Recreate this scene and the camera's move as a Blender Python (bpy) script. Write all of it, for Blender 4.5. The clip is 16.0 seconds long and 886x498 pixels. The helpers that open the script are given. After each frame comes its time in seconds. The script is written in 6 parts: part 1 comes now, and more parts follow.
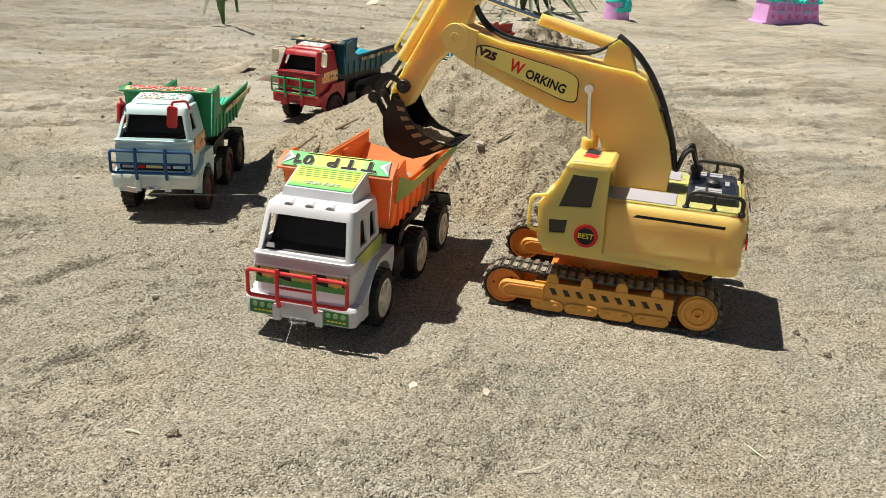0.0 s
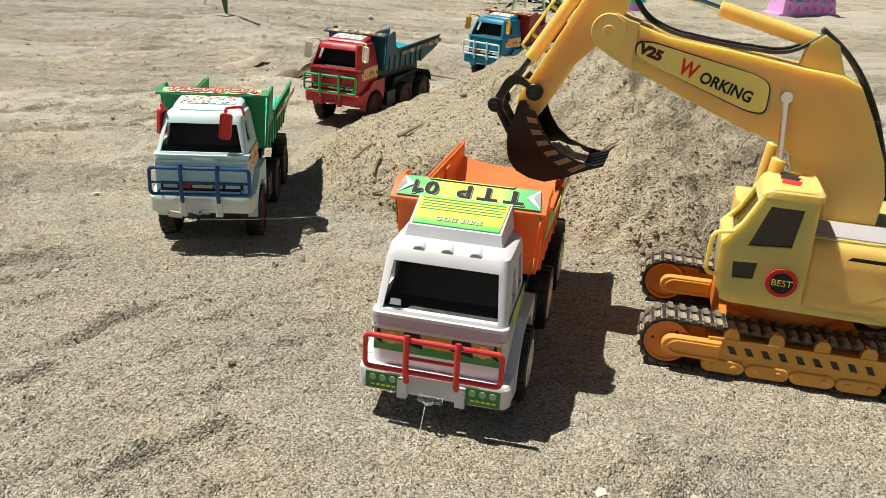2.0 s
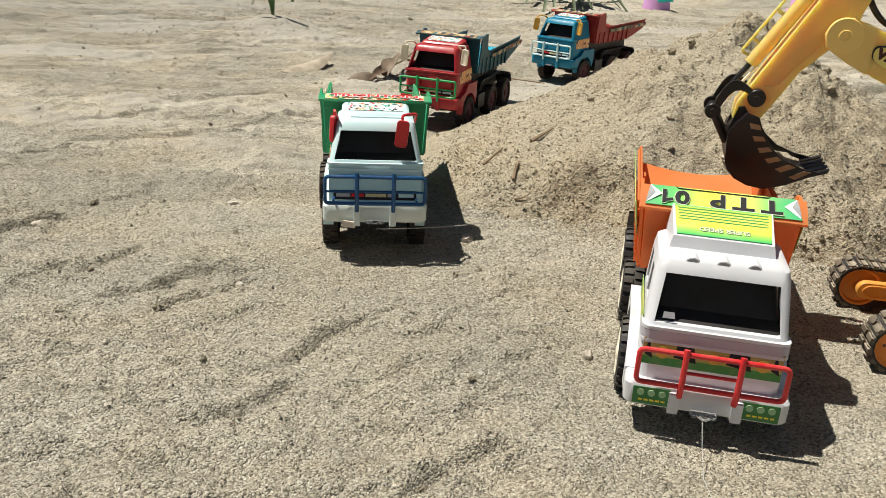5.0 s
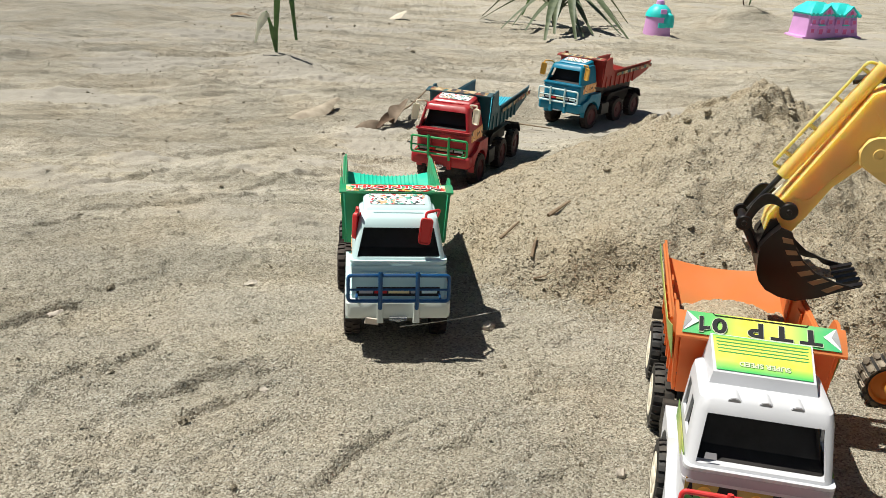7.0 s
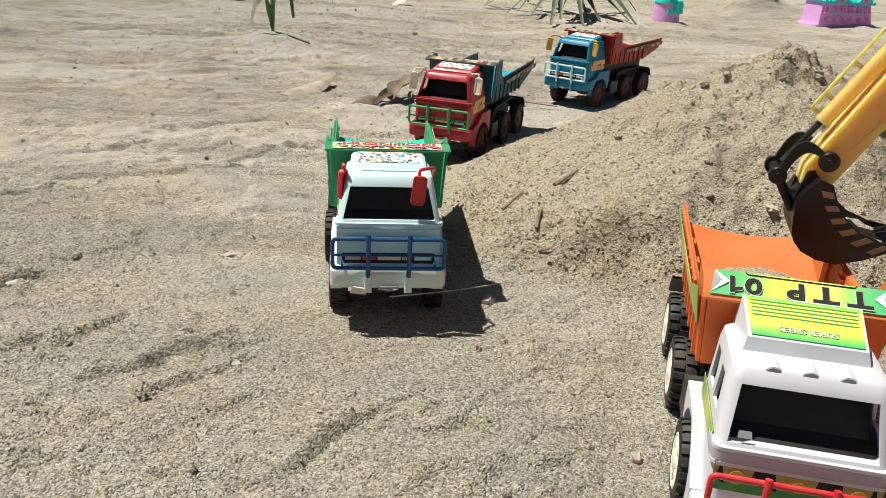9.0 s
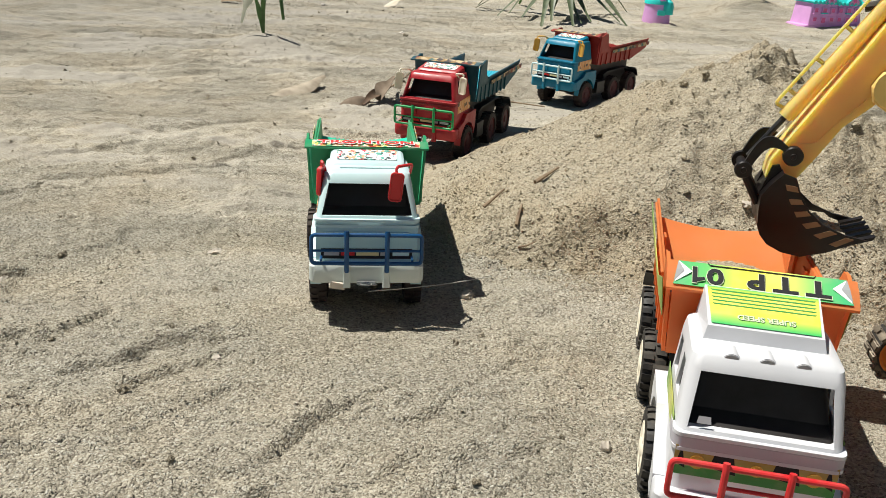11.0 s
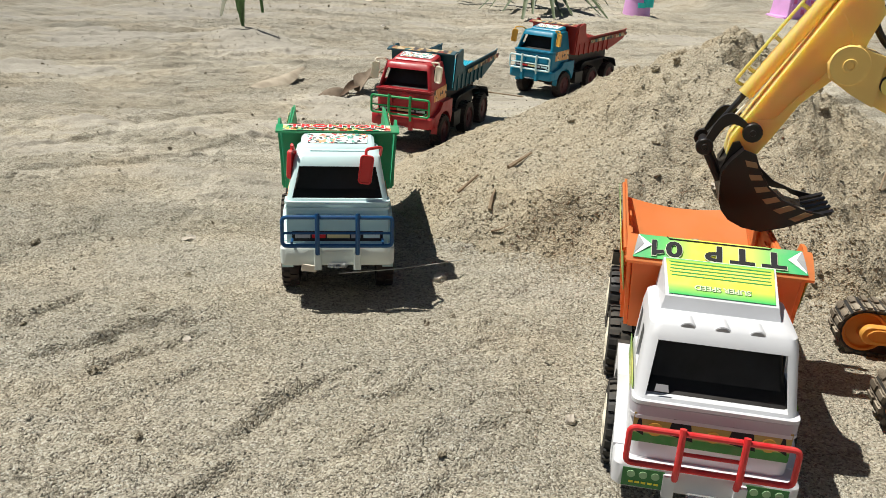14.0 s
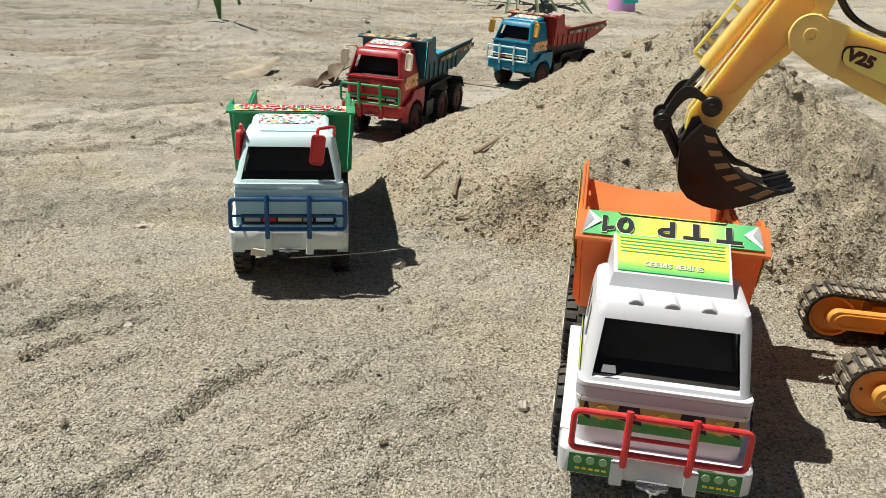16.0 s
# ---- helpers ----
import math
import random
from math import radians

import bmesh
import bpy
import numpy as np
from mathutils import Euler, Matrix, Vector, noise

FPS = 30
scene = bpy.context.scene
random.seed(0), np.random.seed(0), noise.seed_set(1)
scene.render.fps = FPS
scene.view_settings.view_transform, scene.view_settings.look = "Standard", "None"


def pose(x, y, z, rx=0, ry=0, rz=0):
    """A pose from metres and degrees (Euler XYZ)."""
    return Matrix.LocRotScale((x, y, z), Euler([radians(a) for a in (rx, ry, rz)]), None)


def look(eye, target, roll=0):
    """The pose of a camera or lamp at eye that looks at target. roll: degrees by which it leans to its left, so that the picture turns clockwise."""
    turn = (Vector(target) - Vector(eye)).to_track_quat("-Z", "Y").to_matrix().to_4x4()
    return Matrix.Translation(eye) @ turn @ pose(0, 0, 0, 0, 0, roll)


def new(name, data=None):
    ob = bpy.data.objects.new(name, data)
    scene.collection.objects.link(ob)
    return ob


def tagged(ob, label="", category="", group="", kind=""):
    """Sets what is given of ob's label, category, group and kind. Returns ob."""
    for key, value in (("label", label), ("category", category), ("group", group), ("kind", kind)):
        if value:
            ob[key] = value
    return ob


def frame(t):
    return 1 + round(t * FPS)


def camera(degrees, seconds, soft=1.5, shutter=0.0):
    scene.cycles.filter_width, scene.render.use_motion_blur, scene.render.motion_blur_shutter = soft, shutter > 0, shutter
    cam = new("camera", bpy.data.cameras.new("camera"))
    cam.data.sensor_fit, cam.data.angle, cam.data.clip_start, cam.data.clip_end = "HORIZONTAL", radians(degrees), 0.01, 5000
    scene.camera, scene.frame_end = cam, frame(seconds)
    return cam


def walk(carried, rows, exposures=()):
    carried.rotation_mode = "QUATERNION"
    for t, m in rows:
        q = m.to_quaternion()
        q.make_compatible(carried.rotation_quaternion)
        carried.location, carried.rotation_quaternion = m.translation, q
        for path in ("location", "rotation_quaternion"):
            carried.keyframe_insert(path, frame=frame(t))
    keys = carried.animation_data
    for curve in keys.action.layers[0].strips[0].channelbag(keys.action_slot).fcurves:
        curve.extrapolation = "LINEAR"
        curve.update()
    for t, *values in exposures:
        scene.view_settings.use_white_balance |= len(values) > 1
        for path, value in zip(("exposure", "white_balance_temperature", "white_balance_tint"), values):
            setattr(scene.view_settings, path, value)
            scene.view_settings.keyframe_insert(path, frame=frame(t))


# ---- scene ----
cam = camera(56.8, 16.0, soft=0.8)
PATH = [
    (0, (0.009, 0.01, 0.524), (-0.002, 1.869, -0.214), 2.6),
    (0.5, (-0.066, 0.145, 0.43), (-0.024, 1.997, -0.323), 2.9),
    (1, (-0.114, 0.204, 0.449), (-0.064, 2.056, -0.305), 2.7),
    (1.5, (-0.17, 0.249, 0.453), (-0.119, 2.1, -0.302), 3.1),
    (2, (-0.199, 0.261, 0.486), (-0.144, 2.112, -0.269), 3.1),
    (2.5, (-0.229, 0.266, 0.571), (-0.159, 2.119, -0.178), 2.8),
    (3, (-0.253, 0.252, 0.567), (-0.174, 2.106, -0.178), 2.8),
    (3.5, (-0.3, 0.267, 0.493), (-0.219, 2.118, -0.26), 2.9),
    (4, (-0.348, 0.254, 0.494), (-0.254, 2.105, -0.257), 2.8),
    (4.2, (-0.393, 0.255, 0.477), (-0.296, 2.106, -0.276), 3.0),
    (6.3, (-0.52, 0.356, 0.479), (-0.421, 2.204, -0.277), 2.9),
    (6.5, (-0.526, 0.351, 0.513), (-0.418, 2.2, -0.241), 2.9),
    (7, (-0.528, 0.353, 0.593), (-0.419, 2.207, -0.151), 2.8),
    (7.5, (-0.522, 0.362, 0.622), (-0.41, 2.215, -0.124), 3.0),
    (8, (-0.519, 0.386, 0.628), (-0.409, 2.241, -0.112), 2.9),
    (8.5, (-0.515, 0.416, 0.536), (-0.407, 2.269, -0.208), 3.0),
    (8.7, (-0.512, 0.441, 0.509), (-0.411, 2.293, -0.239), 3.1),
    (10.8, (-0.502, 0.434, 0.505), (-0.401, 2.289, -0.236), 2.8),
    (11, (-0.484, 0.42, 0.507), (-0.377, 2.274, -0.235), 2.9),
    (11.5, (-0.49, 0.422, 0.508), (-0.378, 2.276, -0.232), 3.0),
    (12, (-0.494, 0.411, 0.5), (-0.382, 2.264, -0.244), 2.9),
    (12.5, (-0.492, 0.41, 0.496), (-0.387, 2.264, -0.248), 3.0),
    (13, (-0.472, 0.408, 0.496), (-0.352, 2.262, -0.246), 3.0),
    (13.5, (-0.459, 0.406, 0.499), (-0.329, 2.259, -0.243), 2.8),
    (14, (-0.461, 0.402, 0.493), (-0.324, 2.252, -0.255), 2.7),
    (14.5, (-0.462, 0.401, 0.492), (-0.325, 2.253, -0.252), 2.9),
    (15, (-0.432, 0.419, 0.475), (-0.286, 2.269, -0.271), 2.9),
    (15.5, (-0.424, 0.423, 0.467), (-0.27, 2.274, -0.274), 2.8),
    (16, (-0.411, 0.426, 0.46), (-0.255, 2.276, -0.285), 2.8),
]
walk(cam, [(t, look(eye, target, roll)) for t, eye, target, roll in PATH],
     exposures=[(0, 0.15, 6750, 10), (4.2, 0.13, 6750, 10), (6.3, 0.07, 6500, 10), (16, 0.07, 6500, 10)])

# ---- light ----
SUN = Vector((-0.427, 0.142, 1.0)).normalized()
world = bpy.data.worlds.new("sky")
scene.world = world
world.use_nodes = True
sky = world.node_tree.nodes.new("ShaderNodeTexSky")
sky.sky_type, sky.sun_disc = "NISHITA", False
sky.sun_elevation, sky.sun_rotation = math.asin(SUN.z), math.atan2(SUN.x, SUN.y)
world.node_tree.links.new(sky.outputs[0], world.node_tree.nodes["Background"].inputs[0])
world.node_tree.nodes["Background"].inputs[1].default_value = 0.030
sun = new("sun", bpy.data.lights.new("sun", "SUN"))
sun.data.energy, sun.data.angle, sun.data.color = 5.3, radians(0.6), (1.0, 0.965, 0.88)
sun.matrix_world = look(SUN * 20, (0, 0, 0))


# ---- materials ----
def node(nt, kind, **values):
    """A node with some of its inputs set by name (underscores stand for spaces)."""
    n = nt.nodes.new(kind)
    for key, value in values.items():
        n.inputs[key.replace("_", " ")].default_value = value
    return n


def material(name, rough=0.5, metal=0.0):
    m = bpy.data.materials.new(name)
    m.use_nodes = True
    b = m.node_tree.nodes["Principled BSDF"]
    b.inputs["Roughness"].default_value, b.inputs["Metallic"].default_value = rough, metal
    return m, m.node_tree, b


def ramp(nt, source, stops, mode="LINEAR"):
    r = nt.nodes.new("ShaderNodeValToRGB")
    r.color_ramp.interpolation = mode
    while len(r.color_ramp.elements) < len(stops):
        r.color_ramp.elements.new(0.5)
    for e, (at, c) in zip(r.color_ramp.elements, stops):
        e.position, e.color = at, (*c, 1)
    nt.links.new(source, r.inputs[0])
    return r.outputs[0]


def mixed(nt, a, b, factor, mode="MIX"):
    """The colours a and b, mixed; each of the three is a socket or a value."""
    n = nt.nodes.new("ShaderNodeMix")
    n.data_type, n.blend_type = "RGBA", mode
    for socket, v in ((n.inputs[0], factor), (n.inputs[6], a), (n.inputs[7], b)):
        if isinstance(v, (int, float)):
            socket.default_value = v
        elif isinstance(v, tuple):
            socket.default_value = (*v, 1)
        else:
            nt.links.new(v, socket)
    return n.outputs[2]


def bumped(nt, bsdf, heights):
    """Chains bump nodes: rows of (height socket, strength, distance)."""
    last = None
    for h, strength, distance in heights:
        b = node(nt, "ShaderNodeBump", Strength=strength, Distance=distance)
        nt.links.new(h, b.inputs["Height"])
        if last:
            nt.links.new(last, b.inputs["Normal"])
        last = b.outputs[0]
    nt.links.new(last, bsdf.inputs["Normal"])


DUST = (0.50, 0.44, 0.34)


def paled(c, k=1.28):
    """A pigment as it looks thinned with white filler; dark ones stay."""
    return tuple(min(0.97, v * k) for v in c) if max(c) > 0.05 else c


def plastic(name, colour, rough=0.38, dust=0.35, translucent=0.0, milky=0.0):
    """Moulded toy plastic with fine sand dust on it and small scuffs."""
    colour = paled(colour)
    m, nt, b = material(name, rough)
    pos = nt.nodes.new("ShaderNodeTexCoord").outputs["Object"]
    n1 = node(nt, "ShaderNodeTexNoise", Scale=38.0, Detail=5.0, Roughness=0.65)
    n2 = node(nt, "ShaderNodeTexNoise", Scale=900.0, Detail=2.0)
    n3 = node(nt, "ShaderNodeTexNoise", Scale=9.0, Detail=3.0)
    for n in (n1, n2, n3):
        nt.links.new(pos, n.inputs["Vector"])
    up = nt.nodes.new("ShaderNodeNewGeometry")
    sep = nt.nodes.new("ShaderNodeSeparateXYZ")
    nt.links.new(up.outputs["Normal"], sep.inputs[0])
    lying = ramp(nt, sep.outputs[2], [(0.2, (0.25, 0.25, 0.25)), (0.95, (1, 1, 1))])
    spots = ramp(nt, n1.outputs[0], [(0.42, (0, 0, 0)), (0.72, (dust, dust, dust))])
    amount = mixed(nt, spots, lying, 1.0, "MULTIPLY")
    tone = ramp(nt, n3.outputs[0], [(0.3, tuple(0.9 * c for c in colour)), (0.7, tuple(min(1, 1.06 * c) for c in colour))])
    nt.links.new(mixed(nt, tone, DUST, amount), b.inputs["Base Color"])
    nt.links.new(ramp(nt, n1.outputs[0], [(0.3, (rough * 0.8,) * 3), (0.75, (min(1, rough + 0.3),) * 3)]), b.inputs["Roughness"])
    bumped(nt, b, [(n1.outputs[0], 0.12, 0.0008), (n2.outputs[0], 0.1, 0.0002)])
    if milky:
        # light wanders under the surface and comes out round the corner
        b.inputs["Subsurface Weight"].default_value, b.inputs["Subsurface Scale"].default_value = milky, 0.026
        b.inputs["Subsurface Radius"].default_value = (1.0, 0.62, 0.22)
    if translucent:
        # thin hollow moulding: part of the daylight passes through the wall
        through_wall = node(nt, "ShaderNodeBsdfTranslucent")
        both = node(nt, "ShaderNodeMixShader")
        both.inputs[0].default_value = min(0.62, 0.5 * translucent)
        nt.links.new(tone, through_wall.inputs[0])
        nt.links.new(b.outputs[0], both.inputs[1])
        nt.links.new(through_wall.outputs[0], both.inputs[2])
        end = [n for n in nt.nodes if n.bl_idname == "ShaderNodeOutputMaterial"][0]
        nt.links.new(both.outputs[0], end.inputs[0])
    return m


def printed(name, rows, axis=1, speck=0.25):
    """A paper sticker with colour bands along one axis of its own box."""
    m, nt, b = material(name, 0.6)
    pos = nt.nodes.new("ShaderNodeTexCoord")
    sep = nt.nodes.new("ShaderNodeSeparateXYZ")
    nt.links.new(pos.outputs["Generated"], sep.inputs[0])
    base = ramp(nt, sep.outputs[axis], [(at, paled(c)) for at, c in rows])
    n = node(nt, "ShaderNodeTexNoise", Scale=55.0, Detail=4.0)
    nt.links.new(pos.outputs["Object"], n.inputs["Vector"])
    nt.links.new(mixed(nt, base, DUST, ramp(nt, n.outputs[0], [(0.45, (0, 0, 0)), (0.75, (speck,) * 3)])), b.inputs["Base Color"])
    return m


def collage(name, colours, scale=120.0):
    """A busy printed sticker: many small patches of a few inks."""
    m, nt, b = material(name, 0.6)
    pos = nt.nodes.new("ShaderNodeTexCoord").outputs["Object"]
    v = node(nt, "ShaderNodeTexVoronoi", Scale=scale)
    n = node(nt, "ShaderNodeTexNoise", Scale=70.0, Detail=3.0)
    nt.links.new(pos, n.inputs["Vector"])
    nt.links.new(mixed(nt, pos, n.outputs["Color"], 0.015), v.inputs["Vector"])
    sep = nt.nodes.new("ShaderNodeSeparateColor")
    nt.links.new(v.outputs["Color"], sep.inputs[0])
    k = len(colours)
    nt.links.new(ramp(nt, sep.outputs[0], [(i / k, paled(c)) for i, c in enumerate(colours)], "CONSTANT"), b.inputs["Base Color"])
    return m


def sand_material(name, tint=(0.968, 0.977, 0.985), pellet=450.0, contrast=0.75, relief=1.25, smooth_from=1.7, smooth_to=3.4, smooth=0.75, silt=1.0, dark_patch=0.0, strips=0.0):
    """Dry grey-brown river sand: single rounded grains of mixed colour, warm and grey patches, smooth silt in places and farther off."""
    m, nt, b = material(name, 0.92)
    b.inputs["Specular IOR Level"].default_value = 0.2
    pos = nt.nodes.new("ShaderNodeTexCoord").outputs["Object"]
    grain = node(nt, "ShaderNodeTexVoronoi", Scale=pellet)
    coarse = node(nt, "ShaderNodeTexVoronoi", Scale=pellet * 0.42)
    fine = node(nt, "ShaderNodeTexNoise", Scale=210.0, Detail=3.0, Roughness=0.6)
    clump = node(nt, "ShaderNodeTexNoise", Scale=75.0, Detail=4.0, Roughness=0.6)
    mid = node(nt, "ShaderNodeTexNoise", Scale=22.0, Detail=5.0, Roughness=0.62)
    wide = node(nt, "ShaderNodeTexNoise", Scale=2.6, Detail=6.0, Roughness=0.6, Distortion=0.4)
    warm = node(nt, "ShaderNodeTexNoise", Scale=4.3, Detail=4.0, Roughness=0.55)
    streak = node(nt, "ShaderNodeTexNoise", Scale=9.0, Detail=6.0, Roughness=0.62, Distortion=0.5)
    stretch = nt.nodes.new("ShaderNodeMapping")
    stretch.inputs["Scale"].default_value = (0.38, 1.0, 1.0)
    nt.links.new(pos, stretch.inputs["Vector"])
    for n in (streak, wide):
        nt.links.new(stretch.outputs[0], n.inputs["Vector"])
    for n in (grain, coarse, fine, clump, mid, warm):
        nt.links.new(pos, n.inputs["Vector"])
    one = nt.nodes.new("ShaderNodeSeparateColor")
    nt.links.new(grain.outputs["Color"], one.inputs[0])
    k = lambda r_, g_, b_: (r_ * tint[0], g_ * tint[1], b_ * tint[2])
    lo, hi = 1 - 0.34 * contrast, 1 + 0.30 * contrast
    c = ramp(nt, one.outputs[0], [(0.0, k(0.30 * lo, 0.26 * lo, 0.20 * lo)), (0.16, k(0.47 * lo, 0.415 * lo, 0.315 * lo)),
                                  (0.46, k(0.49, 0.44, 0.34)), (0.86, k(0.50 * hi, 0.455 * hi, 0.36 * hi)), (1.0, k(0.55 * hi, 0.52 * hi, 0.44 * hi))])
    # grains stand out near the vehicles; the sand farther off is trodden fine
    sep = nt.nodes.new("ShaderNodeSeparateXYZ")
    nt.links.new(pos, sep.inputs[0])
    far = nt.nodes.new("ShaderNodeMapRange")
    for key, value in (("From Min", smooth_from), ("From Max", smooth_to), ("To Min", 1.0), ("To Max", smooth)):
        far.inputs[key].default_value = value
    nt.links.new(sep.outputs[1], far.inputs["Value"])
    c = mixed(nt, k(0.370, 0.334, 0.267), c, far.outputs[0])
    marked = nt.nodes.new("ShaderNodeMapRange")
    for key, value in (("From Min", 1.3), ("From Max", 2.4), ("To Min", 0.16 * strips), ("To Max", strips)):
        marked.inputs[key].default_value = value
    nt.links.new(sep.outputs[1], marked.inputs["Value"])
    c = mixed(nt, c, ramp(nt, warm.outputs[0], [(0.36, (0.97, 0.985, 1.01)), (0.5, (1, 1, 1)), (0.66, (1.015, 0.985, 0.95))]), 1.0, "MULTIPLY")
    c = mixed(nt, c, ramp(nt, mid.outputs[0], [(0.30, (0.90, 0.895, 0.885)), (0.5, (1, 1, 1)), (0.72, (1.04, 1.04, 1.045))]), 0.8, "MULTIPLY")
    strip = node(nt, "ShaderNodeTexNoise", Scale=6.5, Detail=6.0, Roughness=0.66, Distortion=0.6)
    scuff = node(nt, "ShaderNodeTexNoise", Scale=24.0, Detail=7.0, Roughness=0.68, Distortion=0.8)
    lay = nt.nodes.new("ShaderNodeMapping")
    lay.inputs["Scale"].default_value = (0.30, 1.0, 1.0)
    lay.inputs["Rotation"].default_value = (0, 0, 0.12)
    nt.links.new(pos, lay.inputs["Vector"])
    for n in (strip, scuff):
        nt.links.new(lay.outputs[0], n.inputs["Vector"])
    c = mixed(nt, c, ramp(nt, strip.outputs[0], [(0.39, (0.72, 0.72, 0.71)), (0.45, (0.93, 0.93, 0.92)), (0.53, (1.0, 1.0, 1.0)), (0.58, (1.09, 1.09, 1.11))]), marked.outputs[0], "MULTIPLY")
    c = mixed(nt, c, ramp(nt, scuff.outputs[0], [(0.37, (0.70, 0.69, 0.68)), (0.45, (0.98, 0.98, 0.98)), (0.62, (1.06, 1.06, 1.06))]), marked.outputs[0], "MULTIPLY")
    bare = ramp(nt, wide.outputs[0], [(0.545, (0, 0, 0)), (0.585, (0.8 * silt,) * 3)])
    c = mixed(nt, c, k(0.400, 0.370, 0.318), mixed(nt, (0.0, 0.0, 0.0), bare, marked.outputs[0]))
    # a stretch of coarser, darker sand far off on one side
    spot = node(nt, "ShaderNodeVectorMath")
    spot.operation = "DISTANCE"
    spot.inputs[1].default_value = (-2.2, 4.6, 0.0)
    nt.links.new(mixed(nt, pos, wide.outputs["Color"], 0.12), spot.inputs[0])
    scaled = node(nt, "ShaderNodeMath")
    scaled.operation = "MULTIPLY"
    scaled.inputs[1].default_value = 0.38
    nt.links.new(spot.outputs["Value"], scaled.inputs[0])
    c = mixed(nt, c, ramp(nt, scaled.outputs[0], [(0.0, (0.74, 0.75, 0.77)), (0.45, (0.80, 0.81, 0.83)), (1.0, (1, 1, 1))]), dark_patch, "MULTIPLY")
    nt.links.new(c, b.inputs["Base Color"])
    trodden = ramp(nt, wide.outputs[0], [(0.47, (1, 1, 1)), (0.57, (1 - 0.8 * silt,) * 3)])
    amount = mixed(nt, far.outputs[0], trodden, marked.outputs[0], "MULTIPLY")
    last = None
    for h, strength, distance in ((streak.outputs[0], 0.8, 0.012), (scuff.outputs[0], 0.9, 0.012 * strips + 0.001), (mid.outputs[0], 0.8, (0.005 + 0.002 * strips) * relief), (clump.outputs[0], 0.9, (0.0026 + 0.0050 * strips) * relief),
                                  (coarse.outputs["Distance"], 0.6, -0.0013 * relief), (fine.outputs[0], 0.8, 0.0040 * relief), (grain.outputs["Distance"], 0.9, -0.0016 * relief)):
        bump = node(nt, "ShaderNodeBump", Strength=strength, Distance=distance)
        nt.links.new(h, bump.inputs["Height"])
        if last:
            nt.links.new(last, bump.inputs["Normal"])
            nt.links.new(marked.outputs[0] if h is scuff.outputs[0] else amount, bump.inputs["Strength"])
        last = bump.outputs[0]
    nt.links.new(last, b.inputs["Normal"])
    return m


SAND = sand_material("dry_sand", dark_patch=1.0, strips=0.85)
HEAP = sand_material("heaped_sand", (0.86, 0.832, 0.78), 440.0, 0.42, 0.72, 5.0, 9.0, 1.0, 0.0)
CLOD = sand_material("sand_clod", (0.60, 0.58, 0.545), 330.0, 1.0, 1.0, 8.0, 9.0, 1.0, 0.0)
WHITE = plastic("white_plastic", (0.555, 0.565, 0.59), 0.35, 0.12)
COOL_WHITE = plastic("pale_blue_white_plastic", (0.50, 0.665, 0.675), 0.35, 0.12)
PALE_BLUE = plastic("pale_blue_plastic", (0.38, 0.575, 0.61), 0.4, 0.10)
BONE = plastic("bone_white_plastic", (0.58, 0.635, 0.605), 0.4, 0.15)
# near black, to imitate the darkness seen through the truck windows
CAB_DARK = plastic("cab_darkness", (0.007, 0.005, 0.0045), 0.55, 0.02)
ORANGE = plastic("orange_plastic", (0.98, 0.285, 0.09), 0.42, 0.08, 1.0)
RED = plastic("red_plastic", (0.55, 0.018, 0.022), 0.32, 0.2)
CRIMSON = plastic("crimson_plastic", (0.34, 0.015, 0.022), 0.33, 0.18)
BRICK = plastic("brick_red_plastic", (0.27, 0.020, 0.014), 0.4, 0.2)
BLUE = plastic("blue_plastic", (0.001, 0.058, 0.175), 0.35, 0.05)
SKY_BLUE = plastic("sky_blue_plastic", (0.001, 0.165, 0.275), 0.35, 0.04)
TEAL = plastic("dark_teal_plastic", (0.004, 0.062, 0.09), 0.4, 0.22)
AQUA = plastic("aqua_plastic", (0.02, 0.40, 0.52), 0.4, 0.25)
GREEN = plastic("green_plastic", (0.008, 0.24, 0.095), 0.38, 0.25)
MINT = plastic("mint_green_plastic", (0.012, 0.47, 0.32), 0.4, 0.2)
LIME = plastic("bright_green_plastic", (0.01, 0.30, 0.09), 0.35, 0.2)
GOLD = plastic("mustard_plastic", (0.60, 0.33, 0.05), 0.4, 0.25)
YELLOW = plastic("yellow_plastic", (1.0, 0.49, 0.150), 0.4, 0.02, 0.0, 0.85)
YELLOW_TRIM = plastic("solid_yellow_plastic", (1.0, 0.52, 0.165), 0.4, 0.02)
YELLOW_PAINT = plastic("yellow_sticker_paint", (0.95, 0.62, 0.17), 0.4, 0.08)
COAL = plastic("brown_black_plastic", (0.007, 0.0045, 0.004), 0.34, 0.03)
AMBER = plastic("amber_plastic", (0.98, 0.40, 0.082), 0.38, 0.10, 0.6)
TANGERINE = plastic("tangerine_plastic", (0.92, 0.265, 0.045), 0.3, 0.12, 0.6)
BLACK = plastic("black_plastic", (0.012, 0.012, 0.013), 0.35, 0.18)
TYRE = plastic("brown_black_tyre_plastic", (0.024, 0.014, 0.012), 0.65, 0.2)
RUBBER = plastic("dusty_black_rubber", (0.014, 0.013, 0.013), 0.6, 0.22)
RIM_RED = plastic("dark_red_rim_plastic", (0.075, 0.010, 0.013), 0.5, 0.2)
LILAC = plastic("silver_lilac_plastic", (0.40, 0.385, 0.43), 0.35, 0.15)
MAROON = plastic("maroon_plastic", (0.055, 0.012, 0.012), 0.5, 0.5)
UMBER = plastic("dark_chassis_plastic", (0.03, 0.022, 0.02), 0.55, 0.5)
NAVY = plastic("navy_black_plastic", (0.010, 0.014, 0.028), 0.3, 0.12)
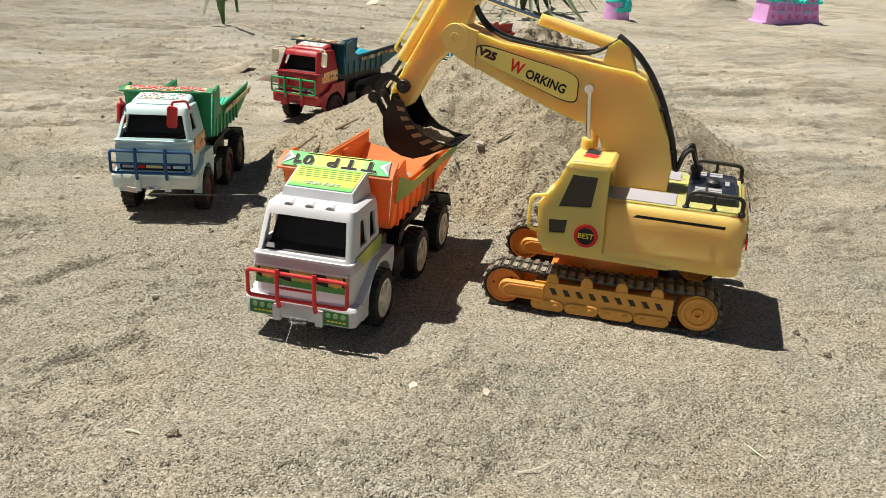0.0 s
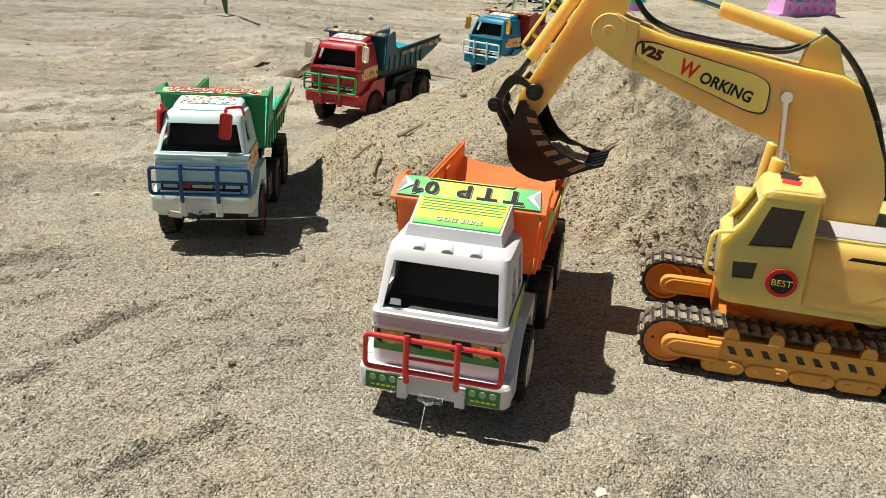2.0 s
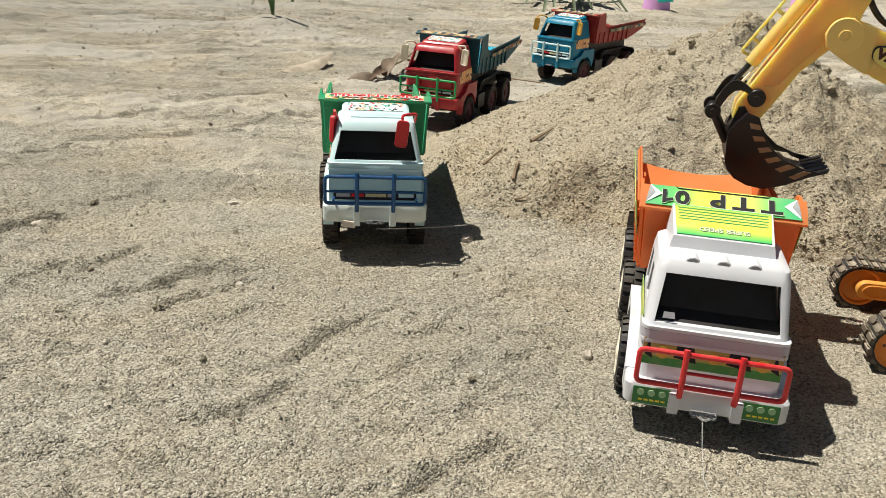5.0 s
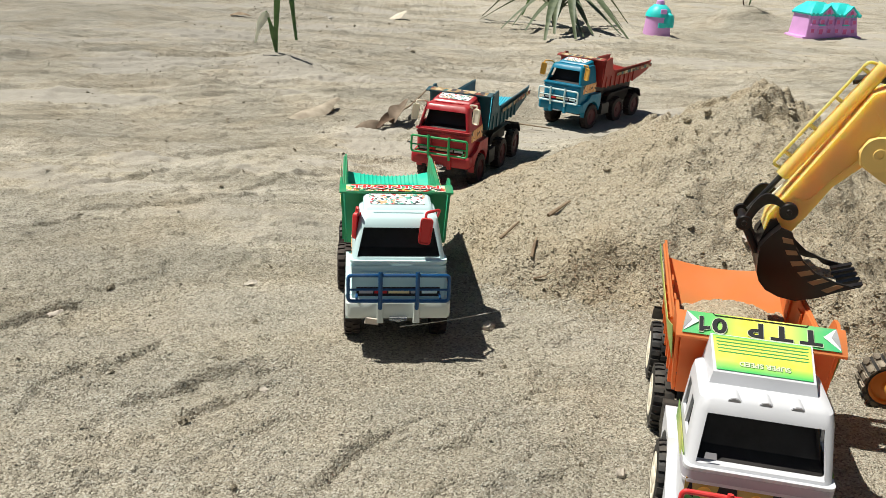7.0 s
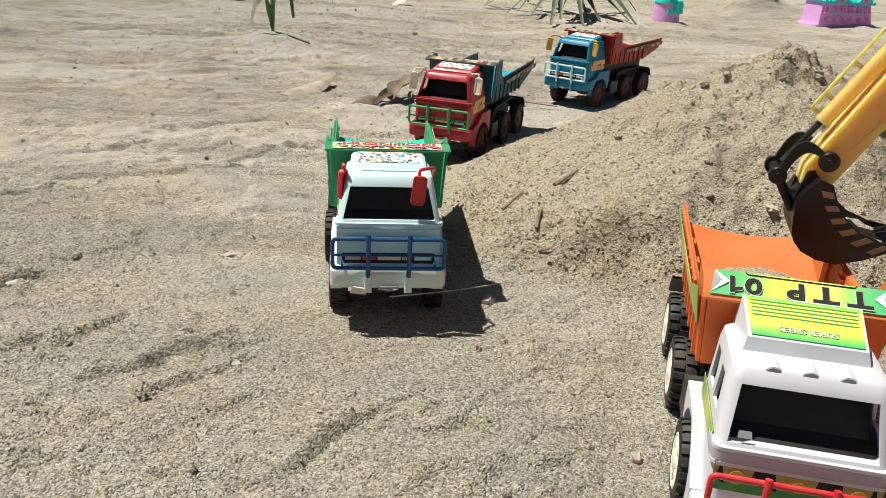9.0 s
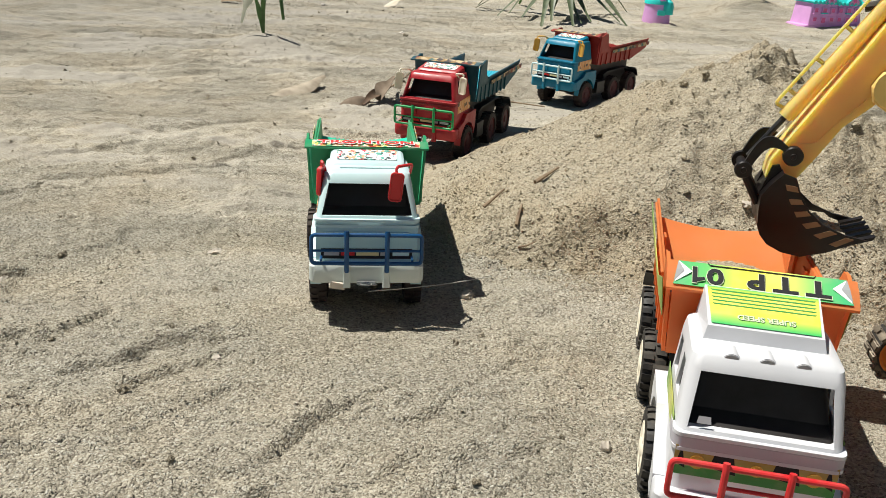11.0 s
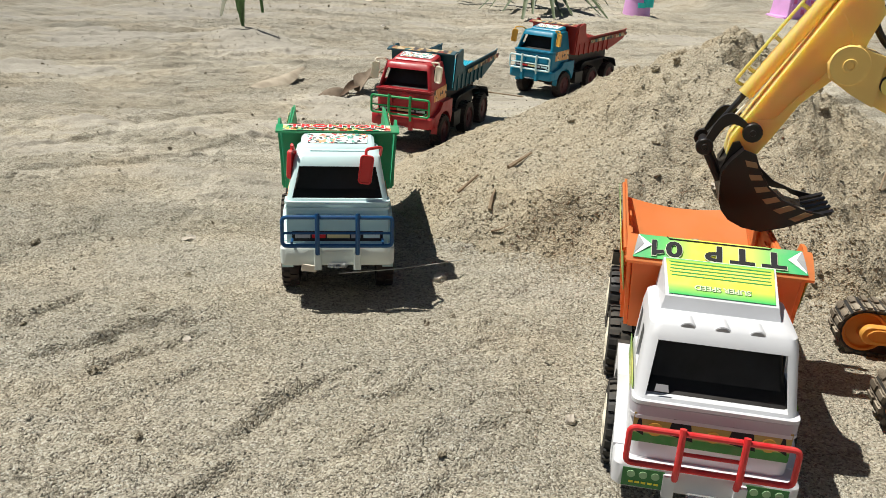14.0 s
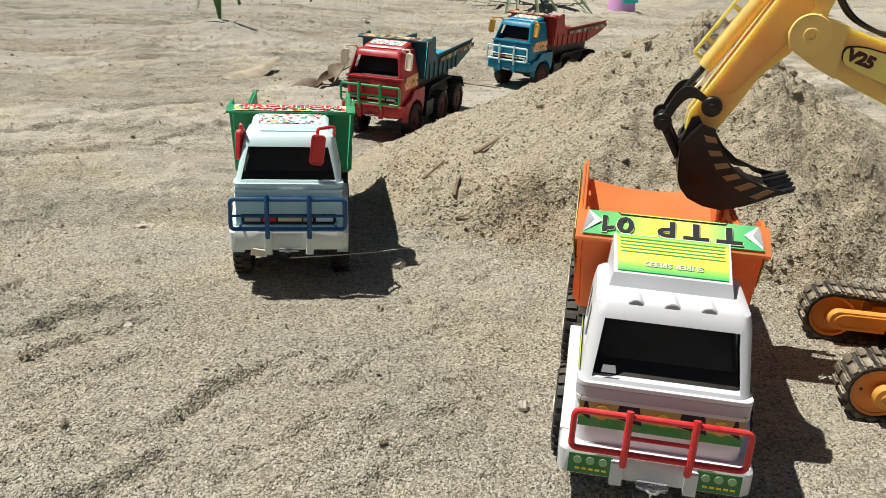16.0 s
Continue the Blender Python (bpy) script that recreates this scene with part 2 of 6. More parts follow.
GREY = plastic("grey_plastic", (0.34, 0.34, 0.36), 0.4, 0.2)
TREAD = plastic("grey_tread_plate", (0.36, 0.36, 0.40), 0.45, 0.3)
CREAM = plastic("cream_plastic", (0.75, 0.69, 0.56), 0.4, 0.12)
LINK = plastic("grey_brown_rubber_link", (0.075, 0.058, 0.040), 0.6, 0.95)
PINK = plastic("pink_plastic", (0.86, 0.40, 0.84), 0.38, 0.12, 0.5)
ROSE = plastic("rose_plastic", (0.62, 0.10, 0.34), 0.38, 0.25)
CYAN = plastic("turquoise_plastic", (0.02, 0.58, 0.55), 0.38, 0.12)
LAMP_RED = plastic("red_lens", (0.62, 0.012, 0.008), 0.15, 0.1)
PAPER = plastic("white_paper", (0.56, 0.50, 0.42), 0.7, 0.3)
INK = plastic("black_ink", (0.012, 0.012, 0.016), 0.8, 0.05)
INK_WHITE = plastic("white_ink", (0.80, 0.80, 0.76), 0.8, 0.1)
INK_CREAM = plastic("cream_ink", (0.62, 0.55, 0.30), 0.8, 0.1)
INK_PALE = plastic("pale_green_white_ink", (0.55, 0.60, 0.42), 0.8, 0.1)
INK_GREY = plastic("grey_ink", (0.30, 0.31, 0.32), 0.8, 0.1)
INK_MAROON = plastic("maroon_ink", (0.06, 0.015, 0.018), 0.8, 0.05)
INK_RED = plastic("red_ink", (0.60, 0.02, 0.02), 0.8, 0.05)
INK_GREEN = plastic("green_ink", (0.03, 0.25, 0.06), 0.8, 0.1)
INK_YELLOW = plastic("yellow_ink", (0.80, 0.65, 0.06), 0.8, 0.1)
INK_TAN = plastic("tan_ink", (0.26, 0.16, 0.08), 0.5, 0.1)
G, Y_ = (0.03, 0.42, 0.10), (0.85, 0.72, 0.06)
VISOR_PRINT = printed("green_yellow_visor_print", [(0.0, (0.02, 0.40, 0.14)), (0.2, (0.12, 0.48, 0.12)), (0.42, Y_), (0.62, (0.8, 0.75, 0.12)), (0.82, (0.12, 0.48, 0.14)), (1.0, (0.02, 0.38, 0.16))], 0)
SIGN_PRINT = printed("green_yellow_roof_print", [(0.0, G), (0.16, (0.25, 0.55, 0.08)), (0.38, Y_), (0.7, (0.78, 0.72, 0.10)), (0.95, (0.35, 0.55, 0.06)), (1.0, G)], 1)
STRIP_PRINT = printed("camouflage_strip_print", [(0.0, (0.04, 0.22, 0.05)), (0.30, (0.05, 0.25, 0.05)), (0.34, (0.42, 0.33, 0.09)), (1.0, (0.34, 0.24, 0.06))], 2)
SIDE_PRINT = printed("olive_yellow_side_print", [(0.0, (0.22, 0.34, 0.08)), (0.45, (0.50, 0.50, 0.12)), (1.0, (0.10, 0.26, 0.06))], 1)
LAMP_PALE = plastic("pale_green_ink", (0.26, 0.44, 0.24), 0.6, 0.1)
LAMP_PRINT = plastic("green_lamp_print", (0.03, 0.17, 0.045), 0.45, 0.15)
BANNER_PRINT = collage("red_yellow_banner_print", [(0.5, 0.05, 0.03), (0.62, 0.5, 0.2), (0.65, 0.62, 0.5), (0.05, 0.32, 0.15), (0.6, 0.55, 0.4), (0.6, 0.45, 0.1)], 230)
FLOWER_PRINT = collage("many_coloured_roof_print", [(0.66, 0.66, 0.66), (0.5, 0.06, 0.08), (0.66, 0.66, 0.66), (0.66, 0.66, 0.66), (0.04, 0.06, 0.06), (0.66, 0.66, 0.66), (0.10, 0.35, 0.28), (0.6, 0.35, 0.2), (0.66, 0.66, 0.66)], 230)
FADED_PRINT = collage("faded_tan_banner_print", [(0.30, 0.20, 0.09), (0.06, 0.05, 0.05), (0.45, 0.36, 0.22), (0.22, 0.05, 0.03), (0.30, 0.20, 0.09), (0.05, 0.12, 0.12)], 80)
DOOR_PRINT = collage("orange_door_print", [(0.68, 0.34, 0.13), (0.72, 0.42, 0.20), (0.12, 0.08, 0.06), (0.68, 0.34, 0.13), (0.72, 0.52, 0.30)], 130)
CHROME = material("chrome", 0.15, 1.0)[0]
CHROME.node_tree.nodes["Principled BSDF"].inputs["Base Color"].default_value = (0.75, 0.75, 0.76, 1)
STEEL = material("brushed_steel", 0.35, 1.0)[0]
STEEL.node_tree.nodes["Principled BSDF"].inputs["Base Color"].default_value = (0.45, 0.45, 0.46, 1)
SMOKED = material("smoked_plastic_window", 0.12)[0]
SMOKED.node_tree.nodes["Principled BSDF"].inputs["Base Color"].default_value = (0.020, 0.014, 0.010, 1)
CLEAR = material("clear_plastic", 0.1)[0]
CLEAR.node_tree.nodes["Principled BSDF"].inputs["Base Color"].default_value = (0.8, 0.82, 0.82, 1)
CLEAR.node_tree.nodes["Principled BSDF"].inputs["Transmission Weight"].default_value = 0.75


def leafy(name, a, b_, rough=0.6, glow=0.0):
    m, nt, b = material(name, rough)
    pos = nt.nodes.new("ShaderNodeTexCoord").outputs["Object"]
    n = node(nt, "ShaderNodeTexNoise", Scale=30.0, Detail=5.0)
    nt.links.new(pos, n.inputs["Vector"])
    nt.links.new(ramp(nt, n.outputs[0], [(0.35, paled(a, 1.2)), (0.65, paled(b_, 1.2))]), b.inputs["Base Color"])
    bumped(nt, b, [(n.outputs[0], 0.3, 0.002)])
    if glow:
        through_leaf = node(nt, "ShaderNodeBsdfTranslucent", Color=(*[min(1, 1.6 * c) for c in b_], 1))
        both = node(nt, "ShaderNodeMixShader")
        both.inputs[0].default_value = glow
        nt.links.new(b.outputs[0], both.inputs[1])
        nt.links.new(through_leaf.outputs[0], both.inputs[2])
        end = [n for n in nt.nodes if n.bl_idname == "ShaderNodeOutputMaterial"][0]
        nt.links.new(both.outputs[0], end.inputs[0])
    return m


BLADE = leafy("green_blade", (0.085, 0.155, 0.065), (0.16, 0.255, 0.11), 0.5, 0.4)
DRY_BLADE = leafy("dry_blade", (0.52, 0.54, 0.45), (0.68, 0.69, 0.58), 0.6, 0.4)
GREY_BLADE = leafy("grey_green_blade", (0.075, 0.105, 0.055), (0.15, 0.18, 0.10), 0.45, 0.25)
DEAD_LEAF = leafy("dead_leaf", (0.27, 0.225, 0.165), (0.40, 0.345, 0.265), 0.8)
BROWN_LEAF = leafy("brown_dead_leaf", (0.11, 0.082, 0.055), (0.21, 0.16, 0.115), 0.85)
ROOT = leafy("red_brown_dead_blade", (0.06, 0.036, 0.02), (0.13, 0.082, 0.05), 0.8)
PALE_LEAF = leafy("pale_dead_leaf", (0.50, 0.44, 0.34), (0.66, 0.60, 0.49), 0.8)
TWIG = leafy("dry_twig", (0.16, 0.11, 0.07), (0.30, 0.23, 0.15), 0.85)
STONE = leafy("pale_stone", (0.34, 0.30, 0.25), (0.52, 0.47, 0.40), 0.85)
PALE_STONE = leafy("pale_grey_stone", (0.48, 0.45, 0.41), (0.66, 0.62, 0.57), 0.8)
THREAD = leafy("nylon_thread", (0.38, 0.37, 0.34), (0.5, 0.5, 0.46), 0.4)


# ---- mesh tools ----
def part(name, bm, mat, parent=None, label="", smooth=35):
    """Links a bmesh as one mesh object, under a thing or a part if one is given."""
    me = bpy.data.meshes.new(name)
    bmesh.ops.recalc_face_normals(bm, faces=bm.faces)
    bm.to_mesh(me)
    bm.free()
    me.materials.append(mat)
    if smooth:
        me.shade_smooth()
        me.set_sharp_from_angle(angle=radians(smooth))
    ob = new(name, me)
    if parent:
        ob.parent = parent
    if label:
        tagged(ob, label)
    return ob


def same(name, mesh, m, parent):
    """One more object on a mesh that is there already."""
    ob = new(name, mesh)
    ob.parent = parent
    ob.matrix_local = m
    return ob


def thing(name, m, label, category, group=""):
    ob = new(name)
    ob.empty_display_size = 0.02
    ob.matrix_world = m
    return tagged(ob, label, category, group)


def soften(bm, geom_faces, width, segments=2, sharp=30):
    edges = {e for f in geom_faces for e in f.edges if len(e.link_faces) == 2 and e.calc_face_angle(0) > radians(sharp)}
    if width > 0 and edges:
        bmesh.ops.bevel(bm, geom=list(edges), offset=width, segments=segments, profile=0.5, affect="EDGES", clamp_overlap=True)


def loft(bm, rings, bevel=0.0, closed=False):
    """Skins rings of points (all with one count); the ends are capped unless the rings form a loop."""
    vs = [[bm.verts.new(p) for p in ring] for ring in rings]
    n, faces = len(vs[0]), []
    for a, b in zip(vs, vs[1:] + vs[:1] if closed else vs[1:]):
        for i in range(n):
            faces.append(bm.faces.new((a[i], a[(i + 1) % n], b[(i + 1) % n], b[i])))
    if not closed:
        faces += [bm.faces.new(vs[0][::-1]), bm.faces.new(vs[-1])]
    soften(bm, faces, bevel)
    return bm


def box(x0, x1, y0, y1, z0, z1, bevel=0.001, bm=None):
    bm = bm or bmesh.new()
    return loft(bm, [[(x0, y0, z), (x1, y0, z), (x1, y1, z), (x0, y1, z)] for z in (z0, z1)], bevel)


def slab(poly, x0, x1, bevel=0.001, bm=None):
    """A polygon of (y, z), from x0 to x1."""
    return loft(bm or bmesh.new(), [[(x, y, z) for y, z in poly] for x in (x0, x1)], bevel)


def plate(poly, y0, y1, bevel=0.001, bm=None):
    """A polygon of (x, z), from y0 to y1."""
    return loft(bm or bmesh.new(), [[(x, y, z) for x, z in poly] for y in (y0, y1)], bevel)


def tube(points, r, n=10, loop=False, bm=None, ends=None):
    """A round bar along points."""
    bm = bm or bmesh.new()
    pts = [Vector(p) for p in points]
    rings, side = [], None
    for i, p in enumerate(pts):
        a = pts[i - 1] if (i or loop) else p
        b = pts[(i + 1) % len(pts)] if (i + 1 < len(pts) or loop) else p
        d = (b - a).normalized()
        if side is None:
            side = d.orthogonal().normalized()
        side = (side - d * side.dot(d)).normalized()
        other = d.cross(side)
        rad = r if ends is None else r + (ends - r) * i / (len(pts) - 1)
        rings.append([p + rad * (math.cos(2 * math.pi * k / n) * side + math.sin(2 * math.pi * k / n) * other) for k in range(n)])
    return loft(bm, rings, 0, loop)


def rounded(points, r, steps=4, loop=True):
    """A polyline with rounded corners."""
    pts, out = [Vector(p) for p in points], []
    n = len(pts)
    for i, p in enumerate(pts):
        if not loop and i in (0, n - 1):
            out.append(p)
            continue
        a, b = pts[i - 1], pts[(i + 1) % n]
        u, v = (a - p), (b - p)
        k = min(r, u.length / 2.2, v.length / 2.2)
        s, e = p + u.normalized() * k, p + v.normalized() * k
        for j in range(steps + 1):
            t = j / steps
            out.append(s * (1 - t) ** 2 + p * 2 * t * (1 - t) + e * t * t)
    return out


def lathe(profile, axis="x", n=24, bm=None):
    """Turns a profile of (along, radius) round an axis; closed where the radius is 0."""
    bm = bm or bmesh.new()
    rings = []
    for a, r in profile:
        ring = []
        for k in range(n):
            c, s = r * math.cos(2 * math.pi * k / n), r * math.sin(2 * math.pi * k / n)
            ring.append((a, c, s) if axis == "x" else (c, a, s) if axis == "y" else (c, s, a))
        rings.append(ring)
    return loft(bm, rings)


def rrect(x0, x1, y0, y1, r, z, n=4):
    """A rounded rectangle at height z."""
    out = []
    for cx, cy, a0 in ((x1 - r, y0 + r, -90), (x1 - r, y1 - r, 0), (x0 + r, y1 - r, 90), (x0 + r, y0 + r, 180)):
        for k in range(n + 1):
            a = radians(a0 + 90 * k / n)
            out.append((cx + r * math.cos(a), cy + r * math.sin(a), z))
    return out


def carve(bm, cutters):
    """The solid bm less the solids in cutters."""
    def temporary(b):
        bmesh.ops.recalc_face_normals(b, faces=b.faces)
        me = bpy.data.meshes.new("temporary")
        b.to_mesh(me)
        b.free()
        return new("temporary", me)
    body, tools = temporary(bm), [temporary(c) for c in cutters]
    for tool in tools:
        mod = body.modifiers.new("cut", "BOOLEAN")
        mod.operation, mod.object, mod.solver = "DIFFERENCE", tool, "EXACT"
    deps = bpy.context.evaluated_depsgraph_get()
    deps.update()
    me = bpy.data.meshes.new_from_object(body.evaluated_get(deps))
    out = bmesh.new()
    out.from_mesh(me)
    for ob in (body, *tools):
        old = ob.data
        bpy.data.objects.remove(ob)
        bpy.data.meshes.remove(old)
    bpy.data.meshes.remove(me)
    return out


def lettering(words, size, m, mat, parent, name="lettering", depth=0.0002, squeeze=1.0, bold=0.0):
    """Words as a thin mesh, centred on the pose m (x along the line, y up the letters)."""
    cu = bpy.data.curves.new("letters", "FONT")
    cu.body, cu.size, cu.align_x, cu.align_y, cu.extrude = words, size, "CENTER", "CENTER", depth
    cu.resolution_u, cu.offset = 3, bold
    tmp = new("letters", cu)
    deps = bpy.context.evaluated_depsgraph_get()
    deps.update()
    me = bpy.data.meshes.new_from_object(tmp.evaluated_get(deps))
    bpy.data.objects.remove(tmp)
    bpy.data.curves.remove(cu)
    me.materials.clear()
    me.materials.append(mat)
    me.transform(m @ Matrix.Diagonal((squeeze, 1, 1, 1)))
    ob = new(name, me)
    ob.parent = parent
    return ob


def patch(corners, mat, parent, name="sticker", lift=0.0004, label=""):
    """A thin four-cornered sticker on the face that its corners (in order) span."""
    p = [Vector(c) for c in corners]
    n = (p[1] - p[0]).cross(p[3] - p[0]).normalized()
    bm = bmesh.new()
    loft(bm, [[q + n * 0.0001 for q in p], [q + n * lift for q in p]])
    return part(name, bm, mat, parent, label, 0)


# ---- relief of the ground ----
def lattice(x, y, size, seed):
    """Smooth random values from -1 to 1 on a grid of that size in metres."""
    rng = np.random.default_rng(seed)
    table = rng.uniform(-1, 1, (256, 256))
    u, v = np.asarray(x) / size + 1000.37, np.asarray(y) / size + 1000.71
    i, j = np.floor(u).astype(int), np.floor(v).astype(int)
    f, g = u - i, v - j
    f, g = f * f * (3 - 2 * f), g * g * (3 - 2 * g)
    t = lambda a, b: table[(i + a) % 256, (j + b) % 256]
    return (t(0, 0) * (1 - f) + t(1, 0) * f) * (1 - g) + (t(0, 1) * (1 - f) + t(1, 1) * f) * g


GROOVES = [((-0.61, 1.105), (-0.562, 1.176), (-0.475, 1.245), 0.006), ((-0.49, 0.855), (-0.433, 0.922), (-0.37, 0.955), 0.005), ((-0.882, 1.278), (-0.771, 1.345), (-0.66, 1.39), 0.006),
           ((-0.8, 1.235), (-0.74, 1.28), (-0.679, 1.32), 0.005), ((-1.15, 1.47), (-1.09, 1.52), (-1.03, 1.56), 0.008), ((-0.95, 2.1), (-0.8, 2.25), (-0.62, 2.33), 0.0055),
           ((-1.2, 2.0), (-1.0, 2.02), (-0.85, 2.12), 0.0055), ((-0.7, 0.98), (-0.64, 1.0), (-0.6, 1.06), 0.005), ((-1.128, 2.401), (-1.0, 2.461), (-0.884, 2.602), 0.0055),
           ((-1.16, 2.818), (-1.031, 2.755), (-0.923, 2.798), 0.0055), ((-1.282, 2.152), (-1.175, 2.202), (-1.08, 2.276), 0.0055), ((-1.453, 2.556), (-1.37, 2.6), (-1.288, 2.619), 0.0055),
           ((-1.079, 2.095), (-1.04, 2.13), (-0.998, 2.16), 0.0055), ((-1.255, 1.914), (-1.2, 1.94), (-1.149, 1.953), 0.0055), ((-0.999, 1.247), (-0.989, 1.321), (-0.934, 1.393), 0.004),
           ((-0.72, 1.345), (-0.668, 1.373), (-0.6, 1.345), 0.005), ((-0.943, 1.349), (-0.9, 1.399), (-0.868, 1.434), 0.004)]
REST = []  # resting planes of the vehicles: centre, half length, half width, turn, height, slope


def ground_height(x, y):
    x, y = np.asarray(x, float), np.asarray(y, float)
    far = np.clip((y - 1.6) / 2.0, 0, 1)
    h = 0.011 * lattice(x, y, 0.38, 1) + (0.011 - 0.003 * far) * lattice(x * 0.6 + y * 0.35, y - 0.35 * x, 0.13, 2) * (0.5 + 0.8 * np.clip(lattice(x, y, 0.5, 9) + 0.3, 0, 1))
    h += (0.0075 - 0.004 * np.clip(far * 3, 0, 1)) * lattice(x * 0.7, y, 0.045, 3) * (0.4 + 0.9 * np.clip(lattice(x, y, 0.33, 10) + 0.2, 0, 1)) + 0.0036 * lattice(x, y, 0.018, 4) + 0.0022 * lattice(x, y, 0.009, 5)
    h += far * (0.022 * lattice(x, y, 0.9, 6) + 0.006 * lattice(x * 0.35, y, 0.22, 7) + 0.0035 * lattice(x * 0.3, y, 0.09, 8) + 0.002 * lattice(x * 0.4, y, 0.045, 13))
    ridge = (1 - np.abs(lattice(x * 0.55 + 0.3 * y, y - 0.25 * x, 0.21, 14))) ** 6
    h += (0.006 + 0.004 * far) * ridge * np.clip(lattice(x, y, 0.6, 15) + 0.35, 0, 1)
    h += 0.005 * np.tanh(5 * lattice(x * (0.5 - 0.25 * far) + 0.2 * y, y - 0.2 * x, 0.24, 17)) * np.clip(lattice(x, y, 0.5, 18) + 0.5, 0, 1)
    h += 0.003 * np.tanh(6 * lattice(x * (0.55 - 0.25 * far) - 0.2 * y, y, 0.10, 19)) * np.clip(lattice(x, y, 0.4, 20) + 0.3, 0, 1)
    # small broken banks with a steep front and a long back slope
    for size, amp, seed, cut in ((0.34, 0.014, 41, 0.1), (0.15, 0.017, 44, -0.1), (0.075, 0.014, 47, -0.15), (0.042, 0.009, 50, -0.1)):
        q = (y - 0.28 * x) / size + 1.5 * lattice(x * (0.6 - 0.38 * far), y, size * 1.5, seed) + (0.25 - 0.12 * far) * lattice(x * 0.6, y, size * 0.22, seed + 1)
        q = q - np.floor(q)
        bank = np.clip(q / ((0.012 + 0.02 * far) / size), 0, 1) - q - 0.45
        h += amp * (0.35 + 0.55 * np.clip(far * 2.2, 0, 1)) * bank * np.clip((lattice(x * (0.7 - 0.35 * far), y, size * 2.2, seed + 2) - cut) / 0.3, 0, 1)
    tread = np.clip((x - 0.1) / 0.3, 0, 1) * np.clip((y - 2.5) / 0.4, 0, 1) * np.clip((5.2 - y) / 0.6, 0, 1) * np.clip(lattice(x * 0.5, y, 0.7, 63) + 0.6, 0, 1)
    wave = (y - 0.42 * x) / 0.085 + 1.1 * lattice(x * 0.5, y, 0.25, 64)
    wave = wave - np.floor(wave)
    h += 0.021 * tread * (np.clip(wave / 0.25, 0, 1) - wave)
    crumbly = np.clip(lattice(x * 0.6, y, 0.5, 60) + 0.45, 0, 1)
    h += (0.0015 + 0.0025 * far) * crumbly * np.maximum(lattice(x, y, 0.028, 61), 0.1) + 0.002 * far * crumbly * lattice(x, y, 0.016, 62)
    pits = np.clip(-lattice(x * 0.8, y, 0.16, 16) - 0.35, 0, 1)
    h -= (0.005 + 0.004 * far) * pits * np.clip(0.9 - x * 0.8, 0.1, 1)
    for a, b, c, depth in GROOVES:
        for (x0, y0), (x1, y1) in ((a, b), (b, c)):
            dx, dy = x1 - x0, y1 - y0
            s = ((x - x0) * dx + (y - y0) * dy) / (dx * dx + dy * dy)
            inside = np.clip(1.15 - np.abs(s - 0.5) * 2, 0, 0.3) / 0.3
            d = ((x - x0) * dy - (y - y0) * dx) / math.hypot(dx, dy) + 0.004 * lattice(x, y, 0.03, 11)
            h += inside * 1.7 * depth * (np.exp(-((d + 0.014) / 0.014) ** 2) * 0.6 - np.exp(-(d / 0.006) ** 2))
    for cx, cy, hl, hw, turn, z0, slope in REST:
        a = radians(turn)
        u = (x - cx) * math.cos(a) + (y - cy) * math.sin(a)
        v = -(x - cx) * math.sin(a) + (y - cy) * math.cos(a)
        w = np.clip(1.75 - np.hypot(np.maximum(np.abs(u) / hw, 0.6) - 0.6, np.maximum(np.abs(v) / hl, 0.8) - 0.8) * 1.1 - 0.45, 0, 0.9) / 0.9
        w = w * w * (3 - 2 * w)
        small = 0.0016 * lattice(x, y, 0.018, 4) + 0.0009 * lattice(x, y, 0.009, 5) + 0.0015 * lattice(x, y, 0.045, 3)
        h = h * (1 - w) + (z0 + slope * v + small) * w
    for px, py, pr, ph in ((-1.052, 3.81, 0.14, 0.060), (1.87, 6.25, 0.27, 0.14)):
        w = np.exp(-((x - px) ** 2 + (y - py) ** 2) / (pr * pr))
        h = h * (1 - w) + (ph + 0.004 * lattice(x, y, 0.03, 70)) * w
    return h


PEAK = (0.20, 1.95)


FOOT = ((-180, 0.665), (-173, 0.635), (-156, 0.62), (-147, 0.565), (-139, 0.51), (-131, 0.485), (-120, 0.465), (-108, 0.475), (-100, 0.50), (-85, 0.50), (-60, 0.47),
        (-40, 0.46), (-5, 0.55), (40, 0.57), (90, 0.58), (140, 0.64), (167, 0.695), (180, 0.665))


